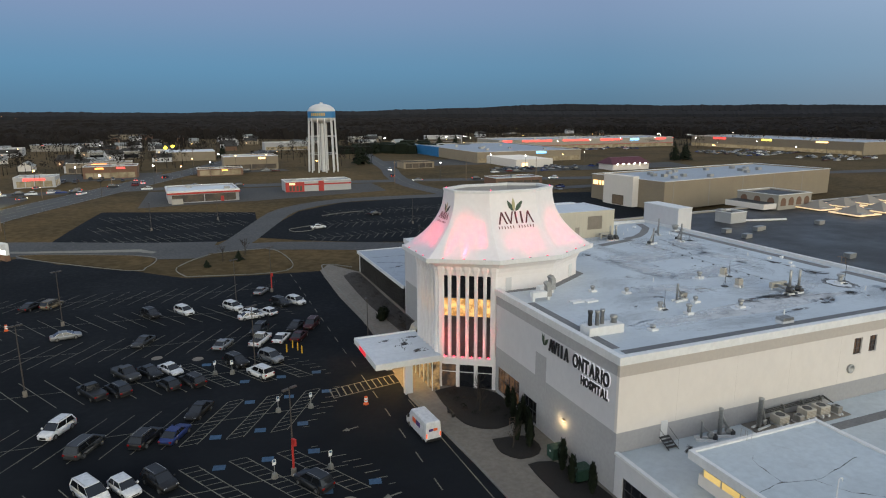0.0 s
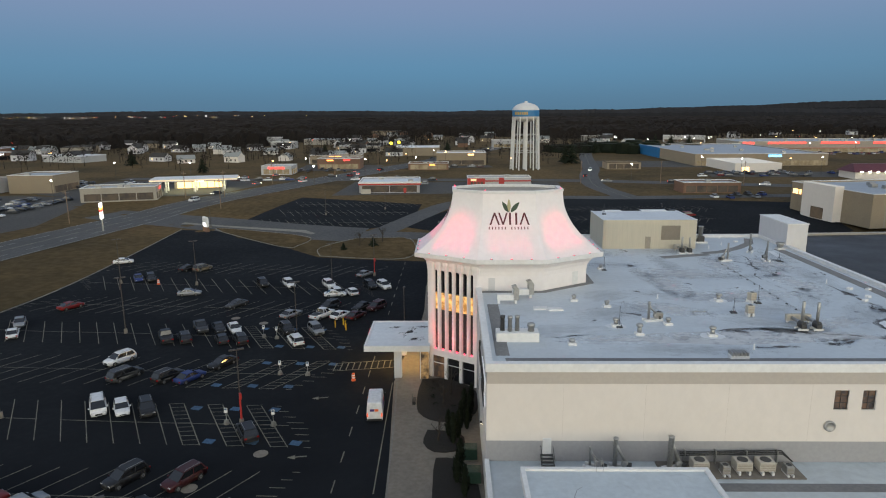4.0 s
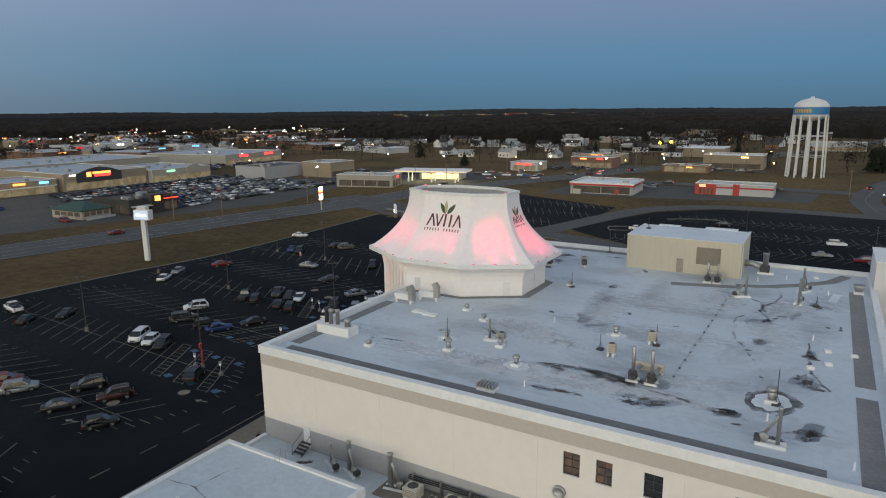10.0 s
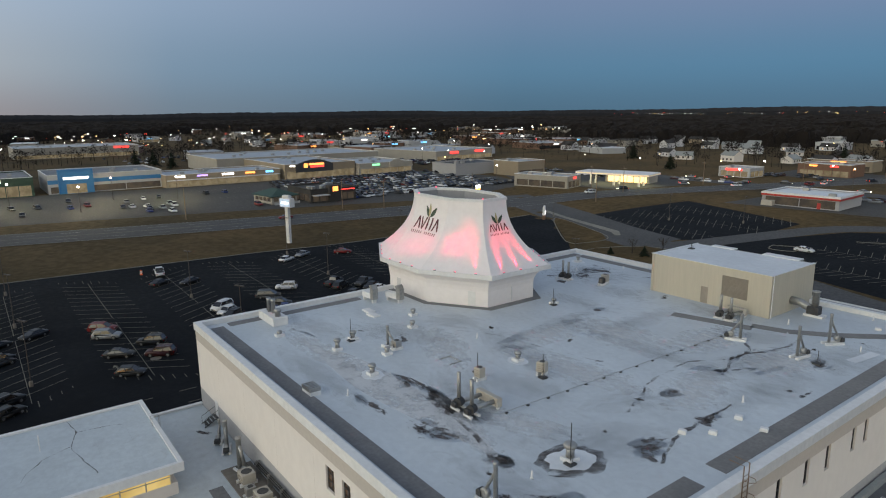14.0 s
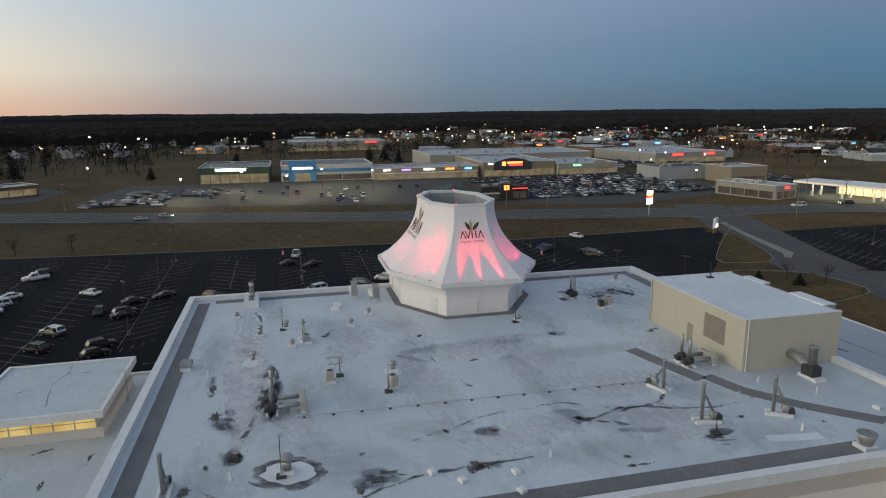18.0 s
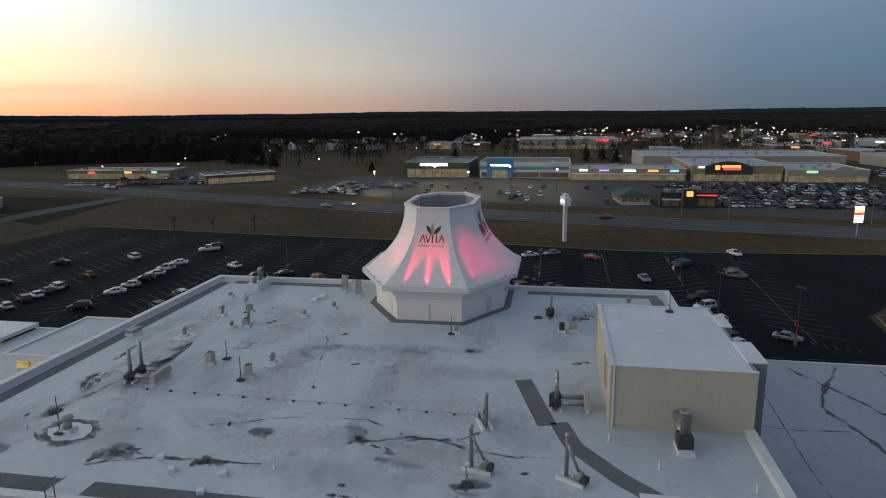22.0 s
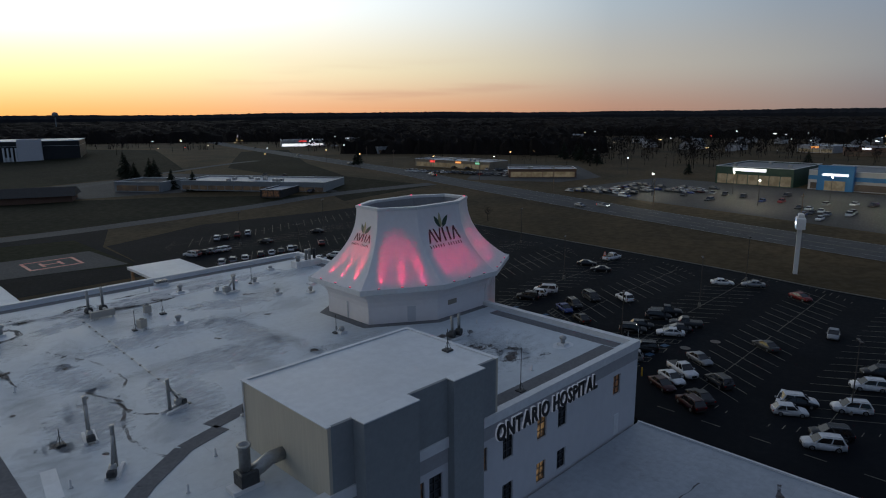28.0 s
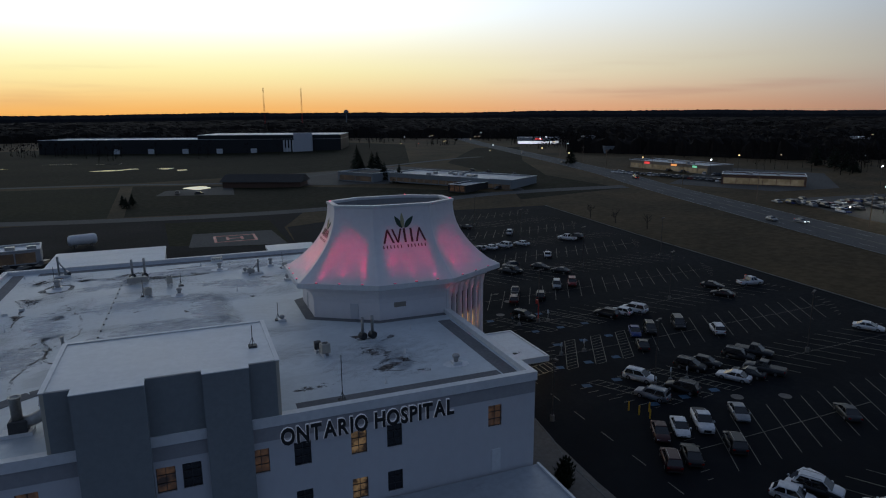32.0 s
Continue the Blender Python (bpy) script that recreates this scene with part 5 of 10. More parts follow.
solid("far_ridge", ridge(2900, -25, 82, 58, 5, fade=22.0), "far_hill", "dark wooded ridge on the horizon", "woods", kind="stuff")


# ---- roof equipment, each unit a thing of its own ----
def curb_box(t, x0, x1, y0, y1, h=0.35):
    return part("curb", Geo().cbox(x0, x1, y0, y1, 0, h, 0.03), "white_trim", t, "white roof curb")


def mushroom_vent(x, y, h=1.0, r=0.28, ring=0.0, z=ROOF, base=0.45):
    t = thing("roof_vent", "galvanised mushroom vent on a white curb", "roof vent", (x, y, z), group="roof vents")
    curb_box(t, -base, base, -base, base, 0.3)
    part("neck", Geo().turn(0, 0, [(0.3, r), (h - 0.35, r)], 14), "galv", t, smooth=True)
    part("cap", Geo().turn(0, 0, [(h - 0.38, r * 1.5), (h - 0.2, r * 1.6), (h - 0.08, r * 1.3), (h, 0.05)], 14), "galv", t, smooth=True)
    if ring:
        blot("white_patch", x, y, ring, ring * 0.75, 0.0, int(x * 10), "roof_clean", "pale patched membrane round a vent", 0.012, 0.08)
    return t


def blot(name, x, y, rx, ry, turn, seed, mat="stain", label="dried mud stain on the roof", lift=0.005, rough=0.35, z=ROOF):
    """A thin uneven patch lying on a roof."""
    rnd = random.Random(seed)
    rough = 0.1 if mat in ("stain", "smudge", "drift", "stain_ring") else rough
    grow = {"stain": 1.45, "smudge": 1.3, "drift": 1.3, "stain_ring": 1.35}.get(mat, 0.8)
    rx, ry = rx * grow, ry * grow
    n = 30
    ph = [rnd.uniform(0, 6.28) for _ in range(4)]
    pts = []
    for i in range(n):
        a = 2 * math.pi * i / n
        k = 1 + rough * (0.5 * math.sin(2 * a + ph[0]) + 0.4 * math.sin(5 * a + ph[1]) + 0.4 * math.sin(9 * a + ph[2])) + rnd.uniform(-0.16, 0.16) * (1 if rough > 0.2 else 0.3)
        pts.append((rx * k * math.cos(a), ry * k * math.sin(a)))
    return solid(name, Geo().prism(pts, 0.0, lift), mat, label, "stain" if name == "stain" else "patch", (x, y, z + 0.001), turn, kind="structure")


def crack(pts, w=0.18, seed=1, z=ROOF):
    rnd = random.Random(seed)
    line = smooth_line(pts, 0.7)
    g = Geo()
    prev = None
    for i, p in enumerate(line):
        a, b = line[max(0, i - 1)], line[min(len(line) - 1, i + 1)]
        d = math.dist(a, b) or 1
        nx, ny = -(b[1] - a[1]) / d, (b[0] - a[0]) / d
        k = w * 1.5 * rnd.uniform(0.4, 1.1) * (1.8 if rnd.random() < 0.12 else 1.0)
        o = rnd.uniform(-0.12, 0.12)
        q = [(p[0] + nx * (o + s * k / 2), p[1] + ny * (o + s * k / 2), z + 0.006) for s in (1, -1)]
        if prev:
            g.add([prev[0], prev[1], q[1], q[0]], [(0, 1, 2, 3)])
        prev = q
    solid("stain", g, "stain_line" if z == ROOF else "stain_bold", "dark dirt along an old seam of the roof", "stain", kind="structure")


def stack_unit(x, y, turn=0.0, h=3.4, r=0.15, z=ROOF, elbow=True):
    t = thing("exhaust_stack", "tall steel exhaust stack with a dark fan on white sleepers", "exhaust stack", (x, y, z), turn, group="exhaust stacks")
    for s in (-0.35, 0.35):
        part("sleeper", Geo().box(-0.6, 1.5, s - 0.12, s + 0.12, 0, 0.25), "white_trim", t)
    part("flue", Geo().turn(0, 0, [(0.25, r), (h - 0.2, r), (h - 0.15, r * 1.15), (h, r * 1.15)], 12), "galv", t, smooth=True)
    part("fan_housing", Geo().turn(0, 0, [(-0.2, 0.15), (-0.2, 0.34), (0.2, 0.34), (0.2, 0.15)], 14).moved(pose(0.95, 0, 0.62, 90, 0, 0)), "galv", t, smooth=True)
    part("motor", Geo().cbox(1.15, 1.6, -0.3, 0.3, 0.25, 0.7, 0.08), "unit_dark", t, "dark fan motor")
    if elbow:
        part("duct", Geo().tube([(0.04, 0, h * 0.8), (0.3, 0, h * 0.62), (0.95, 0, 0.85)], r * 0.72), "galv", t, smooth=True)
    return t


def twin_stack(x, y, turn=0.0, h=3.2, gap=2.0, z=ROOF, duct=True, mat="galv", r=0.17):
    t = thing("twin_exhaust", "pair of tall exhaust stacks on dark fan bodies", "exhaust stack", (x, y, z), turn, group="exhaust stacks")
    for i in (0, 1):
        px = i * gap
        part("flue", Geo().turn(px, 0, [(0.7, r), (h - 0.1 * i, r), (h - 0.1 * i + 0.02, r * 0.85), (h - 0.5, r * 0.8)], 12, True, False), mat, t, smooth=True)
        part("motor", Geo().turn(0, 0, [(-0.32, 0.15), (-0.3, 0.42), (0.3, 0.42), (0.32, 0.15)], 12).moved(pose(px, 0, 0.62, 90, 0, 20)), "unit_dark", t, "dark round fan body")
        part("motor_box", Geo().cbox(px - 0.3, px + 0.28, -0.62, -0.3, 0.3, 0.75, 0.05), "unit_dark", t)
        for s in (-0.4, 0.4):
            part("sleeper", Geo().box(px - 0.55, px + 0.55, s - 0.09, s + 0.09, 0, 0.22), "white_trim", t)
        if duct:
            part("duct", Geo().tube([(px, 0.3, 0.62), (px + 0.1, 0.9, 0.66), (px + 0.1, 2.3, 0.66)], 0.2, 10), "galv", t, "round steel duct", smooth=True)
    if duct:
        part("header", Geo().cbox(-0.5, gap + 0.6, 2.3, 2.8, 0.25, 1.05, 0.06), "unit_beige", t, "beige sheet-metal plenum")
        for px in (-0.3, gap + 0.4):
            part("leg", Geo().box(px - 0.08, px + 0.08, 2.4, 2.7, 0, 0.25), "white_trim", t)
    return t


def box_vent(x, y, w=0.8, d=0.7, h=0.95, turn=0.0, mat="unit_beige", name="condensing_unit", label="beige condensing unit on white sleepers", z=ROOF, legs=0.35):
    t = thing(name, label, "roof unit", (x, y, z), turn, group="roof units")
    part("casing", Geo().cbox(-w / 2, w / 2, -d / 2, d / 2, legs, legs + h, 0.05), mat, t)
    part("grille", Geo().turn(0, 0, [(legs + h, min(w, d) * 0.4), (legs + h + 0.04, min(w, d) * 0.36), (legs + h + 0.02, 0.05)], 14, True, True), "unit_dark", t)
    for i in range(4):
        zz = legs + 0.12 + i * (h - 0.2) / 4
        part("louvre", Geo().box(-w / 2 + 0.06, w / 2 - 0.06, -d / 2 - 0.025, -d / 2 + 0.0, zz, zz + 0.07), "louvre", t)
    for s in (-1, 1):
        part("sleeper", Geo().box(s * w * 0.32 - 0.1, s * w * 0.32 + 0.1, -d / 2 - 0.2, d / 2 + 0.2, 0, legs), "white_trim", t)
    return t


def mast(x, y, h=2.6, z=ROOF):
    t = thing("antenna_mast", "thin dark mast on a small foot", "mast", (x, y, z), group="masts")
    part("foot", Geo().cbox(-0.35, 0.35, -0.35, 0.35, 0, 0.15, 0.03), "unit_dark", t)
    part("rod", Geo().tube([(0, 0, 0.1), (0, 0, h)], 0.035), "unit_dark", t)
    part("stay", Geo().tube([(0.3, 0, 0.12), (0, 0, 0.9)], 0.02), "unit_dark", t)
    part("stay", Geo().tube([(-0.2, 0.25, 0.12), (0, 0, 0.9)], 0.02), "unit_dark", t)


def pipe_stub(x, y, h=0.5, z=ROOF):
    solid("roof_pipe", Geo().turn(0, 0, [(0, 0.16), (0.05, 0.09), (h, 0.07), (h, 0.05), (h - 0.1, 0.05)], 10, True, True), "white_trim", "short white vent pipe through the roof", "vent pipe", (x, y, z), group="vent pipes", smooth=True)


# white curb with three dark stacks at the west edge
cs = thing("stack_curb", "white curb carrying three dark stacks and a small vent", "exhaust stack", (42.2, 57.0, ROOF))
curb_box(cs, -2.3, 2.3, -0.9, 0.9, 1.0)
for i, x in enumerate((-1.6, -0.8, 0.0)):
    part("flue", Geo().turn(x, 0.1 * (-1) ** i, [(1.0, 0.25), (2.4, 0.22), (2.42, 0.28), (2.7, 0.28), (2.71, 0.15)], 12), "galv" if i else "unit_dark", cs, smooth=True)
part("small_vent", Geo().turn(1.5, 0, [(1.0, 0.38), (1.5, 0.3), (1.55, 0.45), (1.85, 0.4), (1.95, 0.1)], 12), "galv", cs, smooth=True)
for x, y, h, ring in [(55.9, 58.5, 1.5, 0), (54.0, 61.4, 1.2, 1.5), (63.8, 58.1, 1.3, 1.7), (47.9, 55.4, 0.8, 0), (51.0, 71.5, 1.0, 0), (54.7, 68.9, 1.0, 0.9), (69.8, 71.5, 1.2, 1.5), (44.2, 109.2, 1.2, 1.6),
                      (58.3, 88.7, 0.9, 0), (60.2, 62.0, 1.0, 0)]:
    mushroom_vent(x, y, h * 0.92, 0.24 if h > 1.1 else 0.2, ring)
mushroom_vent(86.0, 61.4, 1.45, 0.32, 0, base=0.5)
blot("white_patch", 86.0, 61.5, 2.5, 1.7, 70, 77, "roof_clean", "pale patched membrane round a large vent", 0.014, 0.12)
blot("stain", 86.1, 61.5, 2.05, 1.55, 70, 78, "stain_ring", "dark dirt ring round a large vent", 0.004, 0.1)
# the long pale wedge washed clean beside the large stacks, with mud along its edges
solid("pale_drift", Geo().prism(smooth_line([(56.2, 56.2), (65, 55.4), (72, 55.9), (79, 57.0), (82.4, 57.5), (81, 58.2), (74, 59.2), (66, 59.6), (56.8, 58.7), (56.2, 56.2)], 1.2)[:-1], 0, 0.004), "drift_flat", "pale wedge of dried chalky water on the roof", "patch", (0, 0, ROOF + 0.001), kind="structure")
for i, (x, y, rx, ry, a) in enumerate([(75.9, 55.6, 1.8, 1.0, 10), (77.6, 56.2, 1.3, 0.6, 20), (69.8, 54.7, 2.0, 0.5, 5), (83.0, 57.5, 0.8, 0.5, 0), (67.0, 60.2, 2.6, 0.45, 3), (71.2, 60.1, 1.6, 0.7, 0), (74.6, 59.7, 1.5, 0.6, 10), (89.0, 56.5, 2.4, 0.5, 80), (88.2, 67.2, 1.2, 0.9, 80), (88.6, 75.2, 0.5, 1.5, 10)]):
    blot("stain", x, y, rx, ry, a, 860 + i)
mast(86.4, 61.0, 3.2), mast(69.6, 66.4, 2.0), mast(54.3, 61.0, 2.6), mast(74.4, 70.4, 2.4), mast(56.6, 113.2, 4.2), mast(58.7, 88.2, 2.2), mast(88.6, 94.0, 1.4)
twin_stack(74.6, 60.2, 0, 3.3, 1.7)
twin_stack(74.8, 100.0, 0, 2.9, 1.3, mat="galv")
twin_stack(50.0, 99.3, 0, 2.8, 1.1, duct=False, mat="galv")
stack_unit(87.0, 53.4, 180, 3.2), stack_unit(80.4, 94.5, 200, 3.0), stack_unit(86.6, 94.1, 80, 3.4), stack_unit(86.8, 100.7, 60, 3.4), stack_unit(58.3, 63.3, 10, 2.4, 0.15)
box_vent(71.1, 65.4), box_vent(73.8, 70.9, 0.9, 0.7, 1.0, 20), box_vent(55.8, 101.9, 0.9, 0.8, 1.0, 10), box_vent(56.3, 100.6, 0.7, 0.6, 0.8, 0, "unit_dark", label="dark condensing unit on white sleepers")
box_vent(59.6, 63.6, 0.8, 0.7, 0.7, 0, "galv", "fan_unit", "small galvanised fan unit")
for x, y in ((88.6, 71.3), (90.1, 73.1), (90.0, 77.0), (88.2, 109.8), (92.3, 76.6)):
    solid("roof_drain_box", Geo().cbox(-0.3, 0.3, -0.25, 0.25, 0, 0.3, 0.06), "white_trim", "small white roof box", "roof box", (x, y, ROOF), 20, group="roof boxes")
for x, y in ((91.8, 52.5), (88.6, 80.2), (86.0, 57.6), (50.2, 88.7 + 9), (81.0, 104.0), (84.5, 107.2), (89.8, 100.9), (62.2, 72.5), (66.5, 54.0), (86.5, 113.1)):
    pipe_stub(x, y, 0.6)
lv = thing("louvred_hood", "low white louvred hood on the roof edge", "roof unit", (63.9, 51.7, ROOF))
curb_box(lv, -0.9, 0.9, -0.5, 0.5, 0.35)
for i in range(6):
    part("fin", Geo().box(-0.85 + i * 0.3, -0.68 + i * 0.3, -0.55, 0.55, 0.35, 0.7), "galv", lv)
for x, y, turn in ((46.2, 68.0, 0), (48.0, 67.6, 5)):
    solid("roof_hatch", Geo().cbox(-0.9, 0.9, -0.5, 0.5, 0, 0.22, 0.06), "white_trim", "flat white roof hatch", "roof hatch", (x, y, ROOF), turn, group="roof hatches")
for x, y, turn in ((42.4, 70.5, 0), (44.6, 73.0, 10)):
    t = thing("intake_duct", "white rectangular intake duct with a dark turned-up mouth", "duct", (x, y, ROOF), turn, group="intake ducts")
    part("duct", Geo().cbox(-1.5, 0.6, -0.4, 0.4, 0.5, 1.25, 0.06), "white_trim", t)
    part("riser", Geo().loft([[(0.6, -0.4, 0.5), (1.3, -0.4, 0.5), (1.3, 0.4, 0.5), (0.6, 0.4, 0.5)], [(0.6, -0.4, 1.9), (1.3, -0.4, 1.9), (1.3, 0.4, 1.9), (0.6, 0.4, 1.9)], [(0.35, -0.4, 2.3), (0.9, -0.4, 2.5), (0.9, 0.4, 2.5), (0.35, 0.4, 2.3)]]), "galv", t)
    for px in (-1.3, 0.9):
        part("leg", Geo().box(px - 0.15, px + 0.15, -0.3, 0.3, 0, 0.5), "white_trim", t)
fan = thing("roof_fan", "round dark-topped upblast roof fan", "roof fan", (93.3, 103.3, ROOF))
curb_box(fan, -0.6, 0.6, -0.6, 0.6, 0.35)
part("bowl", Geo().turn(0, 0, [(0.35, 0.45), (0.7, 0.55), (1.2, 0.75), (1.25, 0.7), (0.9, 0.4)], 18, True, True), "galv", fan, smooth=True)
# duct and stack against the penthouse's east wall
pd = thing("penthouse_exhaust", "bent galvanised duct from the plant room to a stack", "exhaust stack", (78.45, 109.4, ROOF))
part("duct", Geo().tube([(0.0, 0, 1.4), (1.2, 0, 1.4), (1.9, 0, 1.1), (2.6, 0, 0.9)], 0.5, 8), "galv", pd, smooth=True)
part("fan_body", Geo().cbox(2.3, 3.6, -0.55, 0.55, 0.3, 1.3, 0.1), "unit_dark", pd, "dark fan body")
part("flue", Geo().turn(3.0, 0, [(1.3, 0.4), (3.0, 0.4), (3.02, 0.48), (3.15, 0.48), (3.16, 0.35), (2.9, 0.3)], 14), "galv", pd, smooth=True)
part("base", Geo().box(2.0, 4.2, -0.6, 0.6, 0, 0.3), "white_trim", pd)
# conduit with its dark feet
t = thing("roof_conduit", "thin conduit on a row of dark rubber feet", "conduit", (0, 0, ROOF))
for i in range(14):
    y = 62.8 + i * 2.4
    part("foot", Geo().cbox(77.7 + i * 0.06 - 0.1, 77.7 + i * 0.06 + 0.1, y - 0.12, y + 0.12, 0, 0.13, 0.03), "unit_dark", t)
part("pipe", Geo().tube([(77.7, 62.0, 0.18), (78.6, 95.0, 0.18)], 0.025, 6), "galv", t)
# caged ladder at the east edge
ld_t = thing("roof_ladder", "rusty caged ladder at the roof's east edge", "ladder", (95.3, 68.0, 5.0))
for y in (-0.35, 0.35):
    part("rail", Geo().tube([(0.15, y, 0), (0.15, y, 11.2), (-0.9, y, 11.2)], 0.04, 6), "wood", ld_t)
for i in range(26):
    part("rung", Geo().tube([(0.15, -0.35, 0.4 + i * 0.4), (0.15, 0.35, 0.4 + i * 0.4)], 0.02, 5), "wood", ld_t)
for i in range(7):
    z = 3 + i * 1.2
    part("cage_hoop", Geo().tube([(0.15, -0.38, z), (0.6, -0.38, z), (0.85, 0, z), (0.6, 0.38, z), (0.15, 0.38, z)], 0.025, 5), "wood", ld_t)

for i, (x, y, rx, ry, a) in enumerate(CANOPY_STAINS):
    blot("stain", x, y, rx, ry, a, 640 + i, "stain", "dark dirt on the canopy roof", 0.004, 0.3, 5.252)
# films of dirt and chalky drifts
for i, (x, y, rx, ry, a) in enumerate([(70.0, 58.6, 8.0, 2.2, 10), (72.0, 62.5, 5.0, 2.0, -20), (86.0, 66.0, 4.5, 2.4, 60), (84.0, 88.0, 5.0, 2.2, 80), (82.5, 73.0, 4.0, 1.8, 70), (50.5, 104.0, 6.0, 4.5, 20), (60.5, 100.0, 4.0, 2.5, 0), (60.0, 92.0, 5.0, 1.6, 0),
                                      (47.0, 60.0, 5.0, 2.0, 10), (55.0, 66.5, 5.0, 2.4, 30), (66.0, 74.0, 6.0, 2.0, -15), (88.5, 84.0, 2.2, 6.0, 0), (90.0, 98.0, 2.0, 5.0, 0), (76.0, 84.0, 6.0, 1.4, 5), (56.0, 74.0, 3.0, 2.2, 40), (73.5, 101.5, 4.0, 2.0, 0),
                                      (80.5, 97.0, 3.0, 2.4, 30), (86.0, 56.0, 4.5, 2.6, 10), (60.0, 54.0, 7.0, 1.4, 0), (69.5, 92.0, 1.6, 7.0, 0), (64.0, 84.0, 1.2, 8.0, 5), (75.0, 68.0, 3.5, 2.0, 15)]):
    blot("stain", x, y, rx, ry, a, 700 + i, "smudge", "thin grey film of dirt on the roof", 0.003, 0.2)
for i, (x, y, rx, ry, a) in enumerate([(77.5, 58.6, 5.5, 1.1, -14), (79.5, 62.5, 4.0, 1.5, 20), (74.0, 74.0, 7.0, 2.4, 10), (70.0, 86.0, 6.0, 3.0, 0), (62.0, 68.0, 5.0, 2.2, -25), (86.0, 92.0, 2.6, 4.0, 0), (66.0, 80.0, 2.0, 6.0, 0), (84.5, 80.0, 2.2, 4.5, 15), (54.0, 57.0, 6.0, 1.4, 0), (78.0, 92.0, 2.4, 5.0, 0)]):
    blot("pale_drift", x, y, rx, ry, a, 760 + i, "drift", "pale chalky drift left by dried water", 0.0045, 0.2)
# stains and old seams
for i, (x, y, rx, ry, a) in enumerate([(82.9, 73.7, 0.6, 0.4, 20), (83.8, 77.2, 1.1, 0.5, 80), (82.7, 89.0, 0.9, 0.4, 100), (75.8, 56.0, 2.4, 0.9, 18), (77.9, 56.8, 1.1, 0.5, 20), (83.0, 57.7, 0.9, 0.4, 50), (89.2, 66.6, 1.0, 0.8, 0),
                                      (88.0, 68.4, 1.4, 0.7, 70), (88.6, 74.6, 1.0, 1.3, 0), (88.8, 94.3, 0.7, 1.0, 0), (90.2, 94.0, 0.5, 1.0, 0), (89.9, 85.7, 0.4, 0.5, 0), (63.6, 91.1, 0.5, 0.9, 0), (74.8, 77.7, 0.8, 0.4, 60),
                                      (65.5, 102.4, 0.6, 1.5, 20), (67.3, 59.6, 2.2, 0.4, -15), (73.4, 59.3, 1.6, 0.7, -25), (83.9, 55.7, 0.8, 0.3, 10), (67.5, 54.5, 1.2, 0.3, 0), (84.7, 66.8, 0.5, 0.5, 0), (84.4, 86.3, 1.5, 0.35, 60),
                                      (88.8, 57.0, 1.5, 1.0, 40), (86.7, 54.6, 1.0, 0.6, 0), (50.4, 102.5, 1.6, 2.4, 10), (50.6, 107.4, 2.2, 1.2, 20), (48.5, 106.5, 1.2, 1.6, 0), (58.2, 109.5, 2.4, 0.6, 0), (51.0, 97.8, 1.2, 1.0, 0), (91.2, 86.0, 0.3, 1.2, 0),
                                      (89.0, 104.0, 0.5, 0.9, 0), (86.5, 98.0, 0.4, 0.7, 10), (69.0, 80.0, 0.3, 0.9, 30), (60.5, 76.0, 0.3, 1.0, 70), (57.0, 66.0, 0.5, 1.6, 70), (48.0, 58.0, 1.8, 0.25, 10), (52.0, 63.5, 0.9, 0.2, 30)]):
    blot("stain", x, y, rx, ry, a, 100 + i, rough=0.55)
crack([(84.0, 69.7), (83.3, 71.9), (82.9, 73.7), (81.2, 77.0), (80.8, 80.9), (80.4, 84.1), (81.2, 86.1), (82.7, 89.0), (82.6, 92.5), (81.2, 94.1)], 0.22, 1)
crack([(84.3, 84.3), (83.4, 87.1), (82.7, 89.0), (82.8, 90.9), (84.2, 94.7), (84.5, 98.2), (83.7, 101.4)], 0.26, 2)
crack([(65.8, 60.6), (69.5, 60.4), (72.7, 59.6), (80.5, 57.9), (82.3, 57.2)], 0.3, 3)
crack([(90.3, 66.2), (88.8, 70.0), (88.4, 74.5), (88.2, 79.0)], 0.2, 4)
crack([(47.5, 98.5), (50.0, 101.5), (49.5, 104.5), (52.0, 107.5), (47.0, 109.5)], 0.45, 5)
crack([(56.5, 70.5), (62.0, 74.5), (68.0, 76.0), (75.0, 77.8)], 0.08, 6)
crack([(40.4, 130.6), (43.2, 131.8), (45.8, 133.2), (49.6, 135.1), (51.7, 136.0), (58, 138.5)], 0.42, 7, 5.5), crack([(45.8, 133.2), (42.5, 135.2), (39.3, 136.9)], 0.34, 8, 5.5)
crack([(45.8, 133.2), (52.5, 130.6), (57.9, 132.1), (64, 133)], 0.3, 9, 5.5), crack([(45.2, 125.2), (54, 124.8), (63.2, 124.4), (80, 124)], 0.1, 20, 5.5), crack([(39.5, 142), (52, 141.5), (70, 142.5)], 0.14, 21, 5.5), crack([(57.9, 132.1), (58.5, 126), (57.5, 118)], 0.16, 22, 5.5)
crack([(41.6, 34.3), (44.9, 34.7), (47.7, 34.0), (51.5, 34.6), (54.5, 35.3)], 0.06, 10, 8.05), crack([(44.9, 34.7), (45.2, 37.5), (46.0, 39.0)], 0.05, 11, 8.05), crack([(47.7, 34.0), (49, 31.5), (52, 29.5)], 0.05, 12, 8.05)
for i, (x, y, rx, ry) in enumerate([(61, 41, 1.6, 0.4), (66, 38, 1.2, 0.5), (58.5, 36, 0.5, 1.8), (46, 46.5, 1.4, 0.5), (72, 40, 2.0, 0.4), (63, 33, 1.5, 0.5)]):
    blot("stain", x, y, rx, ry, 10 * i, 300 + i, rough=0.5, z=4.7)
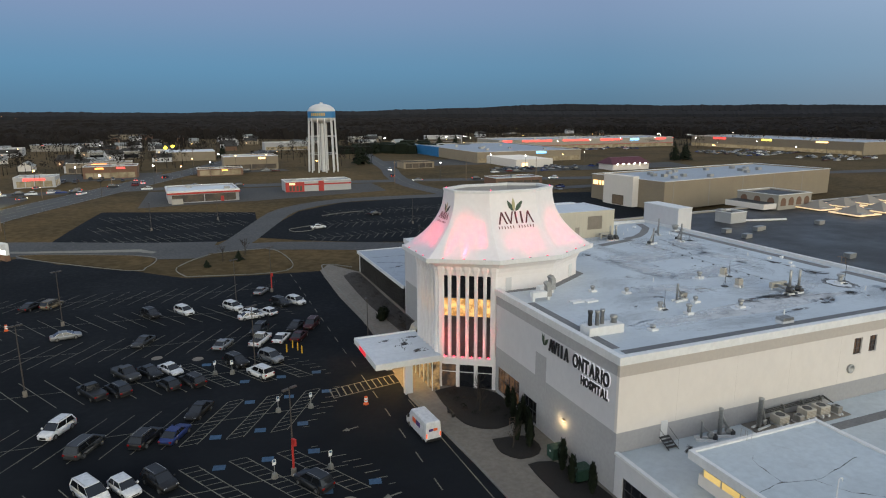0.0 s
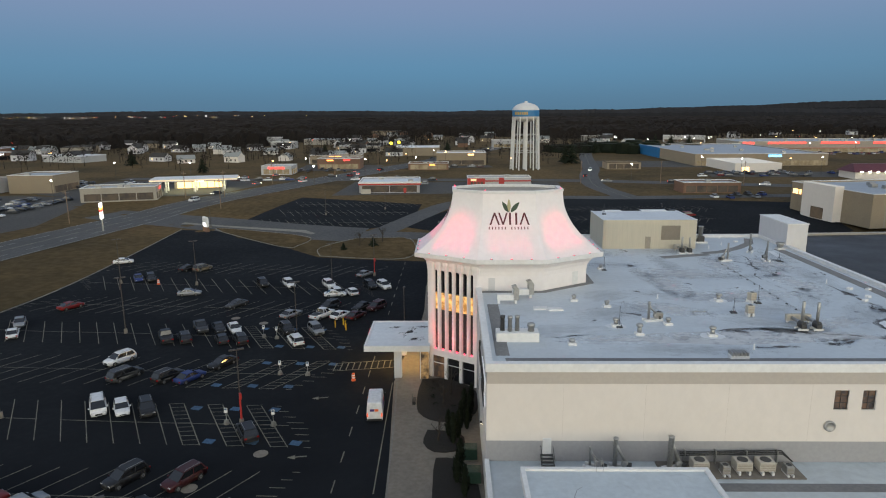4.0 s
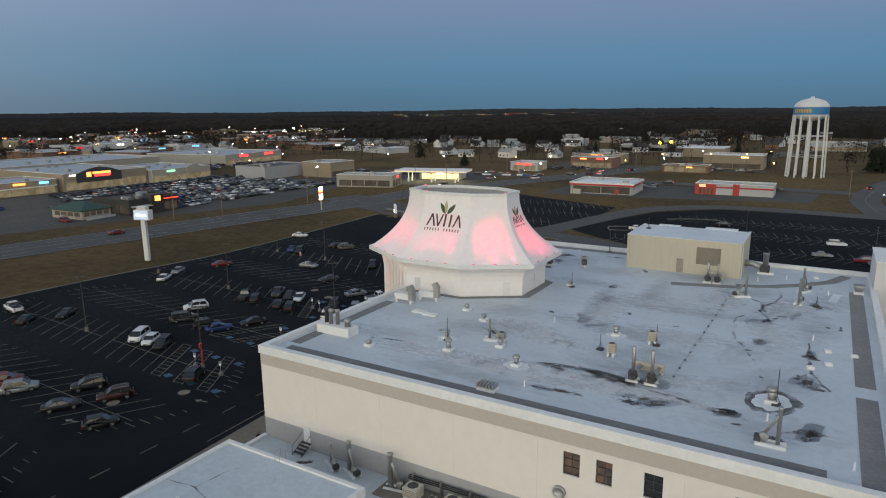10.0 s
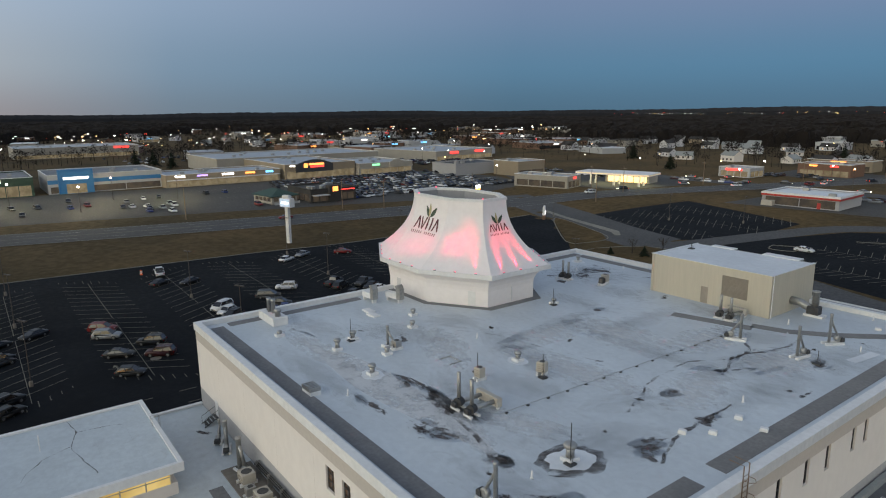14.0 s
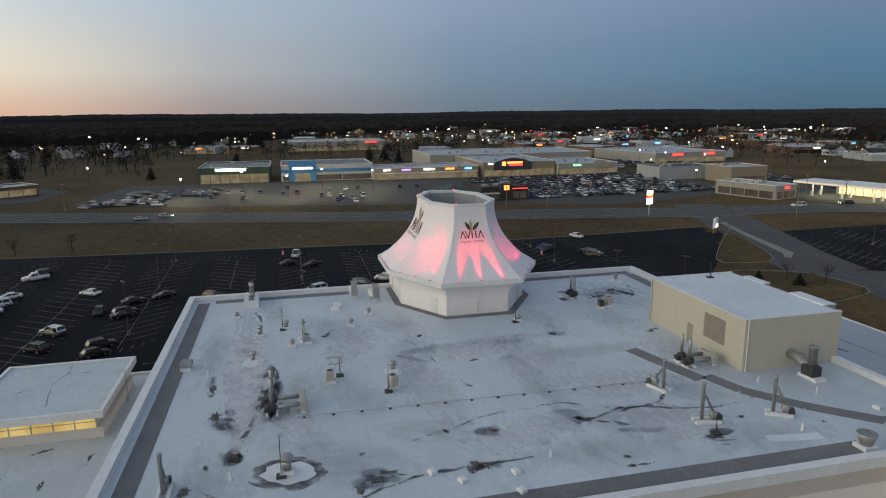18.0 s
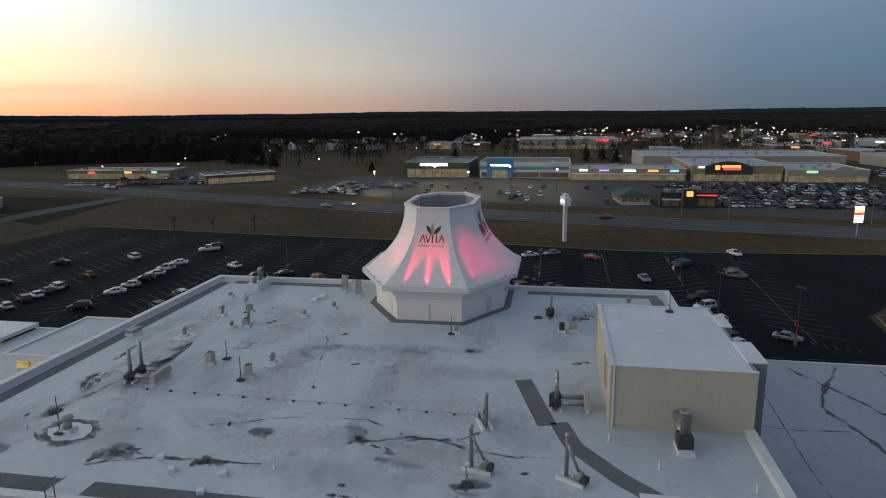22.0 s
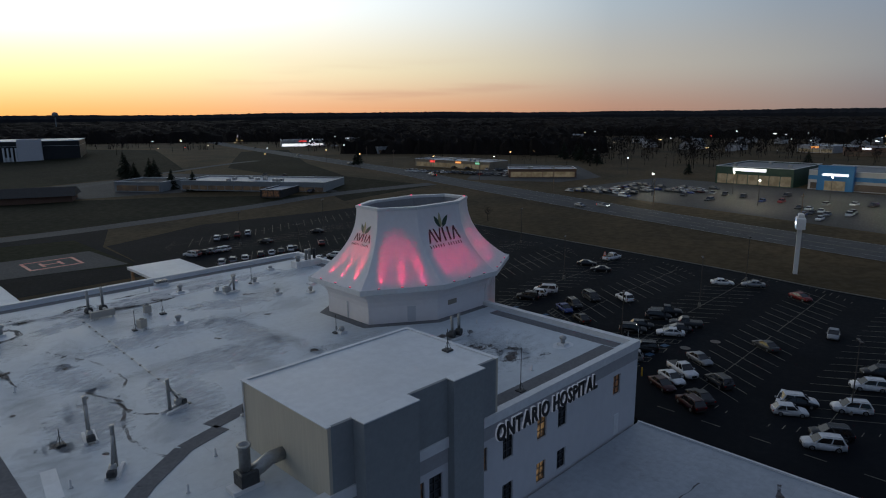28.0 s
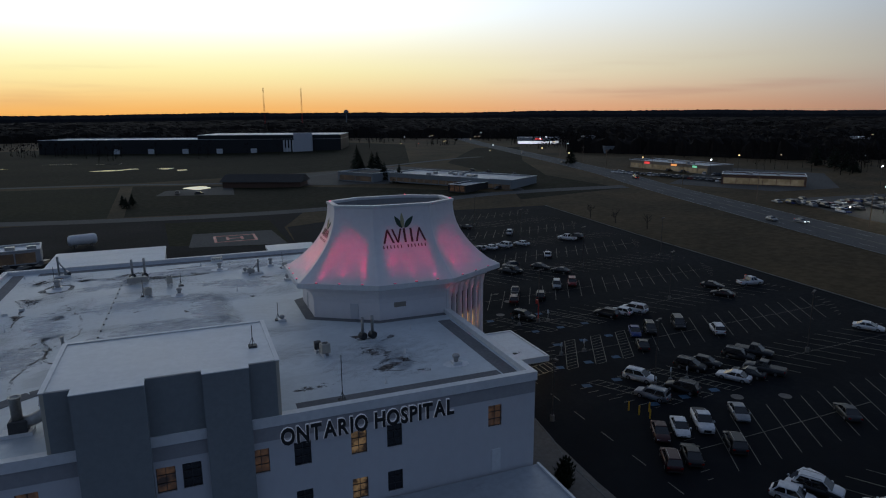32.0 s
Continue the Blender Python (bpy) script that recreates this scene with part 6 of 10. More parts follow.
solid("white_patch", Geo().box(-0.5, 0.5, -2.2, 2.2, 0, 0.008), "roof_clean", "long pale membrane patch", "patch", (90.6, 99.5, ROOF + 0.002), -8, kind="structure")
g = Geo()
for a, b, c, d in ((64.6, 66.5, 66.8, 66.9), (66.4, 66.5, 65.4, 66.8), (64.6, 64.7, 65.4, 66.8)):
    g.box(a, b, c, d, 0, 0.06)
solid("pipe_frame", g, "galv", "thin pipe frame lying on the roof", "pipe", (0, 0, ROOF))

# equipment on the low roof along the south wall
LOW = 4.7
stack_unit(51.0, 47.6, -20, 3.2, 0.22, LOW), stack_unit(56.2, 47.2, 10, 3.6, 0.26, LOW), stack_unit(48.6, 47.7, -30, 2.2, 0.12, LOW)
for i, x in enumerate((58.9, 61.2, 63.0, 65.2, 67.2)):
    if i in (0, 2, 3):
        box_vent(x, 46.9, 1.5, 1.3, 0.9, 0, "unit_beige", "condensing_unit", "wide beige condensing unit with a fan on top", LOW, 0.45)
    else:
        box_vent(x, 46.4, 0.7, 0.9, 0.8, 0, "galv", "condensing_unit", "narrow grey condensing unit", LOW, 0.3)
t = thing("refrigerant_pipes", "dark insulated pipes on brackets along the wall", "pipe", (0, 0, LOW))
for k in range(3):
    part("pipe", Geo().tube([(57.5, 48.2 + k * 0.1, 1.0 + 0.12 * k), (63.0, 48.25 + k * 0.1, 1.1 + 0.12 * k), (67.5, 48.25 + k * 0.1, 1.15 + 0.12 * k), (68.2, 47.6, 0.7)], 0.06, 6), "black", t)
for x in (58, 61, 64, 67):
    part("bracket", Geo().box(x - 0.04, x + 0.04, 48.1, 48.6, 0, 1.5), "galv", t)
solid("equipment_curb", Geo().cbox(55.2, 68.6, 45.6, 48.6, 0, 0.12, 0.02), "concrete", "pale curb under the condensing units", "curb", (0, 0, LOW + 0.002))
st_t = thing("roof_steps", "dark metal steps down from the roof door", "steps", (44.5, 47.6, LOW))
for i in range(4):
    part("tread", Geo().box(-0.6, 0.6, 0.8 - i * 0.35, 1.1 - i * 0.35, 0.75 - i * 0.2, 0.8 - i * 0.2), "unit_dark", st_t)
for x in (-0.6, 0.6):
    part("stringer", Geo().tube([(x, 1.1, 0.8), (x, -0.5, 0.02)], 0.05, 5), "unit_dark", st_t)
    part("handrail", Geo().tube([(x, 1.1, 1.7), (x, -0.4, 0.95), (x, -0.4, 0.05)], 0.03, 5), "unit_dark", st_t)
t = thing("pavilion_ladder", "small steel ladder over the pavilion's parapet", "ladder", (48.0, 41.8, LOW))
for x in (-0.3, 0.3):
    part("rail", Geo().tube([(x, 0.15, 0), (x, 0.15, 4.3), (x, -0.6, 4.3), (x, -0.6, 3.4)], 0.03, 5), "galv", t)
for i in range(9):
    part("rung", Geo().tube([(-0.3, 0.15, 0.4 + i * 0.38), (0.3, 0.15, 0.4 + i * 0.38)], 0.02, 5), "galv", t)
solid("vent_hook", Geo().tube([(0, 0, 0), (0, 0, 1.6), (0.15, 0, 1.75), (0.4, 0, 1.7), (0.45, 0, 1.4)], 0.05, 6), "white_trim", "thin white gooseneck pipe", "vent pipe", (47.0, 31.5, 8.04))
for x, y in ((48, 104.6), (45.0, 97.5), (52.0, 111.0)):
    pipe_stub(x, y, 0.5)
mast(63.6, 110.9, 1.9, ROOF + PH - 0.03)


# ---- vehicles ----
def paint(name, c, metal=0.3, rough=0.42):
    m, nt, p = nodes_of(name)
    co = coords(nt)
    a = noise_tex(nt, co, 2.5, 3.0, 0.5, 0.4, 0.7)
    nt.links.new(mix_rgb(nt, a, c, tuple(v * 0.8 + 0.01 for v in c)), p.inputs["Base Color"])
    p.inputs["Metallic"].default_value, p.inputs["Roughness"].default_value = metal, rough
    p.inputs["Coat Weight"].default_value = 0.08
    p.inputs["Specular IOR Level"].default_value = 0.35
    return m


PAINT = {"white": paint("white_paint", (0.68, 0.68, 0.69), 0.0), "silver": paint("silver_paint", (0.26, 0.27, 0.285), 0.35), "grey": paint("grey_paint", (0.042, 0.044, 0.048), 0.15),
         "black": paint("black_paint", (0.008, 0.008, 0.0095), 0.0), "blue": paint("blue_paint", (0.02, 0.04, 0.16), 0.3), "red": paint("red_paint", (0.16, 0.01, 0.01), 0.1),
         "maroon": paint("maroon_paint", (0.04, 0.005, 0.007), 0.1), "tan": paint("tan_paint", (0.15, 0.125, 0.09), 0.2), "dark": paint("dark_paint", (0.011, 0.013, 0.017), 0.05)}
MT["car_glass"] = surf("car_glass", (0.008, 0.009, 0.011), (0.012, 0.013, 0.015), 0.06, fine=0.5, bump=0, dirt=0.05, spec=0.7)
MT["tail_lens"] = surf("tail_lens", (0.25, 0.01, 0.01), (0.2, 0.01, 0.01), 0.25, bump=0)
MT["head_lens"] = surf("head_lens", (0.5, 0.5, 0.5), (0.4, 0.4, 0.42), 0.15, bump=0)
# length, width, height, belt height, bonnet height, cabin base (rear, front), cabin roof (rear, front)
SHAPES = {"sedan": (4.75, 1.84, 1.45, 0.92, 0.84, (-1.8, 1.3), (-0.95, 0.2)), "suv": (4.7, 1.9, 1.72, 1.05, 1.0, (-2.22, 1.32), (-1.8, 0.42)),
          "van": (5.1, 1.98, 1.75, 1.02, 0.95, (-2.42, 1.72), (-2.05, 0.7)), "pickup": (5.7, 2.0, 1.88, 1.12, 1.08, (-0.6, 1.45), (-0.4, 0.65)), "hatch": (4.3, 1.8, 1.5, 0.92, 0.86, (-1.95, 1.05), (-1.4, 0.3))}
MADE = {}


def wheel_geo(r=0.34, w=0.22):
    return Geo().turn(0, 0, [(-w / 2, r * 0.62), (-w / 2, r * 0.94), (-w / 2 + 0.04, r), (w / 2 - 0.04, r), (w / 2, r * 0.94), (w / 2, r * 0.62)], 16).moved(pose(0, 0, 0, 90, 0, 0))


def rim_geo(r=0.34, w=0.22):
    return Geo().turn(0, 0, [(-w / 2 - 0.01, r * 0.2), (-w / 2 - 0.005, r * 0.6), (w / 2 + 0.005, r * 0.6), (w / 2 + 0.01, r * 0.2)], 12).moved(pose(0, 0, 0, 90, 0, 0))


def build_car(kind, colour):
    L, W, H, belt, hood, (cb0, cb1), (cr0, cr1) = SHAPES[kind]
    h, w = L / 2, W / 2
    car = thing("parked_car", {"sedan": "%s sedan", "suv": "%s sport utility car", "van": "%s minivan", "pickup": "%s pickup truck with an open bed", "hatch": "%s hatchback"}[kind] % colour + " parked on the asphalt lot", "car", (0, 0, 0), 0, "parked cars")
    tail = belt if kind in ("suv", "van", "hatch") else belt - 0.02
    st = [(-h, 0.38, tail - 0.12, 0.82), (-h + 0.12, 0.28, tail, 0.93), (-h * 0.62, 0.24, tail, 1.0), (cb0 + 0.5, 0.22, belt, 1.0), (cb1 - 0.3, 0.22, belt, 1.0), (cb1 + 0.15, 0.22, belt - 0.03, 0.99),
          (h * 0.72, 0.24, hood, 0.97), (h - 0.18, 0.27, hood - 0.1, 0.9), (h, 0.36, hood - 0.26, 0.74)]
    rings = []
    for x, z0, z1, k in st:
        ww = w * k
        mid = z0 + (z1 - z0) * 0.55
        rings.append([(x, -ww * 0.93, z0), (x, ww * 0.93, z0), (x, ww, mid), (x, ww * 0.97, z1 - 0.06), (x, ww * 0.88, z1), (x, -ww * 0.88, z1), (x, -ww * 0.97, z1 - 0.06), (x, -ww, mid)])
    body = part("body", Geo().loft(rings), PAINT[colour], car, smooth=True)
    # glasshouse, roof and pillars
    wb, wr = w * 0.9, w * 0.74
    zr = H - 0.06
    gl = [[(cb0, -wb, belt - 0.02), (cb1, -wb * 0.97, belt - 0.02), (cb1, wb * 0.97, belt - 0.02), (cb0, wb, belt - 0.02)], [(cr0, -wr, zr), (cr1, -wr, zr), (cr1, wr, zr), (cr0, wr, zr)]]
    part("glasshouse", Geo().loft(gl), "car_glass", car, "dark car windows")
    # roof panel with the pillars drawn down from its edge as one pressing
    xs = [cr0 - 0.05, cr0 + 0.12, (cr0 + cr1) / 2 - 0.14, (cr0 + cr1) / 2 - 0.04, cr1 - 0.06, cr1 + 0.06]
    bx = [cb0 - 0.04, cb0 + 0.2, (cb0 + cb1) / 2 - 0.16, (cb0 + cb1) / 2 - 0.04, cb1 - 0.16, cb1 + 0.02]
    rg = Geo()
    ring0 = [(x, -wr - 0.02, zr - 0.03) for x in xs] + [(x, wr + 0.02, zr - 0.03) for x in reversed(xs)]
    ring1 = [(x, -wr + 0.01, zr + 0.03) for x in xs] + [(x, wr - 0.01, zr + 0.03) for x in reversed(xs)]
    ring2 = [(x * 0.9 + (cr0 + cr1) * 0.05, -wr + 0.16, H) for x in xs] + [(x * 0.9 + (cr0 + cr1) * 0.05, wr - 0.16, H) for x in reversed(xs)]
    rg.loft([ring0, ring1, ring2])
    for i, j in ((0, 1), (2, 3), (4, 5)):
        n = len(rg.v)
        rg.v += [(bx[i], -wb - 0.015, belt - 0.04), (bx[j], -wb - 0.015, belt - 0.04)]
        rg.f.append((i, n, n + 1, j))
        n = len(rg.v)
        rg.v += [(bx[i], wb + 0.015, belt - 0.04), (bx[j], wb + 0.015, belt - 0.04)]
        rg.f.append((11 - i, 11 - j, n + 1, n))
    part("roof", rg, PAINT[colour], car)
    for s in (-1, 1):
        part("mirror", Geo().cbox(cb1 - 0.35, cb1 - 0.15, min(s * w, s * (w + 0.18)), max(s * w, s * (w + 0.18)), belt - 0.02, belt + 0.15, 0.03), PAINT[colour], car)
        part("headlight", Geo().box(h - 0.3, h - 0.06, min(s * w * 0.5, s * w * 0.83), max(s * w * 0.5, s * w * 0.83), hood - 0.3, hood - 0.17), "head_lens", car)
        part("tail_light", Geo().box(-h - 0.01, -h + 0.14, min(s * w * 0.6, s * w * 0.9), max(s * w * 0.6, s * w * 0.9), tail - 0.32, tail - 0.12), "tail_lens", car)
    part("grille", Geo().cbox(h - 0.07, h + 0.01, -w * 0.42, w * 0.42, 0.42, hood - 0.3, 0.03), "black", car, "dark grille")
    part("bumper", Geo().cbox(-h - 0.03, -h + 0.1, -w * 0.8, w * 0.8, 0.34, 0.5, 0.03), "black", car, "dark rear bumper")
    if kind in ("suv", "van"):
        for s in (-1, 1):
            part("roof_rail", Geo().tube([(cr0 + 0.15, s * wr * 0.86, H - 0.01), (cr0 + 0.3, s * wr * 0.86, H + 0.06), (cr1 - 0.3, s * wr * 0.86, H + 0.06), (cr1 - 0.15, s * wr * 0.86, H - 0.01)], 0.025, 5), "galv", car)
    if kind == "pickup":
        part("bed", Geo().box(-h + 0.12, cb0 - 0.1, -w * 0.8, w * 0.8, belt - 0.02, belt + 0.006), "black", car, "dark open truck bed")
    r = 0.36 if kind in ("suv", "pickup") else 0.33
    for x in (-h * 0.58, h * 0.6):
        for s in (-1, 1):
            wl_ob = part("wheel", wheel_geo(r), "tyre", car)
            wl_ob.location = (x, s * (w - 0.1), r)
            part("rim", rim_geo(r), "rim", wl_ob)
    return car


def put_car(kind, colour, x, y, turn, lift=0.07, group="parked cars"):
    z = land(x, y) + lift
    key = (kind, colour)
    if key in MADE:
        return copy_thing(MADE[key], pose(x, y, z, 0, 0, turn))
    MADE[key] = build_car(kind, colour)
    MADE[key].matrix_basis = pose(x, y, z, 0, 0, turn)
    return MADE[key]


def stall_pose(x, y):
    k = min(range(len(ROW_Y)), key=lambda i: abs(ROW_Y[i] - y))
    up = y > ROW_Y[k]
    return x, ROW_Y[k] + (2.8 if up else -2.8), (120.5 if k % 2 else 59.5) + (180 if up else 0)


CARS = """suv white -16.6 84; van grey -13 79; suv black -6.7 79; sedan blue -3.5 79; sedan black -.7 84; van white -11.4 69.7; hatch white -8.3 69.4; suv black -5 69.4; suv dark 9.9 63;
pickup grey -10.2 100.5; sedan dark -7 100; sedan white -4.2 100; hatch dark -4.5 94.7; suv black -1.3 94.7; pickup dark -14 95; suv dark -10.8 95; sedan grey -9 115.8; sedan silver 3.3 110.5;
suv black 5.2 99.8; suv silver 10.4 100; suv white 8.1 94.4; pickup white 9.3 110.7; sedan white 12.8 110.7; suv dark 9.7 116.5; sedan black 16.1 116.2; suv maroon 19 116; sedan maroon 15.8 110.6;
suv white 6.5 131.5; sedan dark 9.2 126.6; hatch white 12.5 126.6; sedan silver 13.1 142.6; suv dark 15.7 131.6; suv white 18.8 131.6; suv black -8.4 132; suv white -2.5 132; sedan black -31.6 142.6;
suv tan -28.2 142.5; suv red -11.2 46.8; suv silver -7.2 46.6; suv black .2 52; suv maroon 6.4 52; sedan black 3.2 46.4; hatch dark 12 46.6; sedan silver -45 100; sedan red -41.8 113; sedan blue -38.9 132.5;
suv dark -36 132.2; sedan black -35.7 69.8; sedan dark -38.5 62.6; sedan dark -6.2 30; sedan dark -15 30.4; suv white 9 127; suv dark -7.6 29.8; sedan dark -17.3 35.8;
suv dark 10.2 30.2; hatch black 14 30; suv white -.6 18.6; sedan white -24.8 14.2; hatch silver -12 3.6; sedan white -15.5 -2; suv white -20 -1.9; sedan white -25.6 -1.9; pickup white -41 -1.8; suv black -44 -1.9;
sedan grey 0 14.4; suv dark 8 14.2; hatch white -5.9 -1.8; sedan white -.5 -1.9; suv dark 10.5 -1.8; sedan black -10.8 3.7; sedan red -12.7 -18; suv white -2.1 -18; sedan dark -3.5 -18.1; sedan white 4 -18;
suv dark 7.4 -18; hatch white 12.1 -18; suv silver 15.7 -18.1; suv white 18.9 -18; sedan grey 1 -12.4; sedan silver 14.5 -34; suv red 19.5 -34; hatch white 10.4 -34; sedan dark -3.1 -34; suv white 20 -28.4;
sedan black 16.4 -28.5; suv white 4.6 -44.4; sedan dark 1.6 -44.5; suv red -2.4 -44.4; suv white -6 -50; sedan white 12 -28.4; sedan white -42.5 97; suv white -30 -18; sedan dark -22 -34"""
for row in CARS.replace("\n", " ").split(";"):
    kind, colour, x, y = row.split()
    x, y = float(x), float(y)
    if y > 40:
        x, y = (x + 2.5, y - 3.0) if x < -25 else (x + 0.3, y - 1.7)
    elif y > 25:
        x, y = x + 3.0, y + 0.5
    else:
        x, y = x + 4.6, y + 4.0
    px, py, turn = stall_pose(x, y)
    if y > 105 and x > -25:
        px, py = px + 0.5, py - 1.6
    put_car(kind, colour, px, py, turn)
put_car("sedan", "silver", -20.4, 120.0, 12), put_car("pickup", "white", -44.6, 63.5, 172), put_car("sedan", "white", 39, 202.4, 6), put_car("sedan", "black", 62, 217, 10)
put_car("sedan", "white", -47.5, 146, 20), put_car("hatch", "dark", -6.4, 24.6, 5), put_car("sedan", "white", 10.0, 122, 8)
for kind, colour, u, lane in [("suv", "white", 0.515, -5), ("sedan", "silver", 0.47, 5), ("sedan", "dark", 0.545, 4), ("van", "white", 0.40, -4), ("suv", "red", 0.37, 4), ("sedan", "dark", 0.62, -5), ("suv", "white", 0.66, 5), ("pickup", "grey", 0.33, -5),
                             ("sedan", "white", 0.28, 5), ("suv", "silver", 0.58, 2), ("sedan", "red", 0.44, -2.5), ("suv", "black", 0.7, -5)]:
    i = int(u * (len(HIGHWAY) - 2))
    a, b = HIGHWAY[i], HIGHWAY[i + 1]
    d = math.dist(a, b)
    dx, dy = (b[0] - a[0]) / d, (b[1] - a[1]) / d
    put_car(kind, colour, a[0] - dy * lane, a[1] + dx * lane, math.degrees(math.atan2(dy, dx)) + (180 if lane > 0 else 0), 0.12)
# rows of cars before the shops and in the side lots
rnd = random.Random(11)
PICK = [("suv", "white"), ("sedan", "silver"), ("suv", "black"), ("sedan", "dark"), ("suv", "grey"), ("van", "grey"), ("sedan", "white"), ("pickup", "dark"), ("suv", "red"), ("hatch", "blue"), ("suv", "dark"), ("sedan", "black")]


def far_car(kind, colour, x, y, turn, lift=0.08):
    """A car far off: body and windows."""
    key = (kind, colour, "far")
    if key not in MADE:
        L, W, H, belt, hood, (cb0, cb1), (cr0, cr1) = SHAPES[kind]
        car = thing("distant_car", colour + " car parked in a far lot", "car", (0, 0, 0), 0, "cars in far lots")
        h, w = L / 2, W / 2
        part("body", Geo().loft([[(-h, -w, 0.3), (h, -w * 0.9, 0.35), (h, w * 0.9, 0.35), (-h, w, 0.3)], [(-h, -w, belt - 0.1), (h, -w * 0.88, hood - 0.25), (h, w * 0.88, hood - 0.25), (-h, w, belt - 0.1)],
                                 [(-h + 0.1, -w * 0.92, belt), (h * 0.55, -w * 0.9, hood + 0.02), (h * 0.55, w * 0.9, hood + 0.02), (-h + 0.1, w * 0.92, belt)]]), PAINT[colour], car)
        part("glasshouse", Geo().loft([[(cb0, -w * 0.9, belt - 0.05), (cb1, -w * 0.9, belt - 0.1), (cb1, w * 0.9, belt - 0.1), (cb0, w * 0.9, belt - 0.05)], [(cr0, -w * 0.74, H - 0.08), (cr1, -w * 0.74, H - 0.08), (cr1, w * 0.74, H - 0.08), (cr0, w * 0.74, H - 0.08)]]), "car_glass", car)
        part("roof", Geo().box(cr0, cr1, -w * 0.74, w * 0.74, H - 0.08, H), PAINT[colour], car)
        MADE[key] = car
        car.matrix_basis = pose(x, y, land(x, y) + lift, 0, 0, turn)
        return
    copy_thing(MADE[key], pose(x, y, land(x, y) + lift, 0, 0, turn))


for x0 in (-122, -138, -154, -170, -186):
    for i in range(46):
        y = 113.4 + 2.75 * i
        if y < 150 and rnd.random() < 0.88 or rnd.random() < 0.16:
            continue
        far_car(*rnd.choice(PICK), x0 - 2.5 - i * 0.1, y, rnd.choice((0, 180)))
for x, y in ((-160, 60), (-163, 66), (-168, 50), (-150, 44), (-172, 36), (-170, 42), (-176, 30), (-158, 30), (-150, 76), (-146, 84), (-172, 88), (-172, 94), (-182, 62)):
    far_car(*rnd.choice(PICK), x, y, rnd.uniform(-15, 15))
for i in range(26):
    far_car(*rnd.choice(PICK), -140 - rnd.uniform(0, 14), -14 + i * 1.1, rnd.choice((70, 250)))
for i in range(22):
    u = i / 21
    far_car(*rnd.choice(PICK), -162 - 15 * u, -144 + 64 * u + rnd.uniform(-0.4, 0.4), rnd.choice((15, 195)))
for x, y in ((92, 203), (89, 190), (98, 188), (101, 186), (112, 214), (116, 211)):
    far_car(*rnd.choice(PICK), x, y, rnd.choice((10, 190)))
for x, y in ((62, -172), (72, -178), (108, -22), (112, -22.5), (116, -24), (120, -24), (126, -20), (76, -24), (80, -24), (104, -26)):
    far_car(*rnd.choice(PICK), x, y, rnd.uniform(0, 180))
for i in range(12):
    far_car(*rnd.choice(PICK), -70 - i * 2.2, -110 - i * 4.0, 35)
for i in range(14):
    far_car(*rnd.choice(PICK), rnd.uniform(160, 225), rnd.uniform(325, 345), rnd.uniform(-20, 20))

# traffic with lit lamps on the roads north and west of the lots
MT["head_glow"], MT["tail_glow"] = glow("headlight_glow", (1.0, 0.93, 0.8), 9.0), glow("tail_light_glow", (1.0, 0.05, 0.03), 4.0)


def traffic_car(kind, colour, x, y, turn):
    key = (kind, colour, "lit")
    if key not in MADE:
        L, W = SHAPES[kind][:2]
        car = copy_thing(MADE[(kind, colour, "far")], pose(x, y, land(x, y) + 0.12, 0, 0, turn))
        car.name = "car_in_traffic"
        tagged(car, colour + " car on the road with its lamps lit", "car", "cars in traffic")
        for s in (-1, 1):
            part("headlight", Geo().cbox(L / 2 - 0.05, L / 2 + 0.06, s * W * 0.33 - 0.17, s * W * 0.33 + 0.17, 0.58, 0.8, 0.03), "head_glow", car)
            part("tail_light", Geo().cbox(-L / 2 - 0.06, -L / 2 + 0.05, s * W * 0.38 - 0.16, s * W * 0.38 + 0.16, 0.68, 0.92, 0.03), "tail_glow", car)
        MADE[key] = car
        return
    copy_thing(MADE[key], pose(x, y, land(x, y) + 0.12, 0, 0, turn))


rnd = random.Random(515)
LANES = [("sedan", "silver"), ("suv", "dark"), ("suv", "white")]
for i, (x, y, turn) in enumerate([(-62, 342, 80), (-30, 335, 8), (-18, 346, 98), (-22, 362, 98), (-44, 324, 184), (-52, 320, 4), (-76, 330, 184), (-8, 372, 70), (-15, 318, 184), (6, 326, 4), (24, 316, 184), (62, 312, 2), (110, 306, 170), (140, 300, 350), (178, 288, 165),
                                  (225, 276, 345), (104, 330, 80), (114, 366, 260), (-60, 300, 65), (-66, 262, 250), (-40, 310, 65), (-112, 20, 80), (-150, -110, 255)]):
    traffic_car(*LANES[i % 3], x, y, turn)

# delivery van at the curb
van = thing("delivery_van", "tall white delivery van with coloured bars on its sides", "van", (25.0, 68.6, land(25.0, 68.6) + 0.07), 94, "")
part("cargo_body", Geo().loft([[(-3.0, -1.0, 0.35), (1.6, -1.0, 0.35), (1.6, 1.0, 0.35), (-3.0, 1.0, 0.35)], [(-3.0, -1.02, 1.2), (1.6, -1.02, 1.2), (1.6, 1.02, 1.2), (-3.0, 1.02, 1.2)], [(-2.95, -0.92, 2.55), (1.5, -0.92, 2.55), (1.5, 0.92, 2.55), (-2.95, 0.92, 2.55)], [(-2.85, -0.75, 2.7), (1.3, -0.75, 2.7), (1.3, 0.75, 2.7), (-2.85, 0.75, 2.7)]]), PAINT["white"], van)
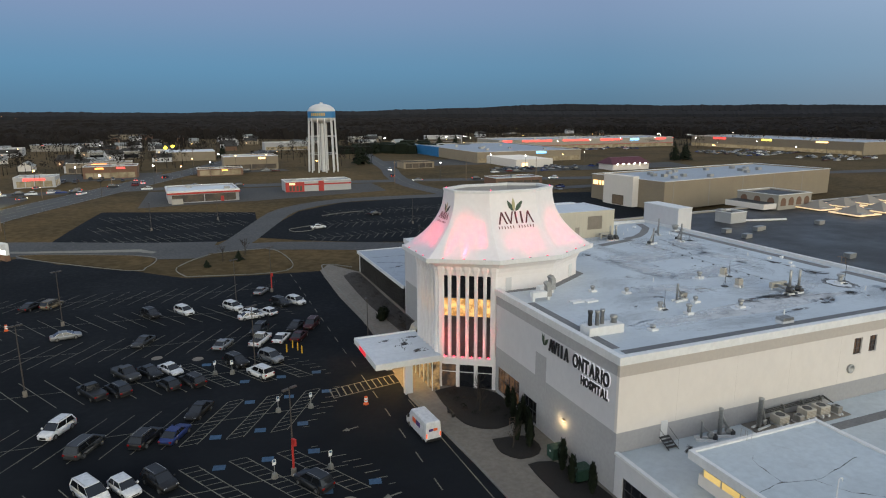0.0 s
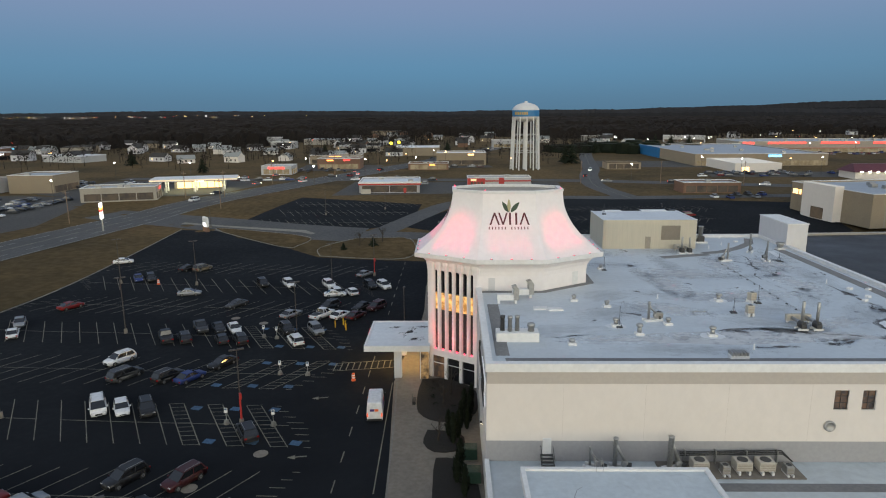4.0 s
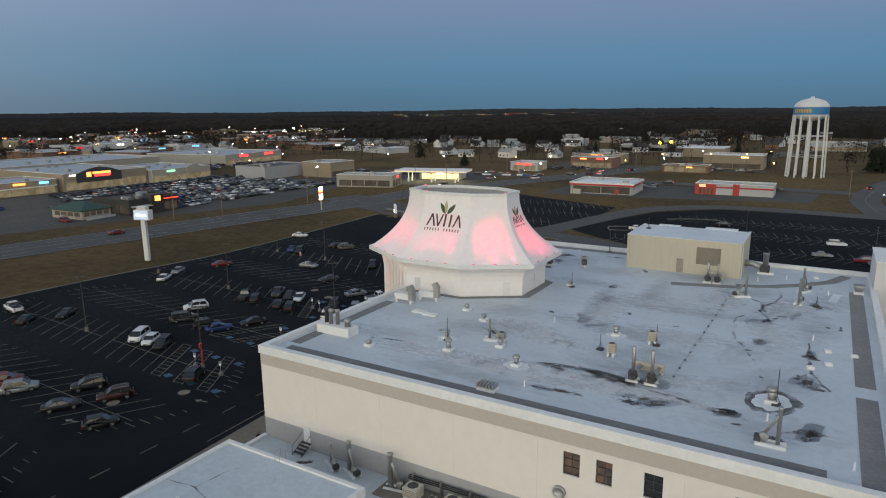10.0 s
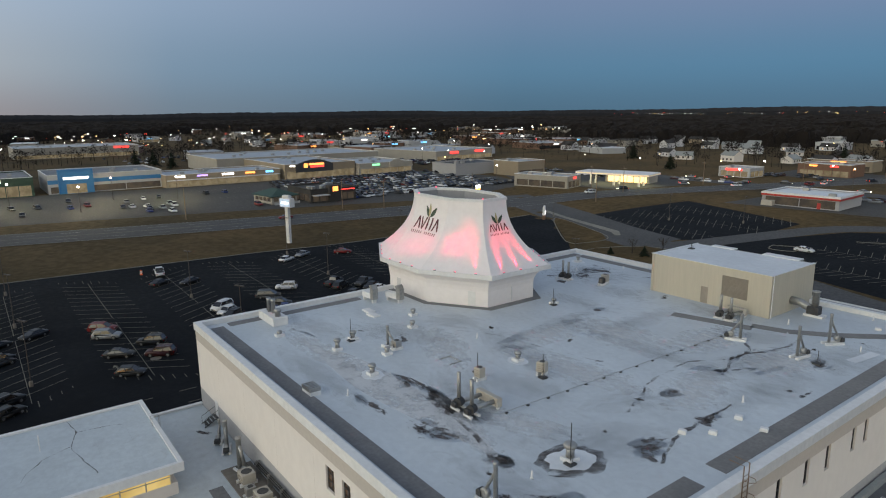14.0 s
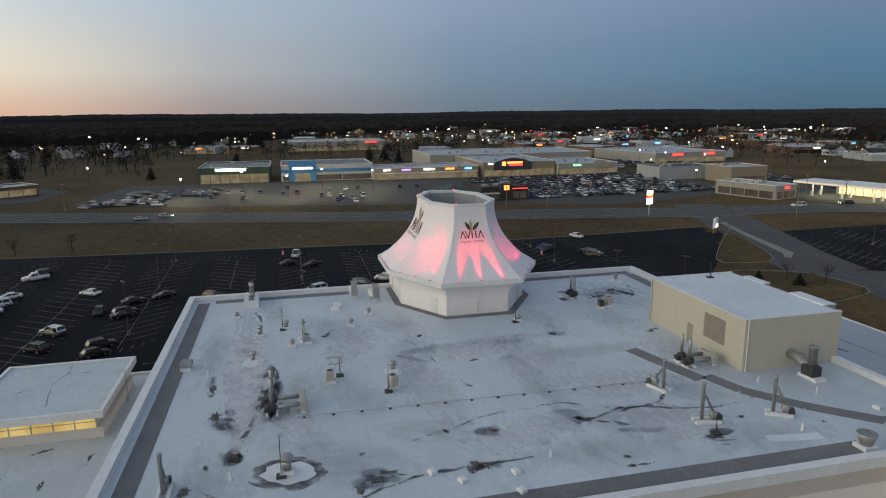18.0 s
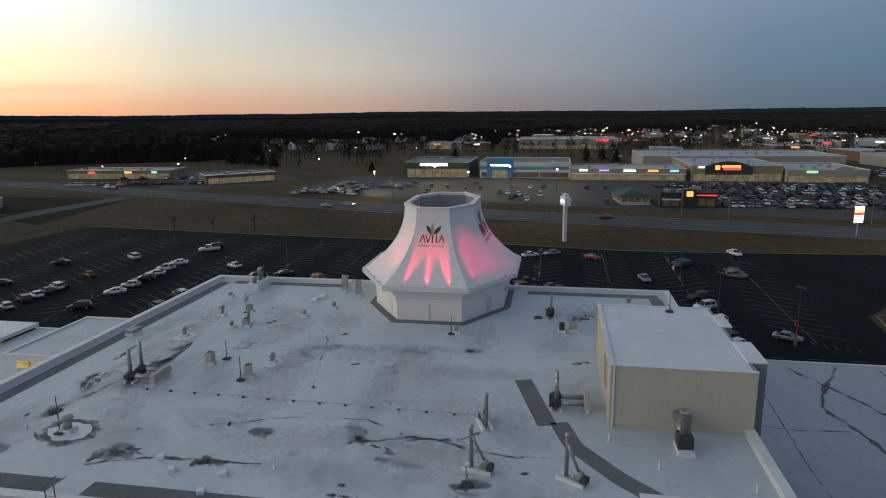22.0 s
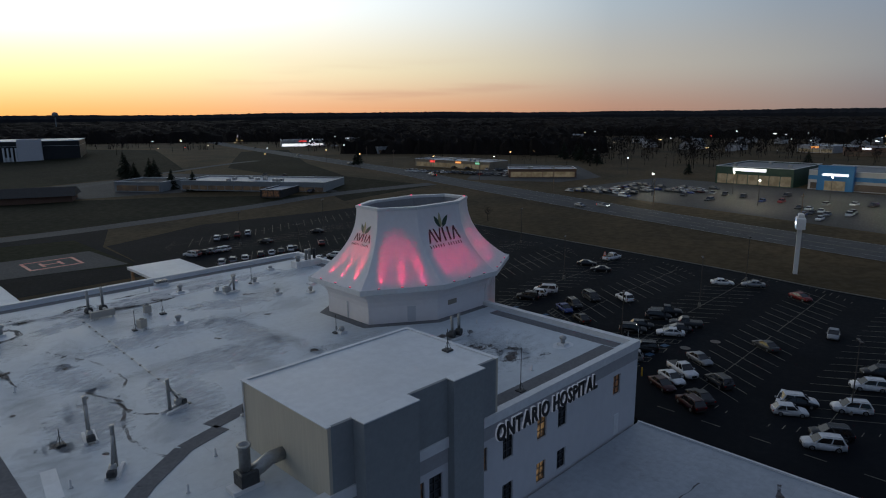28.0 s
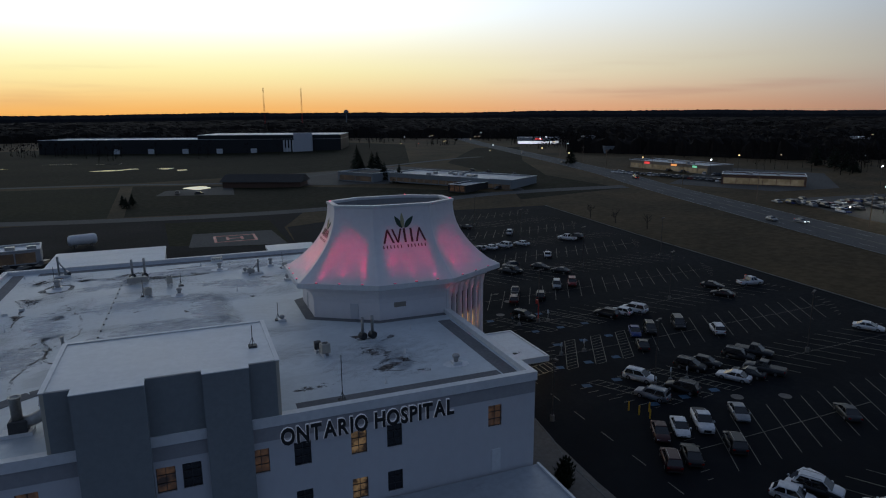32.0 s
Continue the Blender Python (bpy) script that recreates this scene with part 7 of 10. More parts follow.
part("cab", Geo().loft([[(1.6, -1.0, 0.35), (3.0, -0.95, 0.35), (3.0, 0.95, 0.35), (1.6, 1.0, 0.35)], [(1.6, -1.02, 1.2), (3.0, -0.95, 1.1), (3.0, 0.95, 1.1), (1.6, 1.02, 1.2)], [(1.6, -1.0, 1.4), (2.5, -0.9, 1.35), (2.5, 0.9, 1.35), (1.6, 1.0, 1.4)], [(1.5, -0.85, 2.5), (1.75, -0.8, 2.45), (1.75, 0.8, 2.45), (1.5, 0.85, 2.5)]]), PAINT["white"], van)
part("windscreen", Geo().loft([[(2.47, -0.85, 1.42), (2.55, -0.85, 1.42), (2.55, 0.85, 1.42), (2.47, 0.85, 1.42)], [(1.78, -0.75, 2.42), (1.86, -0.75, 2.42), (1.86, 0.75, 2.42), (1.78, 0.75, 2.42)]]), "car_glass", van)
MT["purple"] = surf("purple_vinyl", (0.06, 0.02, 0.16), (0.05, 0.018, 0.13), 0.5, bump=0)
MT["orange"] = surf("orange_vinyl", (0.75, 0.12, 0.02), (0.65, 0.1, 0.02), 0.5, bump=0)
for s in (-1, 1):
    part("side_bar", Geo().box(-1.3, -0.1, min(s * 1.0, s * 1.04), max(s * 1.0, s * 1.04), 1.35, 1.95), "purple", van, "plain purple bar")
    part("side_bar", Geo().box(0.0, 0.9, min(s * 1.0, s * 1.04), max(s * 1.0, s * 1.04), 1.35, 1.95), "orange", van, "plain orange bar")
    part("tail_light", Geo().box(-3.03, -2.98, min(s * 0.82, s * 0.97), max(s * 0.82, s * 0.97), 0.8, 1.3), glow("van_tail", (1, 0.1, 0.03), 1.5), van)
    part("mirror", Geo().box(1.9, 2.05, min(s * 1.0, s * 1.25), max(s * 1.0, s * 1.25), 1.4, 1.8), "black", van)
part("rear_bar", Geo().box(-3.05, -3.0, 0.05, 0.6, 1.55, 1.85), "purple", van), part("rear_bar", Geo().box(-3.05, -3.0, -0.5, 0.0, 1.55, 1.85), "orange", van)
part("bumper", Geo().box(-3.12, -2.95, -0.95, 0.95, 0.3, 0.55), "black", van)
for x in (-1.9, 2.0):
    for s in (-1, 1):
        w_ob = part("wheel", wheel_geo(0.36, 0.24), "tyre", van)
        w_ob.location = (x, s * 0.88, 0.36)
        part("rim", rim_geo(0.36, 0.24), "rim", w_ob)


# the crowded far lots: hundreds of small parked cars
def car_crowd(spots, seed):
    rnd = random.Random(seed)
    sets = {k: Geo() for k in ("white", "dark", "grey", "silver", "maroon", "blue")}
    cabins = Geo()
    for x, y, turn in spots:
        key = rnd.choice(("white", "white", "dark", "dark", "dark", "grey", "grey", "silver", "silver", "maroon", "blue"))
        h, w, H = rnd.uniform(2.2, 2.5), rnd.uniform(0.88, 0.98), rnd.uniform(1.42, 1.75)
        m = Matrix.Translation((x, y, land(x, y) + 0.08)) @ pose(0, 0, 0, 0, 0, turn)
        b = Geo().loft([[(-h, -w, 0.25), (h, -w * 0.9, 0.3), (h, w * 0.9, 0.3), (-h, w, 0.25)], [(-h, -w, 0.85), (h, -w * 0.88, 0.7), (h, w * 0.88, 0.7), (-h, w, 0.85)], [(-h + 0.1, -w * 0.9, 0.98), (h * 0.6, -w * 0.88, 0.92), (h * 0.6, w * 0.88, 0.92), (-h + 0.1, w * 0.9, 0.98)]])
        b.box(-h * 0.62, h * 0.08, -w * 0.72, w * 0.72, H - 0.06, H)
        c = Geo().loft([[(-h * 0.85, -w * 0.88, 0.95), (h * 0.5, -w * 0.86, 0.9), (h * 0.5, w * 0.86, 0.9), (-h * 0.85, w * 0.88, 0.95)], [(-h * 0.64, -w * 0.73, H - 0.06), (h * 0.1, -w * 0.73, H - 0.06), (h * 0.1, w * 0.73, H - 0.06), (-h * 0.64, w * 0.73, H - 0.06)]])
        for src, dst in ((b, sets[key]), (c, cabins)):
            n = len(dst.v)
            dst.v += [tuple(m @ Vector(v)) for v in src.v]
            dst.f += [tuple(i + n for i in f) for f in src.f]
    for k, g in sets.items():
        if g.v:
            solid("far_parked_cars", g, PAINT[k], k + " cars crowding the far lots", "cars", kind="stuff")
    solid("far_car_windows", cabins, "car_glass", "dark windows of cars in the far lots", "cars", kind="stuff")


rnd = random.Random(404)
spots = []
for x0 in (-121, -130, -146, -162, -178, -194):
    for i in range(36):
        if rnd.random() < 0.62:
            spots.append((x0 + rnd.uniform(-0.5, 0.5) - (4.2 if x0 in (-130, -146, -162, -178) else 0), 150 + 2.75 * i, rnd.choice((0, 180))))
for cx, cy, wx, wy, n, turn in ((-170, 4, 14, 10, 26, 75), (-178, 22, 12, 8, 18, 80), (-150, 88, 20, 12, 8, 0), (-120, 306, 18, 6, 16, 90), (-150, 300, 10, 14, 14, 0), (-250, 262, 24, 20, 40, 0), (-262, 300, 20, 24, 34, 90), (-60, 318, 16, 3, 8, 15), (10, 300, 14, 3, 7, 0),
                                (60, 306, 14, 3, 6, 0), (-44, 372, 14, 8, 14, 90), (30, 398, 20, 8, 16, 0), (200, 345, 26, 7, 22, 90), (250, 345, 12, 5, 9, 90), (330, 500, 60, 12, 46, 90), (430, 400, 40, 30, 60, 0), (440, 330, 30, 20, 30, 0),
                                (150, 250, 14, 5, 10, 90), (-200, -120, 5, 24, 12, 5), (-300, -440, 24, 14, 30, 60), (-100, -180, 5, 24, 8, 35), (-420, 180, 40, 60, 40, 0), (-480, 330, 60, 40, 40, 90)):
    for i in range(n):
        spots.append((cx + round(rnd.uniform(-wx, wx) / 5.4) * 5.4, cy + rnd.uniform(-wy, wy), turn + rnd.choice((0, 180)) + rnd.uniform(-3, 3)))
kept = []
for s in spots:
    if all(math.dist(s[:2], q[:2]) > 2.6 for q in kept):
        kept.append(s)
car_crowd(kept, 12)


# ---- signs on the hospital ----
def letter_mesh(ch, size, depth, fat=0.0):
    cu = bpy.data.curves.new("letter", "FONT")
    cu.body, cu.size, cu.extrude, cu.offset = ch, size, depth / 2, fat
    cu.resolution_u = 3
    ob = bpy.data.objects.new("letter", cu)
    scene.collection.objects.link(ob)
    bpy.context.view_layer.update()
    me = bpy.data.meshes.new_from_object(ob.evaluated_get(bpy.context.evaluated_depsgraph_get()))
    bpy.data.objects.remove(ob)
    bpy.data.curves.remove(cu)
    return me


LETTERS = {}


def sign_word(parent, word, size, m, face, back, width, gap=0.1):
    """Raised letters along the local x axis of m, upright in its y, spread to a width."""
    run, x = [], 0.0
    for ch in word:
        if ch == " ":
            x += size * 0.32
            continue
        key = (ch, size)
        if key not in LETTERS:
            LETTERS[key] = (letter_mesh(ch, size, 0.12, 0.03 * size), letter_mesh(ch, size, 0.14, 0.055 * size))
            for me, mat in zip(LETTERS[key], (face, back)):
                me.materials.clear()
                me.materials.append(MT[mat])
        xs = [v.co.x for v in LETTERS[key][0].vertices]
        run.append((key, x - min(xs)))
        x += max(xs) - min(xs) + gap * size
    k = width / (x - gap * size)
    for key, px in run:
        ob = new("letter", LETTERS[key][0])
        ob.parent = parent
        ob.matrix_basis = m @ Matrix.Diagonal((k, 1, 1, 1)) @ Matrix.Translation((px, 0, 0.2))
        bk = new("letter_back", LETTERS[key][1])
        bk.parent = ob
        bk.location = (0, 0, -0.11)


MT["sign_black"] = surf("black_sign_face", (0.012, 0.012, 0.013), (0.018, 0.018, 0.02), 0.5, bump=0)
# white letter sides, given a faint glow of their own to look brighter
MT["sign_halo"] = glow("sign_halo", (0.85, 0.85, 0.88), 0.22)


def leaf_shapes(parent, m, s, dark="logo_green", pale="logo_gold", lift=0.02):
    """Three plain leaves, s high."""
    def leaf(cx, tilt, h, w, mat):
        n = 9
        pts = []
        for i in range(n):
            u = i / (n - 1)
            pts.append((w * math.sin(math.pi * u) * (1 - 0.35 * u), h * u))
        for i in range(n - 2, 0, -1):
            u = i / (n - 1)
            pts.append((-w * math.sin(math.pi * u) * (1 - 0.35 * u), h * u))
        g = Geo().prism(pts, 0, 0.02)
        g.moved(m @ Matrix.Translation((cx, 0, lift)) @ pose(0, 0, 0, 0, 0, tilt))
        part("leaf", g, mat, parent)
    leaf(0.06 * s, 18, s * 0.95, s * 0.2, dark), leaf(0.12 * s, -38, s * 0.95, s * 0.2, dark)
    lift += 0.025
    leaf(0.02 * s, -4, s * 1.0, s * 0.1, pale)


def brand_shapes(parent, m, w, h, mat, lift=0.02):
    """The brand word as plain wedges and bars, w wide and h high."""
    for k, (x0, x1, kind) in enumerate([(0.0, 0.24, "up"), (0.21, 0.43, "down"), (0.47, 0.53, "bar"), (0.635, 0.695, "bar"), (0.78, 1.0, "up")]):
        a, b = x0 * w, x1 * w
        c, q = (a + b) / 2, (b - a) * 0.28
        if kind == "up":
            shapes = [[(a, 0), (a + q, 0), (c, h * 0.74), (b - q, 0), (b, 0), (c + q * 0.4, h), (c - q * 0.4, h)]]
        elif kind == "down":
            shapes = [[(c - q * 0.4, 0), (c + q * 0.4, 0), (b, h), (b - q, h), (c, h * 0.26), (a + q, h), (a, h)]]
        elif kind == "bar":
            shapes = [[(a, 0), (b, 0), (b, h), (a, h)]]
        for s in shapes:
            part("sign_shape", Geo().prism(s, 0, 0.12).moved(m @ Matrix.Translation((0, 0, lift + 0.002 * k))), mat, parent)


# west wall: leaves, brand shapes, then the words in raised letters
sg = thing("wall_sign", "black raised letters on the white west wall", "sign", (0, 0, 0))
mw = Matrix.Translation((X0 - 0.02, 64.0, 11.3)) @ Matrix(((0, 0, -1, 0), (-1, 0, 0, 0), (0, 1, 0, 0), (0, 0, 0, 1)))
leaf_shapes(sg, mw @ Matrix.Translation((0.8, 0.1, 0)), 1.5, "logo_green", "logo_green")
brand_shapes(sg, mw @ Matrix.Translation((2.3, 0.0, 0.15)), 4.2, 1.5, "sign_black")
sign_word(sg, "ONTARIO", 2.1, mw @ Matrix.Translation((7.3, 0.0, 0)), "sign_black", "sign_halo", 6.6)
sign_word(sg, "HOSPITAL", 1.4, mw @ Matrix.Translation((9.0, -1.45, 0)), "sign_black", "sign_halo", 4.8)
# north wall
sg2 = thing("wall_sign", "black raised letters along the top of the north wall", "sign", (0, 0, 0))
mn = Matrix.Translation((61.9, Y1 + 0.02, 12.55)) @ Matrix(((-1, 0, 0, 0), (0, 0, 1, 0), (0, 1, 0, 0), (0, 0, 0, 1)))
sign_word(sg2, "ONTARIO HOSPITAL", 2.0, mn @ Matrix.Translation((-0.35, -0.1, 0)), "sign_black", "sign_halo", 15.3)
# the crown's emblem on four of its faces, following the curve of the panels
def crown_chart(j):
    """Maps (across, up along the slope, off the face) on crown panel j to the place in the world."""
    rows, run, last = [], 0.0, None
    for i in range(81):
        v = i / 80
        r = ring_at((1 - v) ** 2.3, SK + (RIM - SK) * v)
        p, q = Vector(r[j]), Vector(r[(j + 1) % 8])
        mid = (p + q) / 2
        run += (mid - last).length if last is not None else 0.0
        rows.append((run, mid))
        last = mid
    r = ring_at(0, RIM)
    ex = (Vector(r[(j + 1) % 8]) - Vector(r[j])).normalized()

    def place(x, y, off):
        k = max(1, min(79, next((i for i, w in enumerate(rows) if w[0] > y), 79)))
        (y0, a), (y1, b) = rows[k - 1], rows[k]
        ey = (b - a).normalized()
        return tuple(a.lerp(b, (y - y0) / (y1 - y0)) + ex * x + ex.cross(ey) * off)
    return place, next(w[0] for w in rows if w[1].z > 23.55)


def wrap_shape(name, pts, place, mat, parent, off, thick=0.03):
    fine = []
    for i, p in enumerate(pts):
        q = pts[(i + 1) % len(pts)]
        n = max(1, int(math.dist(p, q) / 0.3))
        fine += [(p[0] + (q[0] - p[0]) * k / n, p[1] + (q[1] - p[1]) * k / n) for k in range(n)]
    part(name, Geo().loft([[place(x, y, off) for x, y in fine], [place(x, y, off + thick) for x, y in fine]]), mat, parent)


def leaf_outline(cx, cy, tilt, h, w):
    right = [(w * math.sin(math.pi * i / 8) ** 0.8 * (1 - 0.35 * i / 8), h * i / 8) for i in range(9)]
    pts = right + [(-x, y) for x, y in reversed(right[1:-1])]
    c, n = math.cos(radians(tilt)), math.sin(radians(tilt))
    return [(cx + x * c - y * n, cy + x * n + y * c) for x, y in pts]


for j in (0, 2, 4, 6):
    emblem = thing("crown_emblem", "dark leaf emblem with plain wedges on the crown", "emblem", (0, 0, 0), group="crown emblems")
    place, y0 = crown_chart(j)
    w, h, lf, hb = (5.6, 1.8, 1.95, 0.42) if j in (2, 6) else (3.15, 1.0, 1.5, 0.27)
    y0 -= 0.35 if j in (2, 6) else -0.1
    for cx, tilt, hh, ww, mat, off in ((-0.05, 30, 0.92, 0.19, "logo_green", 0.02), (0.1, -40, 0.98, 0.2, "logo_green", 0.024), (0.0, 2, 1.0, 0.15, "logo_gold", 0.05)):
        wrap_shape("leaf", leaf_outline(cx * lf, y0 + h * 1.02, tilt, lf * hh, lf * ww), place, mat, emblem, off, 0.02)
    for k, (x0, x1, kind) in enumerate([(0.0, 0.26, "up"), (0.22, 0.46, "down"), (0.49, 0.54, "bar"), (0.645, 0.695, "bar"), (0.75, 1.0, "up")]):
        a, b = (x0 - 0.5) * w, (x1 - 0.5) * w
        c, q = (a + b) / 2, (b - a) * 0.17
        pts = [(a, 0), (b, 0), (b, h), (a, h)]
        if kind == "up":
            pts = [(a, 0), (a + q, 0), (c, h * 0.78), (b - q, 0), (b, 0), (c + q * 0.45, h), (c - q * 0.45, h)]
        elif kind == "down":
            pts = [(c - q * 0.45, 0), (c + q * 0.45, 0), (b, h), (b - q, h), (c, h * 0.22), (a + q, h), (a, h)]
        wrap_shape("sign_shape", [(x, y0 + y) for x, y in pts], place, "logo_maroon", emblem, 0.02 + 0.002 * k)
    step = w * 1.04 / 13
    for k in range(13):
        if k == 6:
            continue
        x = -w * 0.52 + k * step
        wrap_shape("sign_bar", [(x, y0 - 0.28 - hb), (x + step * 0.3, y0 - 0.28 - hb), (x + step * 0.3, y0 - 0.28), (x, y0 - 0.28)], place, "logo_maroon", emblem, 0.02, 0.015)

# ---- beds, shrubs and small things along the west walk ----
def bed(name, pts, label):
    line = smooth_line(pts + [pts[0]], 1.0)[:-1]
    return solid(name, Geo().prism(line, 0.1, 0.26), "bank" if "shrubs" in label else "mulch", label, "planting bed", kind="structure")


bed("planting_bed_1", [(30.6, 79.0), (30.2, 74.0), (30.6, 68.5), (33.0, 66.0), (36.0, 66.3), (38.2, 68.5), (38.3, 75.0), (34.5, 79.2)], "dark mulch bed before the entrance tower")
bed("planting_bed_2", [(32.0, 63.6), (31.6, 60.5), (33.0, 58.4), (35.5, 58.6), (36.6, 60.5), (35.8, 63.0)], "dark mulch bed on the walk")
bed("planting_bed_3", [(33.2, 57.0), (33.0, 53.0), (33.6, 45.0), (37.6, 45.0), (37.8, 52.0), (36.0, 56.6)], "dark mulch bed by the wall")
bed("planting_bed_4", [(34.0, 148.0), (33.4, 130.0), (33.6, 116.0), (35.0, 98.0), (37.8, 98.0), (38.0, 130.0), (38.0, 150.0)], "dark mulch bed with low shrubs along the north wing")


def cypress(x, y, h, r, seed, at_z=0.25):
    """A columnar evergreen of many small upright tufts."""
    rnd = random.Random(seed)
    t = thing("columnar_evergreen", "dark narrow evergreen in a mulch bed", "tree", (x, y, at_z), rnd.uniform(0, 360), "evergreens on the walk")
    part("trunk", Geo().turn(0, 0, [(0, 0.09), (h * 0.5, 0.05), (h * 0.9, 0.02)], 6), "bark", t)
    g = Geo()
    for i in range(150):
        u = rnd.random()
        a = rnd.uniform(0, 6.28)
        rr = r * math.sin(math.pi * (0.12 + 0.86 * u)) ** 0.7 * rnd.uniform(0.6, 1.05)
        z = 0.15 + u * h * 0.93
        p = Vector((rr * math.cos(a), rr * math.sin(a), z))
        q = p + Vector((math.cos(a) * 0.12, math.sin(a) * 0.12, rnd.uniform(0.25, 0.5)))
        s = Vector((-math.sin(a), math.cos(a), 0)) * rnd.uniform(0.08, 0.16)
        g.add([p - s, p + s, q], [(0, 1, 2)])
        g.add([p * 0.8 + Vector((0, 0, z * 0.2)) - s * 1.3, q, p * 0.8 + Vector((0, 0, z * 0.2)) + s * 1.3], [(0, 1, 2)])
    g.turn(0, 0, [(0.1, r * 0.4), (h * 0.35, r * 0.72), (h * 0.7, r * 0.5), (h * 0.97, 0.03)], 7)
    part("foliage", g, "conifer", t)


def bare_tree(x, y, h, seed, name="bare_tree", label="small leafless tree beside the lot", z=None, twigs=70, group="bare trees"):
    """A leafless tree: trunk, forking limbs and many fine twigs."""
    rnd = random.Random(seed)
    t = thing(name, label, "tree", (x, y, land(x, y) if z is None else z), 0, group)
    part("trunk", Geo().tube([(0, 0, -0.1), (0.03 * h, 0, h * 0.25), (0.02 * h, 0.02 * h, h * 0.55), (0.03 * h, 0.01 * h, h * 0.85)], 0.03 * h, 7, 0.008 * h), "bark", t)
    g, tw = Geo(), Geo()
    for i in range(11):
        a, z0 = rnd.uniform(0, 6.28), h * rnd.uniform(0.25, 0.65)
        L = h * rnd.uniform(0.25, 0.42)
        p0 = Vector((0.02 * h, 0.01 * h, z0))
        p2 = p0 + Vector((math.cos(a) * L * 0.75, math.sin(a) * L * 0.75, L * rnd.uniform(0.5, 0.95)))
        p1 = p0.lerp(p2, 0.5) + Vector((0, 0, -0.04 * h))
        g.tube([p0, p1, p2], 0.011 * h, 5, 0.004 * h)
        for k in range(twigs // 11):
            q = p0.lerp(p2, rnd.uniform(0.35, 1.0))
            e = q + Vector((rnd.uniform(-1, 1), rnd.uniform(-1, 1), rnd.uniform(0.1, 1.1))) * h * 0.13
            tw.tube([q, q.lerp(e, 0.5) + Vector((0, 0, 0.01 * h)), e], 0.0035 * h, 3, 0.001 * h)
    part("limbs", g, "bark", t), part("twigs", tw, "bark", t)


for i, (x, y, h, r) in enumerate([(37.2, 65.6, 3.6, 0.5), (36.6, 67.0, 3.9, 0.5), (37.5, 68.8, 3.4, 0.45), (36.2, 64.7, 3.3, 0.45), (35.8, 61.6, 3.6, 0.5), (35.2, 60.3, 3.9, 0.55), (34.6, 62.2, 3.2, 0.45), (36.0, 54.5, 3.8, 0.5), (35.6, 52.0, 3.2, 0.5), (36.4, 49.5, 3.4, 0.5), (37.6, 70.4, 3.0, 0.4), (36.9, 63.8, 3.0, 0.4)]):
    cypress(x, y, h, r, 40 + i)
bare_tree(33.8, 71.0, 4.2, 5, z=0.2), bare_tree(33.4, 61.0, 3.6, 6, z=0.2), bare_tree(34.8, 73.8, 4.6, 8, z=0.2), bare_tree(-63.5, -24, 5.5, 12), bare_tree(-64.2, -10.5, 5.5, 13), bare_tree(-66.1, 3, 5.8, 14), bare_tree(8, 172, 5, 15), bare_tree(14, 177, 5.5, 16), bare_tree(34, 102, 4.0, 17, z=0.2)
rnd = random.Random(21)
for i in range(46):
    if i < 22:
        x, y = rnd.uniform(31.2, 37.4), rnd.uniform(67.5, 78.3)
    else:
        x, y = rnd.uniform(34.4, 37.2), rnd.uniform(99, 148)
    r = rnd.uniform(0.28, 0.6)
    g = Geo()
    for k in range(60):
        a, b = rnd.uniform(0, 6.28), rnd.uniform(0, 1.4)
        p = Vector((r * math.cos(a) * math.cos(b), r * math.sin(a) * math.cos(b), 0.05 + r * 0.9 * math.sin(b)))
        s = Vector((rnd.uniform(-1, 1), rnd.uniform(-1, 1), rnd.uniform(-0.3, 1))) * 0.13
        q = Vector((rnd.uniform(-1, 1), rnd.uniform(-1, 1), rnd.uniform(-0.3, 1))) * 0.13
        g.add([p, p + s, p + q], [(0, 1, 2)])
    solid("shrub", g, "bark" if i % 3 else "conifer", "low winter shrub in a mulch bed", "shrub", (x, y, 0.26), 0, "shrubs in the beds")
bench = thing("bench", "dark metal bench at the edge of the walk", "bench", (29.9, 71.4, 0.16), 90)
part("seat", Geo().box(-0.8, 0.8, -0.22, 0.22, 0.42, 0.47), "black", bench), part("backrest", Geo().box(-0.8, 0.8, 0.2, 0.25, 0.5, 0.9), "black", bench)
for s in (-0.7, 0.7):
    part("leg", Geo().box(s - 0.03, s + 0.03, -0.2, 0.22, 0, 0.42), "black", bench)
for x, y, w, d, h in ((37.0, 57.2, 1.8, 1.4, 1.5), (37.2, 52.6, 1.9, 1.6, 1.4)):
    t = thing("utility_cabinet", "green utility cabinet on a concrete pad", "cabinet", (x, y, 0.16), 0, "utility cabinets")
    part("pad", Geo().box(-w / 2 - 0.2, w / 2 + 0.2, -d / 2 - 0.2, d / 2 + 0.2, 0, 0.1), "concrete", t)
    part("body", Geo().cbox(-w / 2, w / 2, -d / 2, d / 2, 0.1, h, 0.08), "green", t)
    part("door", Geo().box(-w / 2 - 0.02, -w / 2, -d / 2 + 0.1, d / 2 - 0.1, 0.2, h - 0.15), "green", t)
    part("label_plate", Geo().box(-w / 2 - 0.03, -w / 2 - 0.02, -0.15, 0.1, h * 0.6, h * 0.75), "white_trim", t)
rail = thing("walk_railing", "low rusty railing beside a side door", "railing", (35.6, 66.0, 0.16))
for i in range(5):
    part("post", Geo().tube([(i * 0.65, 0, 0), (i * 0.65, 0, 1.0)], 0.03, 6), "wood", rail)
for z in (0.5, 1.0):
    part("rail", Geo().tube([(0, 0, z), (2.6, 0, z)], 0.025, 6), "wood", rail)
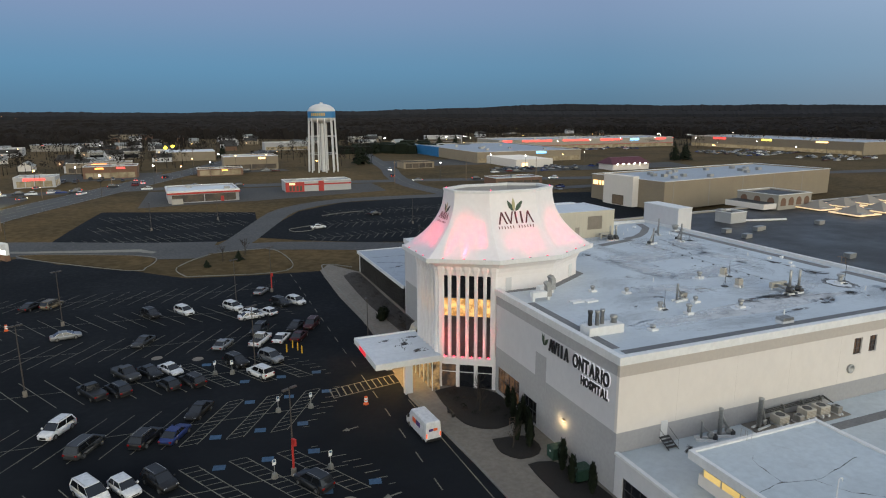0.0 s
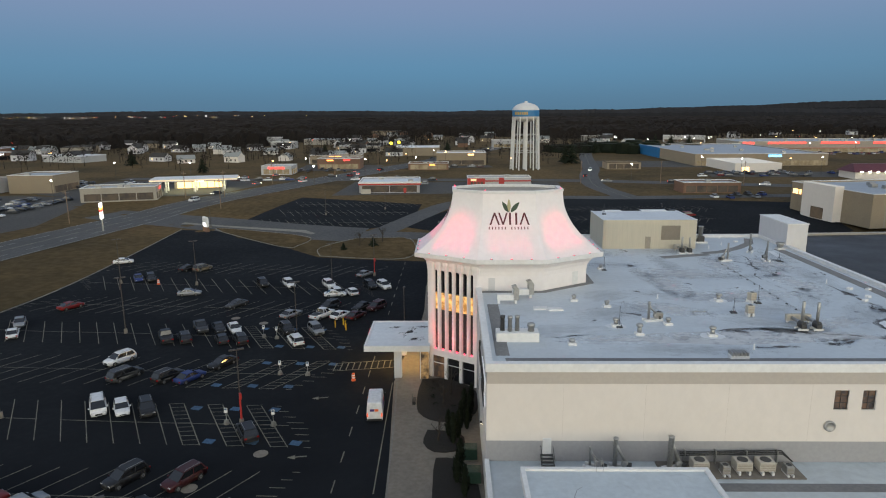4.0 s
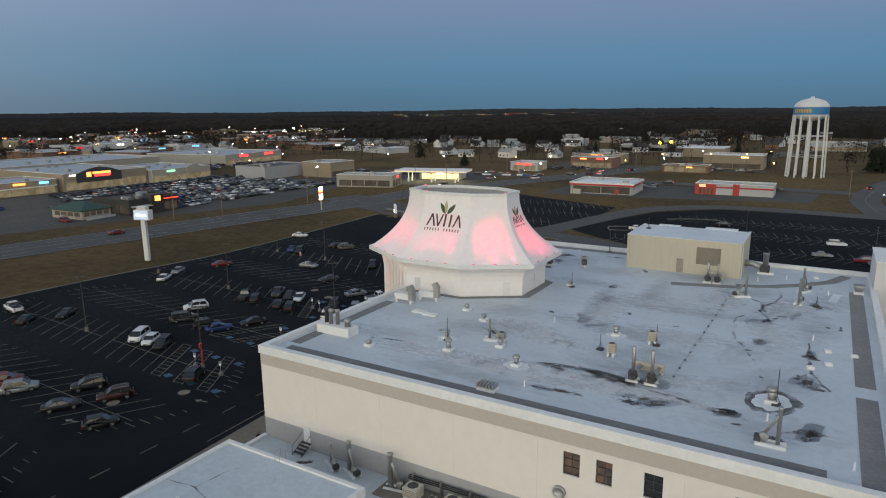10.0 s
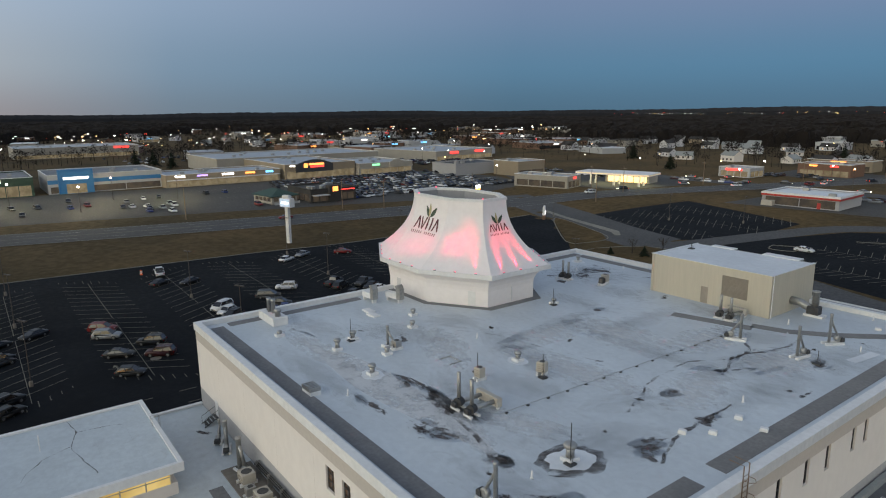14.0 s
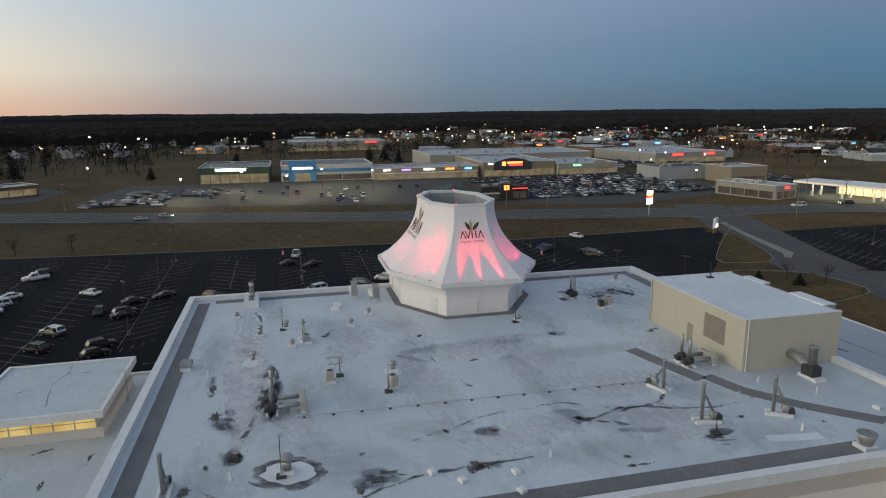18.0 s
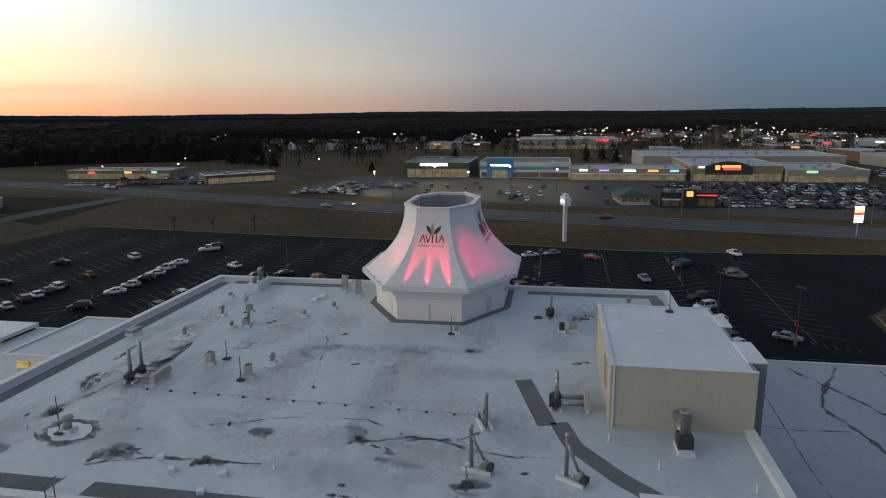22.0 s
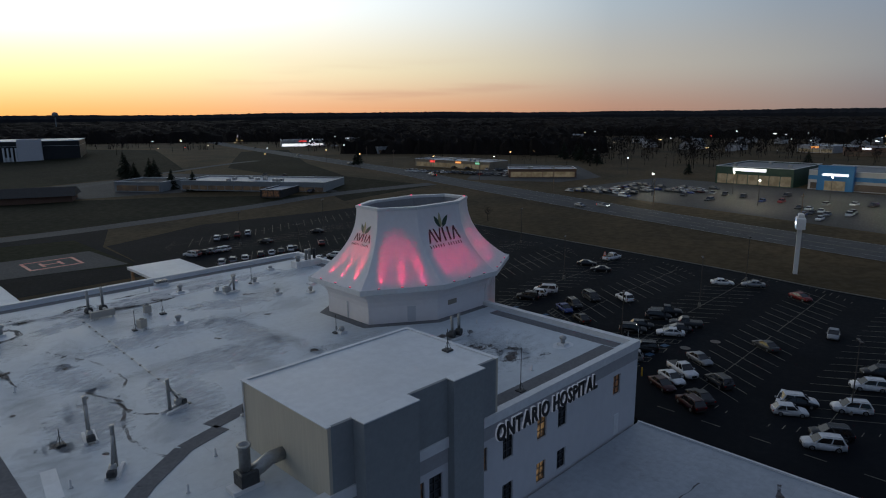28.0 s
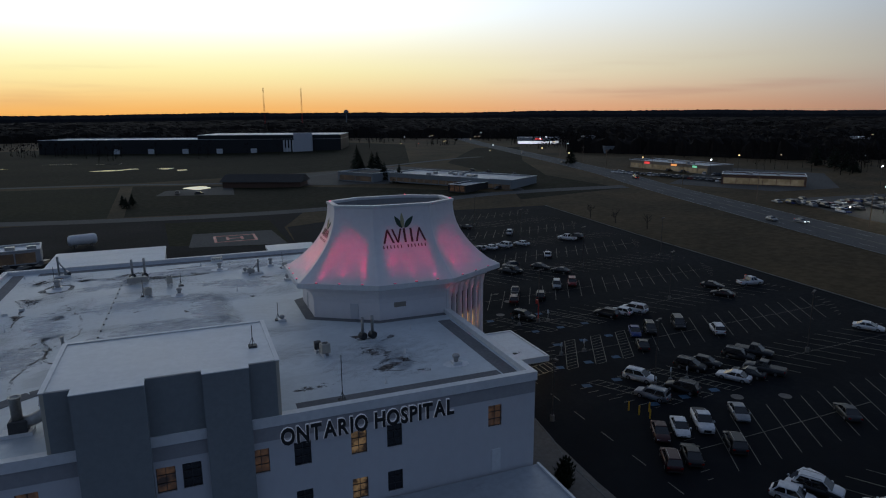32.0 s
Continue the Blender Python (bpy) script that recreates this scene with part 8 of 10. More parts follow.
door_l = thing("wall_lamp", "warm wall lamp over a side door", "lamp", (X0, 58.2, 3.9))
part("hood", Geo().box(-0.25, 0.0, -0.2, 0.2, 0.1, 0.25), "black", door_l), part("lens", Geo().box(-0.22, -0.02, -0.15, 0.15, 0.02, 0.1), glow("wall_lamp_lens", (1, 0.75, 0.35), 8.0), door_l)
for name, loc, e, col, size in (("door_light", (X0 - 0.4, 58.2, 3.75), 110, (1, 0.72, 0.35), 0.15), ("canopy_light_a", (24.5, 84.0, 4.3), 1100, (1, 0.6, 0.2), 0.8), ("canopy_light_b", (28.6, 84.0, 4.3), 900, (1, 0.6, 0.2), 0.8), ("ambulance_light", (44.0, 5.0, 4.8), 900, (1, 0.45, 0.12), 1.0)):
    ld = bpy.data.lights.new(name, "POINT")
    ld.energy, ld.color, ld.shadow_soft_size = e, col, size
    new(name, ld).location = loc
# red light thrown up the window fronts from their feet
for j in (3, 4, 5):
    a, b = Vector(DRUM[j][:2]), Vector(DRUM[(j + 1) % 8][:2])
    mid = (a + b) / 2
    out = (mid - Vector((TX, TY))).normalized()
    for u in (0.2, 0.5, 0.8):
        p = a.lerp(b, u) + out * 0.75
        ld = bpy.data.lights.new("front_flood", "SPOT")
        ld.energy, ld.color, ld.spot_size, ld.spot_blend, ld.shadow_soft_size = 5000, (1, 0.08, 0.06), radians(60), 0.8, 0.15
        q = a.lerp(b, u) + out * 0.1
        new("front_flood", ld).matrix_basis = look((p.x, p.y, 4.75), (q.x, q.y, 12.0))

# the leaning yellow-lit sail by the north side of the tower
fin = thing("lit_canopy_fin", "pale sloped side canopy lit yellow", "canopy", (0, 0, 0))
part("sheet", Geo().loft([[(33.0, 97.5, 0.3), (33.2, 97.5, 0.3), (33.2, 99.5, 0.3), (33.0, 99.5, 0.3)], [(34.4, 97.3, 3.2), (34.6, 97.3, 3.2), (34.6, 99.7, 3.2), (34.4, 99.7, 3.2)], [(38.2, 97.0, 5.2), (38.3, 97.0, 5.2), (38.3, 100.0, 5.2), (38.2, 100.0, 5.2)]]), "unit_beige", fin)
ld = bpy.data.lights.new("side_light", "POINT")
ld.energy, ld.color, ld.shadow_soft_size = 160, (1, 0.75, 0.3), 0.2
new("side_light", ld).location = (33.4, 96.6, 2.4)

cypress(32.6, 111.6, 2.6, 1.2, 910), cypress(33.6, 113.0, 2.2, 1.1, 911)

# ---- lot furniture ----
def lamp_post(x, y, h=9.5, flag=False, heads=1, turn=0.0, lit=False):
    t = thing("lot_lamp_post", "slim bronze lamp post in the lot" + (" with a red marker" if flag else ""), "lamp post", (x, y, land(x, y) + 0.06), turn, "lamp posts")
    part("base", Geo().turn(0, 0, [(0, 0.3), (0.8, 0.28), (0.85, 0.2)], 12), "concrete", t)
    part("pole", Geo().turn(0, 0, [(0.8, 0.09), (h, 0.06)], 8), "pole", t)
    for i in range(heads):
        s = 1 - 2 * i
        hd = part("head", Geo().cbox(min(0.1 * s, 0.9 * s), max(0.1 * s, 0.9 * s), -0.18, 0.18, h - 0.05, h + 0.12, 0.04), "pole", t)
        part("lens", Geo().box(min(0.2 * s, 0.8 * s), max(0.2 * s, 0.8 * s), -0.13, 0.13, h - 0.07, h - 0.05), "white_lamp" if lit else "head_lens", hd)
    if flag:
        part("marker", Geo().box(-0.12, 0.12, -0.55, 0.0, h * 0.36, h * 0.36 + 0.75), "red", t, "small red marker")
        part("marker_post", Geo().turn(0, 0, [(0.8, 0.12), (h * 0.36, 0.12)], 8), "red", t)


for x, y, f in ((8.6, 64.4, True), (16.2, 140.0, True), (8.0, 96.2, False), (-39, 128.0, False), (-22, 64.4, False), (-22, 96.2, False), (-22, 128.0, False), (-46, 96.2, False), (8, 33.1, False), (-22, 33.1, False), (8, 0.9, False), (-22, 0.9, False), (8, -31.2, False), (-46, 33.1, False), (-22, -31.2, False), (8, 129.3, False)):
    lamp_post(x, y, 10.0, f, 2, 30)
for x, y in ((26.5, 99.0), (70, 200), (100, 190), (-10, 215), (10, 225), (58, 160), (-44, 196)):
    lamp_post(x, y, 8.5, False, 1, 90)
for x, y in ((4.6, 95.6), (9.2, 80.4), (13.4, 80.2), (6.6, 64.6), (12.6, 64.4), (2.2, 96.2)):
    t = thing("stall_sign", "small white sign on a post in a pale concrete foot", "sign", (x, y, land(x, y) + 0.06), 15, "stall signs")
    part("foot", Geo().turn(0, 0, [(0, 0.4), (0.5, 0.28), (0.55, 0.1)], 10), "curb", t)
    part("post", Geo().turn(0, 0, [(0.5, 0.04), (2.1, 0.04)], 6), "galv", t)
    part("plate", Geo().box(-0.2, 0.2, -0.05, -0.02, 1.5, 2.15), "white_trim", t), part("plate_mark", Geo().box(-0.14, 0.14, -0.06, -0.05, 1.85, 2.1), "line_blue", t)
for x, y in ((20.5, 78.6), (-30.6, 128.0), (-47, 60)):
    t = thing("traffic_cone", "orange and white traffic drum", "traffic cone", (x, y, land(x, y) + 0.07), 0, "traffic drums")
    part("drum", Geo().turn(0, 0, [(0, 0.36), (0.1, 0.36), (0.12, 0.26), (1.1, 0.2), (1.15, 0.05)], 12), "orange", t, smooth=True)
    part("band", Geo().turn(0, 0, [(0.4, 0.262), (0.6, 0.25)], 12, False, False), "white_trim", t), part("band", Geo().turn(0, 0, [(0.75, 0.242), (0.95, 0.23)], 12, False, False), "white_trim", t)
MT["yellow"] = surf("yellow_paint", (0.62, 0.38, 0.02), (0.5, 0.3, 0.02), 0.5)
for x, y in ((13.6, 102.0), (15.4, 102.2), (15.8, 100.6), (14.8, 103.6)):
    t = thing("bollard", "yellow steel bollard in the lot", "bollard", (x, y, land(x, y) + 0.05), 0, "yellow bollards")
    part("post", Geo().turn(0, 0, [(0, 0.11), (1.25, 0.11), (1.35, 0.03)], 10), "yellow", t)
for x, y in ((17.5, 57.0), (8, 44.5), (17.0, 72.5)):
    g = Geo().add([(-0.9, -0.12, 0.0), (0.4, -0.12, 0.0), (0.4, -0.5, 0.0), (1.3, 0, 0.0), (0.4, 0.5, 0.0), (0.4, 0.12, 0.0), (-0.9, 0.12, 0.0)], [(0, 1, 2, 3, 4, 5, 6)])
    solid("lane_arrow", g, "line_yellow", "faded arrow painted on the asphalt", "marking", (x, y, land(x, y) + 0.1), 190, kind="structure")
for x, y in ((13.0, 57.5), (7.6, 50.3), (0.0, 103.5), (-6, 106)):
    solid("storm_drain", Geo().turn(0, 0, [(0, 0.85), (0.012, 0.85), (0.013, 0.45)], 20), "concrete", "round concrete collar of a drain", "drain cover", (x, y, land(x, y) + 0.085), kind="structure")

# tall pylon sign at the road and the low lit sign at the entry
py = thing("pylon_sign", "tall white pylon sign with a pale box on top", "sign", (-58.7, 102.4, land(-58.7, 102.4)), 110)
part("pylon", Geo().loft([[(-0.45, -0.6, 0), (0.45, -0.6, 0), (0.45, 0.6, 0), (-0.45, 0.6, 0)], [(-0.45, -0.6, 10.5), (0.45, -0.6, 10.5), (0.45, 0.6, 10.5), (-0.45, 0.6, 10.5)]]), "pole_white", py)
part("sign_box", Geo().cbox(-0.9, 0.9, -2.1, 2.1, 10.5, 13.0, 0.1), "white_trim", py)
part("top_cap", Geo().cbox(-0.6, 0.6, -1.3, 1.3, 13.0, 13.9, 0.2), "pole_white", py)
for s in (-1, 1):
    part("face", Geo().box(min(s * 0.9, s * 0.93), max(s * 0.9, s * 0.93), -1.9, 1.9, 10.7, 12.8), glow("pylon_face", (0.6, 0.75, 1.0), 0.35), py)
    part("face_bar", Geo().box(min(s * 0.93, s * 0.95), max(s * 0.93, s * 0.95), -1.3, 1.3, 11.5, 12.0), "white_lamp", py, "plain white bar")
es = thing("entry_sign", "white lit sign box on a brick foot at the entry", "sign", (-43.6, 190.8, land(-43.6, 190.8)), 40)
part("foot", Geo().box(-0.5, 0.5, -1.6, 1.6, 0, 1.6), "brick", es)
part("box", Geo().cbox(-0.4, 0.4, -1.6, 1.6, 1.6, 4.8, 0.3), "white_trim", es)
for s in (-1, 1):
    part("face", Geo().box(min(s * 0.4, s * 0.43), max(s * 0.4, s * 0.43), -1.35, 1.35, 1.8, 2.9), glow("entry_face", (1, 0.95, 0.95), 3.0), es)
tt = thing("totem_sign", "tall lit price sign with red and yellow panels", "sign", (-74.0, 186.0, land(-74, 186)), 20)
part("post", Geo().box(-0.2, 0.2, -0.2, 0.2, 0, 4.0), "galv", tt)
for z0, z1, c, e in ((4.0, 6.2, (1, 0.95, 0.85), 3.0), (6.25, 6.9, (0.9, 0.05, 0.04), 2.5), (6.95, 7.6, (1, 0.6, 0.1), 3.0), (7.65, 8.8, (1, 0.95, 0.9), 3.5)):
    part("panel", Geo().box(-0.3, 0.3, -1.3, 1.3, z0, z1), glow("totem_panel", c, e), tt)


# ---- buildings round about ----
def lit(name, c, e):
    key = "lit_" + name
    if key not in MT:
        MT[key] = glow(key, c, e)
    return key


lit("warm", (1.0, 0.66, 0.3), 2.2), lit("white", (1.0, 0.95, 0.88), 3.0), lit("red", (1.0, 0.06, 0.05), 2.6), lit("blue", (0.2, 0.6, 1.0), 2.5), lit("yellow", (1.0, 0.75, 0.1), 3.0), lit("green", (0.35, 1.0, 0.5), 1.6)
lit("orange", (1.0, 0.35, 0.08), 3.0), lit("purple", (0.6, 0.4, 1.0), 1.6), lit("dim", (1.0, 0.7, 0.4), 0.7)
MT["store_glass"] = lit_glass("store_glass", (1.0, 0.8, 0.48), (0.6, 0.45, 0.24), 0.3, 0.3)
MT["store_dim"] = lit_glass("store_dim_glass", (0.15, 0.11, 0.07), (0.07, 0.055, 0.043), 0.55, 0.3)


def shop(name, label, x, y, w, d, h, turn=0.0, wall="tan_block", roof="roof_low", front="+x", glass="store_glass", bays=6, sign=None, band=None, units=2, cat="shop", glass_h=2.8, awning=None, side_bays=0, trim="white_trim"):
    """A low shop: walls with thickness, flat roof behind a parapet, a glazed front with panes, door, sign and roof units.
    x, y: its middle; w along x, d along y; front: the side with the windows."""
    # shops take the darkened copies, as their fronts face away from the sunset
    wall = {"cream": "cream_far", "white_wall": "white_far"}.get(wall, wall)
    z = land(x, y) - 0.15
    t = thing(name, label, cat, (x, y, z), turn)
    a, b = w / 2, d / 2
    sides = {"+x": ("y", a, -0.3, -b, b), "-x": ("y", -a, 0.3, -b, b), "+y": ("x", b, -0.3, -a + 0.3, a - 0.3), "-y": ("x", -b, 0.3, -a + 0.3, a - 0.3)}
    for s, (ax, at, th, lo, hi) in sides.items():
        n = bays if s == front else side_bays if s in ("-y", "+y") and front in ("+x", "-x") or s in ("-x", "+x") and front in ("+y", "-y") else 0
        holes = []
        for i in range(n):
            u0 = lo + 0.8 + (hi - lo - 1.6) * i / n + 0.15
            u1 = lo + 0.8 + (hi - lo - 1.6) * (i + 1) / n - 0.15
            holes.append((u0, u1, 0.5, 0.5 + glass_h))
        part("wall", wall_geo(ax, at, th, lo, hi, 0, h, holes), wall, t)
        for u0, u1, z0, z1 in holes:
            g = Geo()
            q = at + th * 0.5
            if ax == "x":
                g.box(u0, u1, q - 0.03, q + 0.03, z0, z1)
            else:
                g.box(q - 0.03, q + 0.03, u0, u1, z0, z1)
            part("window", g, glass, t)
        o = 0.12 if th < 0 else -0.12
        c0, c1 = sorted((at + o, at + th))
        g = Geo().box(lo - (0.12 if ax == "y" else 0.42), hi + (0.12 if ax == "y" else 0.42), c0, c1, h, h + 0.2) if ax == "x" else Geo().box(c0, c1, lo + 0.1, hi - 0.1, h, h + 0.2)
        part("coping", g, trim, t)
        if s == front:
            if band:
                z0, z1, bm = band
                c0, c1 = sorted((at, at + (0.25 if th < 0 else -0.25)))
                part("band", Geo().box(lo, hi, c0, c1, z0, z1) if ax == "x" else Geo().box(c0, c1, lo, hi, z0, z1), bm, t)
            if awning:
                c0, c1 = sorted((at, at + (1.6 if th < 0 else -1.6)))
                part("awning", Geo().box(lo + 0.5, hi - 0.5, c0, c1, glass_h + 0.7, glass_h + 1.0) if ax == "x" else Geo().box(c0, c1, lo + 0.5, hi - 0.5, glass_h + 0.7, glass_h + 1.0), awning, t)
            if sign:
                for k, (u, sw, sh, sm) in enumerate(sign):
                    m = lo + (hi - lo) * u
                    c0, c1 = sorted((at + (0.26 if th < 0 else -0.26), at + (0.4 if th < 0 else -0.4)))
                    zz = h - 0.5 - sh
                    part("sign", Geo().box(m - sw / 2, m + sw / 2, c0, c1, zz, zz + sh) if ax == "x" else Geo().box(c0, c1, m - sw / 2, m + sw / 2, zz, zz + sh), sm, t, "plain lit sign bar")
    part("roof", Geo().box(-a + 0.3, a - 0.3, -b + 0.3, b - 0.3, h - 0.7, h - 0.45), roof, t)
    r = random.Random(int(x * 7 + y * 3))
    for i in range(units):
        ux, uy = r.uniform(-a * 0.7, a * 0.7), r.uniform(-b * 0.7, b * 0.7)
        part("roof_unit", Geo().cbox(ux - 1.1, ux + 1.1, uy - 0.8, uy + 0.8, h - 0.45, h + 0.7, 0.08), "galv", t)
    return t


# the strip mall across the road
# the first two roofs lie in shade; roof_grey puts that into their colour
shop("green_store", "dark green store with a bright lit front", -238, 36, 42, 35, 8.5, wall="green", roof="roof_grey", front="+x", bays=7, glass="store_glass", sign=[(0.45, 15, 1.4, "lit_white")], glass_h=4.5, units=3)
bs = shop("blue_store", "white and blue store with a tall blue entrance", -238, 83, 38, 48, 8.5, wall="white_wall", roof="roof_grey", front="+x", bays=3, glass="store_dim", band=(4.6, 6.4, "blue"), units=4)
part("entrance", Geo().cbox(18.6, 21.0, -20, -6, 0, 11.0, 0.1), "blue", bs, "tall blue entrance block")
part("entrance_glass", Geo().box(21.0, 21.05, -17, -9, 0.3, 4.5), "store_glass", bs), part("sign", Geo().box(21.0, 21.15, -18, -8, 6.6, 7.6), "lit_white", bs, "plain lit sign bar")
shop("strip_shops", "long tan row of small shops with lit fronts", -224, 135, 28, 57, 6.2, wall="tan_block", front="+x", bays=12, sign=[(0.12, 4, 0.8, "lit_white"), (0.3, 5, 0.8, "lit_purple"), (0.52, 6, 0.9, "lit_white"), (0.72, 5, 0.9, "lit_orange"), (0.9, 4, 1.0, "lit_blue")], awning="white_trim", units=6)
bg = shop("big_store", "large tan store with orange sign on dark arch", -240, 187, 62, 42, 8, wall="tan_block", front="+x", bays=7, sign=[(0.1, 3, 0.7, "lit_white")], units=6, glass_h=3.5)
es = shop("end_shops", "tan and white end shops of the strip", -228, 227, 44, 36, 6.4, wall="cream", front="+x", bays=7, sign=[(0.3, 5, 1.0, "lit_green"), (0.7, 5, 1.0, "lit_white")], units=4)


def arched_front(shop_thing, at, y, half, low, rise, mat, label):
    """A shallow panel with an arched top standing proud of a shop's front."""
    rim = [(y - half + 2 * half * i / 14, low + rise * math.sin(math.pi * i / 14)) for i in range(15)]
    ring = [(y - half, 3.6)] + rim + [(y + half, 3.6)]
    part("arched_front", Geo().loft([[(at, p, q) for p, q in ring], [(at + 0.6, p, q) for p, q in ring]]), mat, shop_thing, label)


arched_front(bg, 31.0, -4.0, 11.0, 7.6, 2.6, "frame_dark", "dark arched sign panel")
part("sign_disc", Geo().cbox(31.6, 31.8, -10.4, -8.2, 6.0, 8.2, 0.2), "lit_orange", bg, "plain lit orange shape"), part("sign_bar", Geo().cbox(31.6, 31.8, -7.4, 1.4, 7.1, 8.2, 0.1), "lit_orange", bg, "plain lit orange bar"), part("sign_bar", Geo().cbox(31.6, 31.8, -6.6, 1.4, 5.9, 6.8, 0.1), "lit_red", bg, "plain lit red bar")
arched_front(es, 22.0, 7.0, 5.0, 6.2, 1.8, "cream_far", "pale arched gable")
shop("rear_store", "wide store behind the strip with a pale roof", -300, 205, 60, 110, 8.6, wall="cream", front="+x", bays=0, units=10)
shop("north_store", "long beige store with red signs", -296, 325, 70, 60, 7, 8, wall="cream", front="+x", bays=9, sign=[(0.3, 9, 1.6, "lit_red"), (0.75, 10, 1.5, "lit_red")], units=6)
shop("far_white_store", "large white-roofed store in the distance", -530, 110, 60, 92, 9, wall="cream", front="+x", bays=9, sign=[(0.85, 12, 1.6, "lit_red")], units=8)
shop("tan_store", "windowless tan brick store", -150, 279, 20, 20, 8.0, wall="tan_block", front="+x", bays=2, glass="store_dim", units=2)
shop("grey_hall", "long low grey store with a dark roof", -176, 263, 22, 34, 6.5, wall="grey_band", roof="roof_dark", front="+x", bays=0, units=4, cat="shop", trim="grey_band")
shop("burger_restaurant", "cream fast-food restaurant with brown panels", -100, 250, 28, 13, 5.6, 15, wall="cream", front="+x", bays=3, side_bays=4, sign=[(0.5, 3, 0.9, "lit_red")], units=4, glass="store_dim", cat="restaurant")
sk = shop("steak_restaurant", "dark low restaurant with red neon trim", -129, 147.5, 22, 20, 5.2, wall="shingle", roof="shingle", front="+x", bays=6, glass="store_dim", sign=[(0.8, 7, 0.35, "lit_red")], units=9, cat="restaurant", trim="shingle", side_bays=4)
part("entrance_block", Geo().cbox(9.0, 12.6, -2.5, 2.5, 0, 6.6, 0.08), "shingle", sk, "tall dark entrance block")
part("entrance_sign", Geo().cbox(12.6, 12.8, -1.1, 1.1, 4.2, 6.1, 0.08), "lit_orange", sk, "plain lit sign disc")
part("canopy", Geo().cbox(11.0, 14.2, -9.5, -3.0, 2.9, 3.15, 0.05), "grey_band", sk, "grey awning over the windows")


def hipped_restaurant(x, y, w, d, turn):
    """A low block under a green hipped roof with wide eaves, with windows in each wall."""
    t = thing("green_roof_restaurant", "low cream restaurant porch under a dark green hipped roof", "restaurant", (x, y, land(x, y) - 0.15), turn)
    a, b, h = w / 2, d / 2, 3.0
    for ax, at, th, lo, hi in (("y", a, -0.3, -b, b), ("y", -a, 0.3, -b, b), ("x", b, -0.3, -a + 0.3, a - 0.3), ("x", -b, 0.3, -a + 0.3, a - 0.3)):
        n = 4
        step = (hi - lo - 1.2) / n
        holes = [(lo + 0.6 + step * i + 0.25, lo + 0.6 + step * (i + 1) - 0.25, 1.1, 2.5) for i in range(n)]
        part("wall", wall_geo(ax, at, th, lo, hi, 0, h, holes), "cream_far", t)
        for u0, u1, z0, z1 in holes:
            m = at + th / 2
            part("pane", Geo().box(u0, u1, m - 0.02, m + 0.02, z0, z1) if ax == "x" else Geo().box(m - 0.02, m + 0.02, u0, u1, z0, z1), "store_dim", t)
    e = 0.9
    part("roof", Geo().loft([[(-a - e, -b - e, h), (a + e, -b - e, h), (a + e, b + e, h), (-a - e, b + e, h)], [(-a - e, -b - e, h + 0.2), (a + e, -b - e, h + 0.2), (a + e, b + e, h + 0.2), (-a - e, b + e, h + 0.2)], [(-a * 0.35, -0.2, h + 2.4), (a * 0.35, -0.2, h + 2.4), (a * 0.35, 0.2, h + 2.4), (-a * 0.35, 0.2, h + 2.4)]]), "green", t, "dark green hipped roof")
    part("low_fence", Geo().box(a + 2.0, a + 2.12, -b, b, 0, 0.9), "white_far", t, "low white fence")


hipped_restaurant(-131.5, 128.5, 15, 11, 6)
# filling station
gs = thing("filling_station", "filling station canopy glowing pale yellow", "filling station", (-80, 276, land(-80, 276)), 15)
part("canopy", Geo().cbox(-18, 18, -7, 7, 5.2, 6.2, 0.06), "white_trim", gs), part("canopy_stripe", Geo().box(-18.05, 18.05, -7.05, 7.05, 5.5, 5.8), "lit_dim", gs)
part("soffit", Geo().box(-17, 17, -6, 6, 5.15, 5.2), lit("soffit", (1.0, 0.95, 0.55), 4.0), gs)
for x in (-12, 0, 12):
    for y in (-3, 3):
        part("post", Geo().box(x - 0.25, x + 0.25, y - 0.25, y + 0.25, 0, 5.2), "white_trim", gs)
        part("pump", Geo().cbox(x - 0.8, x - 0.3, y - 0.4, y + 0.4, 0, 1.9, 0.08), "galv", gs)
shop("station_kiosk", "lit filling station shop", -84, 292, 22, 11, 4.8, 15, wall="cream", front="-y", bays=6, glass="lit_warm", sign=[(0.5, 4, 0.9, "lit_white")], units=1)
shop("white_diner", "small white and red diner", -64, 357, 17, 14, 5, wall="white_wall", front="-y", bays=4, sign=[(0.5, 9, 1.0, "lit_red")], side_bays=3)
shop("brick_shops", "brick row of shops with orange lights", -35, 392, 26, 16, 6.5, wall="brick", front="-y", bays=6, sign=[(0.3, 4, 0.8, "lit_orange"), (0.7, 4, 0.8, "lit_red")])
shop("roadside_motel", "long low building with a lit front", -44, 430, 34, 14, 6, wall="tan_block", front="-y", bays=8, glass="store_dim", sign=[(0.5, 8, 0.8, "lit_orange")])
# north shops and the blue-roofed hall
rs = shop("red_fascia_store", "grey shop with a white roof and red and white fascia", 7, 277, 26, 21, 4.8, 3, wall="grey_band", roof="roof_clean", front="-y", bays=2, glass="store_dim", units=2)
for a, b, c, d in ((-13.4, 13.4, -10.9, -10.5), (-13.4, 13.4, 10.5, 10.9), (-13.4, -13.0, -10.5, 10.5), (13.0, 13.4, -10.5, 10.5)):
    part("fascia", Geo().box(a, b, c, d, 3.6, 4.25), "red", rs), part("fascia", Geo().box(a, b, c, d, 4.28, 4.75), "white_trim", rs)
part("red_door", Geo().box(6, 7.2, -10.62, -10.5, 0.1, 2.3), "red", rs), part("shed", Geo().cbox(-12, -8, -13.5, -11.2, 0, 2.0, 0.05), "unit_beige", rs)
